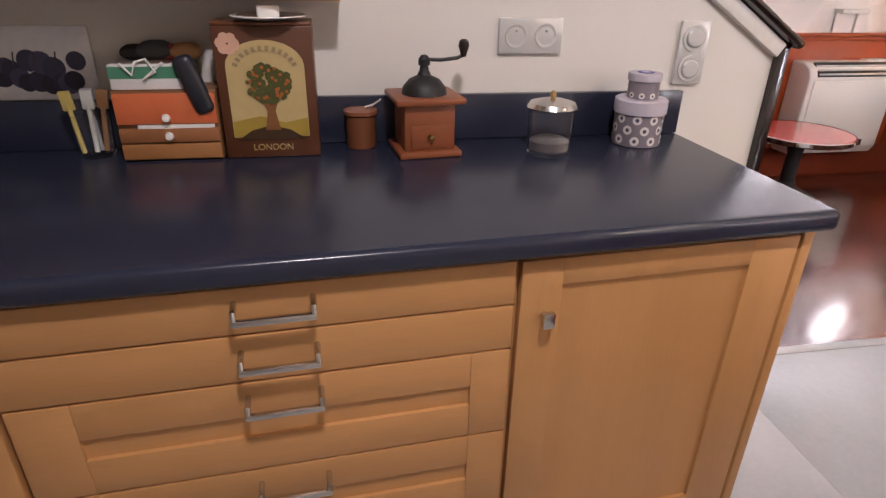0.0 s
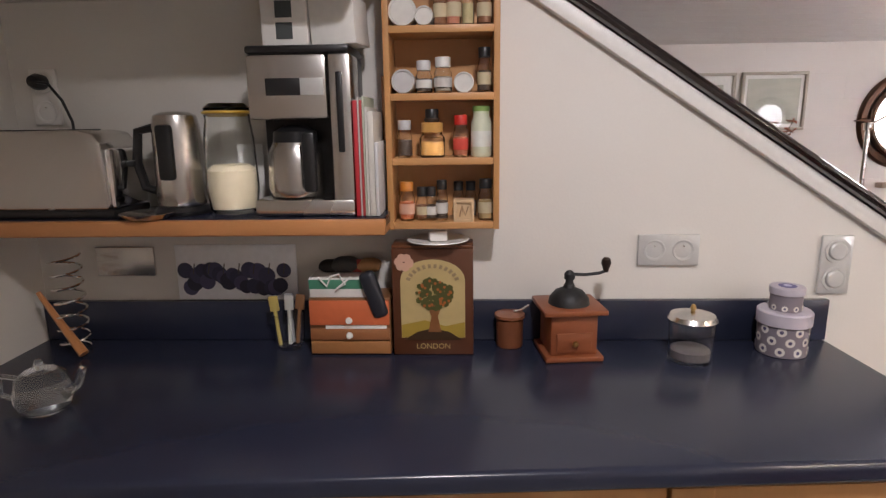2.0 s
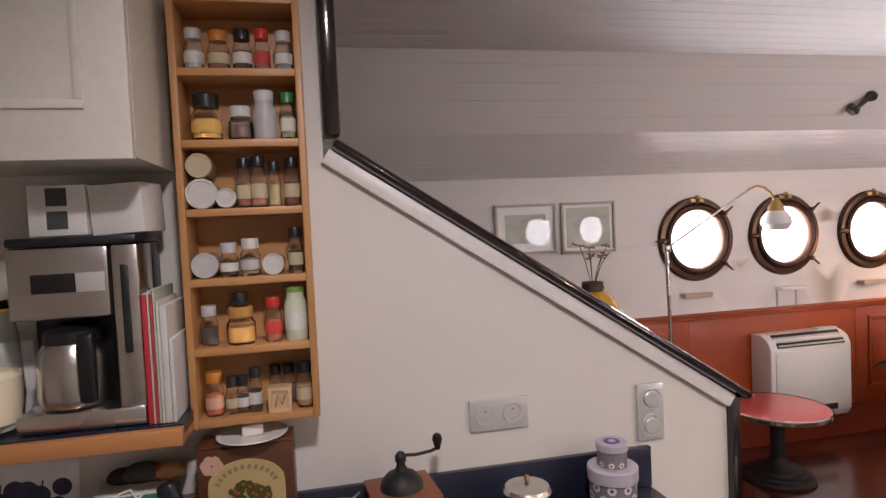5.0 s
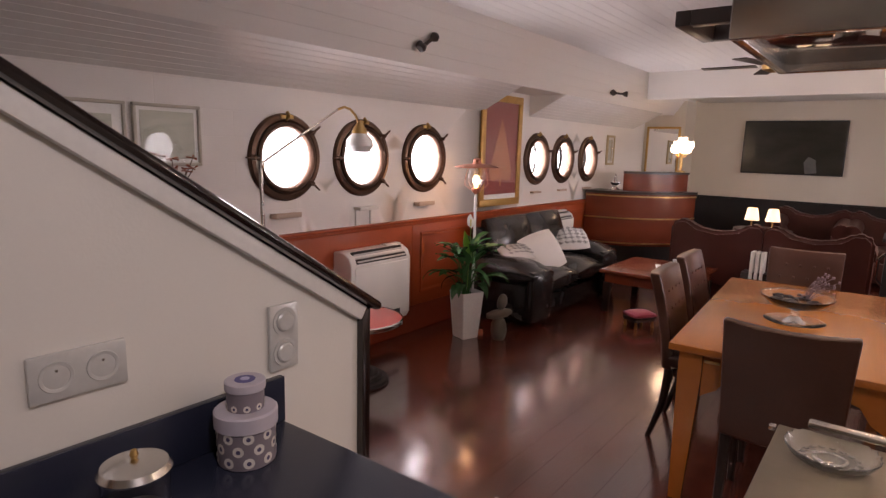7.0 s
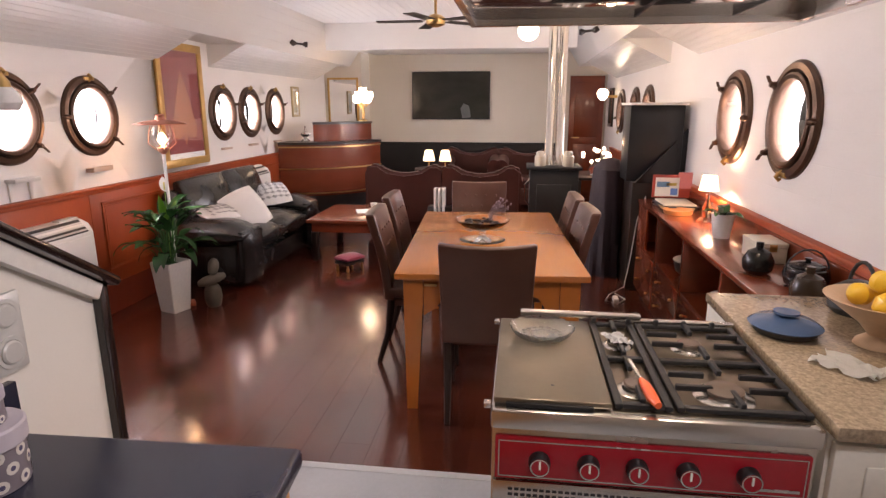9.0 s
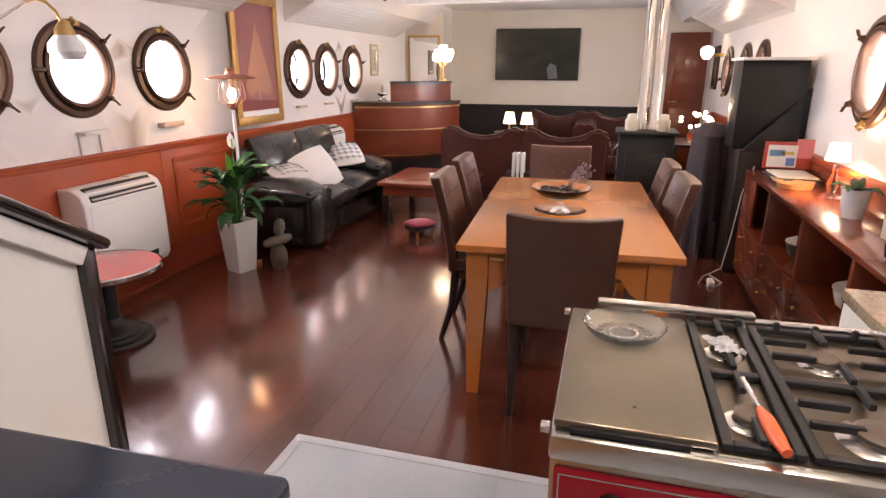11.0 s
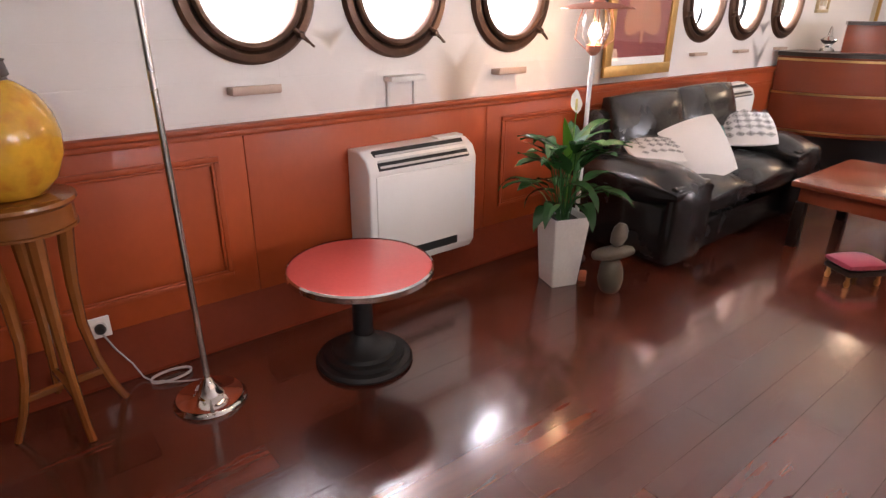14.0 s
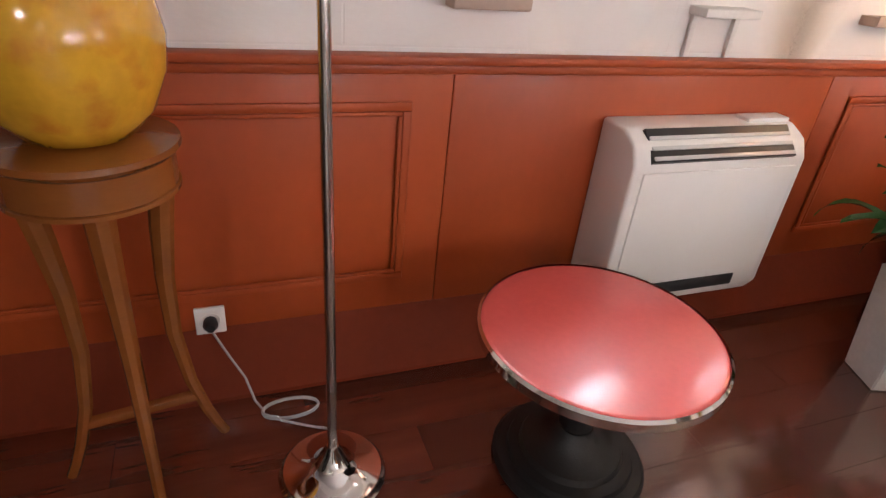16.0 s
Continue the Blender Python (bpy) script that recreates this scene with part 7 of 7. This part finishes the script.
cbl = thing("pale_cable", "pale cable hanging beside the sideboard to a power strip", "cable", (0, 0, 0))
part("cable", tube([(4.97, -0.50, 0.80), (4.99, -0.45, 0.6), (4.98, -0.42, 0.3), (4.95, -0.38, 0.05), (4.85, -0.25, 0.01), (4.7, -0.2, 0.008), (4.62, -0.28, 0.008), (4.75, -0.36, 0.008), (4.9, -0.3, 0.008)], 0.005, 6), paint((0.5, 0.48, 0.46), 0.4), cbl)
part("power_strip", box(4.66, 4.76, -0.30, -0.26, 0, 0.035, 0.006), M_WPLAST, cbl)

# dark bureau, cover, stove
bu = thing("dark_bureau", "tall dark cabinet with a slanting open flap", "cabinet", (0, 0, 0))
part("carcass", box(5.02, 5.42, -0.775, -0.40, 0.0, 0.9, 0.006), M_DKWOOD, bu)
part("upper_case", box(5.10, 5.42, -0.775, -0.36, 0.90, 1.50, 0.006), M_BLACK, bu)
part("slanting_flap", prism([(-0.2, 0.0), (0.24, 0.42), (0.24, 0.0)], 0.02, None, T(5.05, -0.60, 0.9) @ rot("Z", -70)), M_BLACK, bu)
part("top_board", box(5.0, 5.45, -0.78, -0.34, 1.50, 1.52, 0.004), M_PAPER, bu)
dr_ = bmesh.new()
lathe([(0.21, 0.0), (0.20, 0.3), (0.19, 0.7), (0.17, 0.95), (0.10, 1.03), (0, 1.05)], 40, dr_)
for v in dr_.verts:
    a = math.atan2(v.co.y, v.co.x)
    k = 1 + 0.10 * math.sin(9 * a + v.co.z * 3) * (1.1 - v.co.z)
    v.co.x, v.co.y = v.co.x * k * 1.25, v.co.y * k * 0.8
solo("covered_chair", dr_, material("dark_plum_cloth", (0.022, 0.012, 0.018), 0.8, vary=0.3, bump=0.4, bump_scale=40), "tall seat under a dark plum cloth cover", "chair", (5.62, -0.30, 0))

sv = thing("wood_stove", "black square stove with twin chrome flue pipes", "stove", (0, 0, 0))
part("body", box(5.98, 6.4, -0.07, 0.40, 0.06, 0.89, 0.012), M_IRON, sv)
part("top_plate", box(5.95, 6.43, -0.10, 0.43, 0.89, 0.918, 0.006), M_IRON, sv)
part("feet", box(6.0, 6.38, -0.05, 0.38, 0, 0.06), M_IRON, sv)
part("stove_door", box(5.967, 5.981, 0.0, 0.33, 0.25, 0.75, 0.006), M_BLACK, sv)
part("brass_rail", tube([(5.96, 0.40, 0.55), (5.93, 0.44, 0.6), (5.93, 0.44, 0.75), (5.96, 0.40, 0.8)], 0.012, 8), M_CHROME, sv)
for y in (0.115, 0.215):
    part("flue_pipe", lathe([(0.055, 0.919), (0.055, 0.95), (0.042, 0.97), (0.042, CEIL - 0.01), (0, CEIL - 0.01)], 28, None, T(6.2, y, 0)), M_CHROME, sv, "polished flue pipe")
for y, lab in ((0.30, "cream canister on the stove"), (0.03, "cream canister on the stove")):
    cn = thing("canister", lab, "canister", (6.08, y, 0.919), "canisters on the stove")
    part("body", lathe([(0.05, 0), (0.055, 0.01), (0.055, 0.09), (0.05, 0.1), (0, 0.1)], 24), paint((0.6, 0.55, 0.45), 0.4), cn)
    part("lid", lathe([(0.04, 0.1), (0.04, 0.13), (0.03, 0.145), (0, 0.145)], 20), paint((0.62, 0.58, 0.5), 0.4), cn)

# console with a glowing cluster lamp
cl = thing("side_table", "small dark console table by the south wall", "table", (0, 0, 0))
part("tabletop", box(6.6, 7.3, -0.7, -0.1, 0.72, 0.75, 0.005), M_DKWOOD, cl)
for x in (6.64, 7.26):
    for y in (-0.66, -0.14):
        part("leg", box(x - 0.02, x + 0.02, y - 0.02, y + 0.02, 0, 0.72, 0.003), M_DKWOOD, cl)
cll = thing("cluster_lamp", "glowing lamp of many small warm glass globes", "lamp", (6.9, -0.33, 0.751))
part("vase", lathe([(0.05, 0), (0.07, 0.06), (0.05, 0.13), (0.04, 0.15), (0, 0.15)], 24), M_GLASS, cll)
rng = random.Random(9)
for k in range(22):
    part("globe", lathe([(0, -0.02), (0.014, -0.014), (0.02, 0), (0.014, 0.014), (0, 0.02)], 12, None, T(rng.uniform(-0.13, 0.13), rng.uniform(-0.16, 0.16), rng.uniform(0.13, 0.30))), M_SHADE, cll)
for x0 in (8.9,):
    wl = thing("wall_lamp", "lit wall lamp by the far door", "lamp", (x0, -0.62, 1.62))
    part("bracket", box(-0.02, 0.02, -0.199, -0.02, -0.02, 0.02, 0.004), M_BRASS, wl)
    part("glass_shade", lathe([(0.03, -0.05), (0.07, 0.0), (0.08, 0.06), (0.05, 0.10), (0, 0.11)], 20), M_SHADE, wl)
mr = framed("wall_mirror", "small dark framed mirror on the south wall", 9.15, 9.5, 1.2, 1.75, M_DKWOOD, 0.04, M_MIRROR, 0.0, y=0, glassy=False)
mr.matrix_world = T(9.32, SOUTH + 0.001, 1.47) @ rot("Z", 180)

# chesterfield chairs in the far seating corner
def club_chair(m, w, name="chesterfield_chair"):
    c = thing(name, "oxblood leather chesterfield seat with rolled back", "armchair", m, "chesterfield seats")
    part("seat", cushion(w - 0.3, 0.6, 0.2, None, T(0, -0.05, 0.36), 0.25), M_CHESTER, c)
    part("base", box(-w / 2, w / 2, -0.36, 0.38, 0.05, 0.3, 0.03), M_CHESTER, c)
    bk = prism([(-w / 2, 0.2), (w / 2, 0.2), (w / 2, 0.80), (w / 2 - 0.06, 0.86), (w / 2 - 0.16, 0.86), (w / 2 - 0.26, 0.79), (0, 0.76), (-w / 2 + 0.26, 0.79), (-w / 2 + 0.16, 0.86), (-w / 2 + 0.06, 0.86), (-w / 2, 0.80)], 0.16, None, T(0, 0.26, 0))
    bmesh.ops.bevel(bk, geom=bk.edges[:], offset=0.03, segments=3, affect="EDGES")
    part("backrest", bk, M_CHESTER, c)
    for s in (-1, 1):
        a = box(s * (w / 2 - 0.09) - 0.09, s * (w / 2 - 0.09) + 0.09, -0.36, 0.27, 0.2, 0.62, 0.06, seg=3)
        part("arm", a, M_CHESTER, c)
        part("rolled_top", tube([(s * (w / 2 - 0.08), -0.37, 0.62), (s * (w / 2 - 0.08), 0.3, 0.66)], 0.1, 14), M_CHESTER, c)
    return c


k1 = club_chair(T(7.05, 1.78, 0) @ rot("Z", 90), 0.90)
copy_thing(k1, T(7.05, 0.93, 0) @ rot("Z", 90))
copy_thing(k1, T(9.3, 1.25, 0) @ rot("Z", -90))
copy_thing(k1, T(9.3, 0.40, 0) @ rot("Z", -90))
lt = thing("lamp_table", "small dark table between the leather seats", "table", (7.75, 1.55, 0))
part("tabletop", lathe([(0.3, 0.68), (0.3, 0.71), (0, 0.71)], 32), M_DKWOOD, lt)
part("column", lathe([(0.16, 0), (0.15, 0.02), (0.03, 0.05), (0.025, 0.68)], 20), M_DKWOOD, lt)
for y in (1.45, 1.66):
    l = thing("small_table_lamp", "small table lamp with a cream fabric shade", "lamp", (7.7, y, 0.711), "pair of small lamps")
    part("foot", lathe([(0.04, 0), (0.04, 0.01), (0.01, 0.02), (0.008, 0.13)], 16), M_BRASS, l)
    part("shade", lathe([(0.078, 0.10), (0.05, 0.235), (0.048, 0.235), (0.076, 0.10)], 24, None, None, False), M_LSHADE, l)
bs = thing("magazine_holder", "dark holder with white magazines", "holder", (6.58, 1.35, 0.0))
part("case", box(-0.1, 0.1, -0.14, 0.14, 0, 0.42, 0.01), M_DKWOOD, bs)
for k in range(3):
    part("magazine", box(-0.112, 0.02, -0.05 + 0.045 * k, -0.02 + 0.045 * k, 0.36, 0.62, 0.002), M_PAPER, bs)

# curved bar
BCX, BCY = 8.55, 3.55


def arc_wall(r0, r1, a0, a1, z0, z1, n=28):
    b = bmesh.new()
    cols = []
    for i in range(n + 1):
        a = radians(a0 + (a1 - a0) * i / n)
        cols.append([b.verts.new((r * math.cos(a), r * math.sin(a), z)) for r, z in ((r0, z0), (r1, z0), (r1, z1), (r0, z1))])
    for p, q in zip(cols, cols[1:]):
        for k in range(4):
            b.faces.new((p[k], p[(k + 1) % 4], q[(k + 1) % 4], q[k]))
    b.faces.new(cols[0]), b.faces.new(cols[-1])
    return b


bar = thing("bar_counter", "curved red-brown bar counter with brass bands", "bar", (BCX, BCY, 0))
part("front", arc_wall(1.08, 1.15, 180, 256, 0.36, 1.01), M_MAHOG, bar)
part("toe_kick", arc_wall(1.0, 1.07, 180, 256, 0.0, 0.36), M_BLACK, bar)
part("top", arc_wall(0.75, 1.17, 180, 256, 1.012, 1.045), M_DKWOOD, bar)
part("raised_front", arc_wall(0.96, 1.02, 203, 256, 1.046, 1.262), M_MAHOG, bar)
part("raised_top", arc_wall(0.80, 1.04, 203, 256, 1.263, 1.29), M_DKWOOD, bar)
for z in (0.975, 0.70, 0.385):
    part("brass_band", arc_wall(1.15, 1.163, 180, 256, z, z + 0.018), M_BRASS, bar)
part("end_panel", box(-0.30, -0.27, -1.1, -0.72, 0, 1.01), M_MAHOG, bar)
blp = thing("bar_lamp", "brass lamp with a cluster of lit white tulip shades", "lamp", (8.28, 2.66, 1.291))
part("stem", lathe([(0.06, 0), (0.06, 0.015), (0.015, 0.03), (0.022, 0.10), (0.012, 0.24)], 20), M_BRASS, blp)
for k in range(7):
    a, rr, zz = k * 2 * math.pi / 6, (0.085 if k < 6 else 0.0), (0.24 + 0.05 * (k % 2) if k < 6 else 0.34)
    part("tulip_shade", lathe([(0.02, 0), (0.05, 0.02), (0.06, 0.055), (0.05, 0.09), (0.056, 0.105), (0.052, 0.105), (0.045, 0.088), (0.015, 0.005)], 18, None, T(rr * math.cos(a), rr * math.sin(a), zz)), M_SHADE, blp)
    part("branch", tube([(0, 0, 0.18), (rr * 0.6 * math.cos(a), rr * 0.6 * math.sin(a), 0.2), (rr * math.cos(a), rr * math.sin(a), zz + 0.005)], 0.005, 6), M_BRASS, blp)
solo("glass_ornament", lathe([(0.06, 0), (0.05, 0.02), (0.02, 0.04), (0.07, 0.09), (0.02, 0.12), (0.008, 0.19), (0, 0.2)], 20), M_GLASS, "clear glass ornament on the bar", "ornament", (7.72, 3.30, 1.046))
solo("dark_box", box(-0.1, 0.1, -0.07, 0.07, 0, 0.08, 0.004), M_BLACK, "small dark box on the bar", "box", (7.85, 3.12, 1.046))
bmz = framed("bar_mirror", "wall mirror behind the bar", 0, 0.5, 0, 0.75, M_GILT, 0.03, M_MIRROR, 0.0, y=0, glassy=False)
bmz.matrix_world = T(BACK - 0.502, 3.30, 1.55) @ rot("Z", -90)

# screen on the end wall
tv = thing("wall_painting", "wide dark landscape picture on the end wall", "picture", (BACK - 0.002, 1.645, 1.655))
part("panel", box(-0.045, 0, -0.635, 0.635, -0.375, 0.375, 0.006), M_BLACK, tv)
M_ART3 = material("dark_lake_scene", (0.030, 0.030, 0.024), 0.22, vary=0.6, scale=2.6, stretch=(1, 1, 2.2), fine=0.3, bump=0)
part("picture_surface", box(-0.048, -0.045, -0.62, 0.62, -0.36, 0.36), M_ART3, tv)
part("pale_reflection", prism([(-0.08, -0.34), (0.06, -0.36), (0.09, -0.2), (0.04, -0.12), (-0.05, -0.16)], 0.001, None, T(-0.0495, -0.25, 0) @ rot("Z", 90)), material("pale_water", (0.12, 0.13, 0.13), 0.3, vary=0.4, scale=8), tv)

# ceiling fan, globe light, brass hooks
cf = thing("ceiling_fan", "dark ceiling fan with slim blades at rest", "fan", (5.62, 1.27, 2.22))
part("motor", lathe([(0.03, -0.05), (0.08, -0.03), (0.09, 0.02), (0.05, 0.05), (0.012, 0.06), (0.012, 0.255), (0, 0.255)], 28), M_BRASS, cf)
for k in range(5):
    part("blade", prism([(0.12, -0.003), (0.52, -0.006), (0.52, 0.002), (0.12, 0.004)], 0.11, None, rot("Z", 20 + 72 * k) @ T(0, -0.055, 0)), M_DKWOOD, cf)
gg = thing("globe_light", "lit white glass globe under the ceiling", "lamp", (5.37, 0.46, 2.1))
part("globe", lathe([(0, -0.085), (0.05, -0.072), (0.082, -0.035), (0.088, 0.01), (0.06, 0.062), (0.04, 0.075)], 28), M_SHADE, gg).visible_shadow = False
part("fitting", lathe([(0.045, 0.07), (0.05, 0.09), (0.02, 0.12), (0.02, 0.37), (0, 0.37)], 20), M_BRASS, gg)
for x, y, z, s, turn in ((3.47, 3.045, 2.185, 1, (0.80, -0.12, 0.58)), (6.90, 3.075, 2.185, 1, (0.25, -0.95, -0.1)), (6.62, -0.215, 2.24, -1, (0.25, 0.95, -0.1))):
    hk = thing("wall_cleat", "small dark turned wooden cleat on the coaming", "cleat", T(x, y, z), "coaming cleats")
    d = Vector(turn).normalized()
    part("peg", lathe([(0, -0.03), (0.024, -0.024), (0.033, -0.002), (0.024, 0.018), (0.013, 0.03), (0.0125, 0.10), (0.026, 0.118), (0.034, 0.138), (0.028, 0.155), (0, 0.16)], 20, None, d.to_track_quat("Z", "Y").to_matrix().to_4x4()), M_DKWOOD, hk)
    part("back_plate", lathe([(0.03, -0.035), (0.03, -0.02), (0.02, 0.0)], 18, None, Vector((0, -s, -0.65)).to_track_quat("Z", "Y").to_matrix().to_4x4()), M_DKWOOD, hk)

# ---- floor boards and tiles ----
def plank_mesh(w, l):
    b = bmesh.new()
    rows = [(-l / 2, -w / 2), (l / 2, -w / 2), (l / 2, w / 2), (-l / 2, w / 2)]
    lo = [b.verts.new((x, y, -0.012)) for x, y in rows]
    mid = [b.verts.new((x, y, -0.002)) for x, y in rows]
    e = 0.0005
    top = [b.verts.new((x - math.copysign(e, x), y - math.copysign(e, y), 0.0)) for x, y in rows]
    for p, q in ((lo, mid), (mid, top)):
        for k in range(4):
            b.faces.new((p[k], p[(k + 1) % 4], q[(k + 1) % 4], q[k]))
    b.faces.new(top)
    finish(b)
    return b


PW, PL = 0.15, 1.22
pm = mesh_of("plank", plank_mesh(PW - 0.0003, PL - 0.0003), M_FLOOR)
rng = random.Random(3)
rest = bmesh.new()
rows = int((NORTH - SOUTH) / PW) + 1
for r in range(rows):
    y = SOUTH + PW * (r + 0.5)
    x = -3.0 + (r * 0.47) % PL
    while x < BACK + PL:
        inside_tiles = x + PL / 2 < 2.32 and y < 1.60
        if not inside_tiles:
            near = 1.0 < x < 7.5 and y > 0.4
            if near:
                o = new("plank", pm)
                o.parent = floor
                o.matrix_local = T(x, y, rng.uniform(-0.0001, 0.0001))
            else:
                join(rest, plank_mesh(PW - 0.0003, PL - 0.0003), T(x, y, 0))
        x += PL
tagged(part("far_planks", rest, M_FLOOR, floor), kind="stuff")
TS = 0.80
tmh = mesh_of("tile", finish(box(-TS / 2 + 0.0004, TS / 2 - 0.0004, -TS / 2 + 0.0004, TS / 2 - 0.0004, 0, 0.012, 0.0005)), M_TILE)
nx, ny = 4, 3
for i in range(nx):
    for j in range(ny):
        o = new("tile", tmh)
        o.parent = tiles
        o.matrix_local = T(2.29 - TS * (i + 0.5), 1.57 - TS * (j + 0.5), -0.006)
st_ = box(2.29, 2.33, SOUTH, 1.61, -0.004, 0.009, 0.002)
box(0.9, 2.29, 1.57, 1.61, -0.004, 0.009, 0.002, st_)
part("edge_strip", st_, M_STRIP, tiles, "pale metal edge strip")
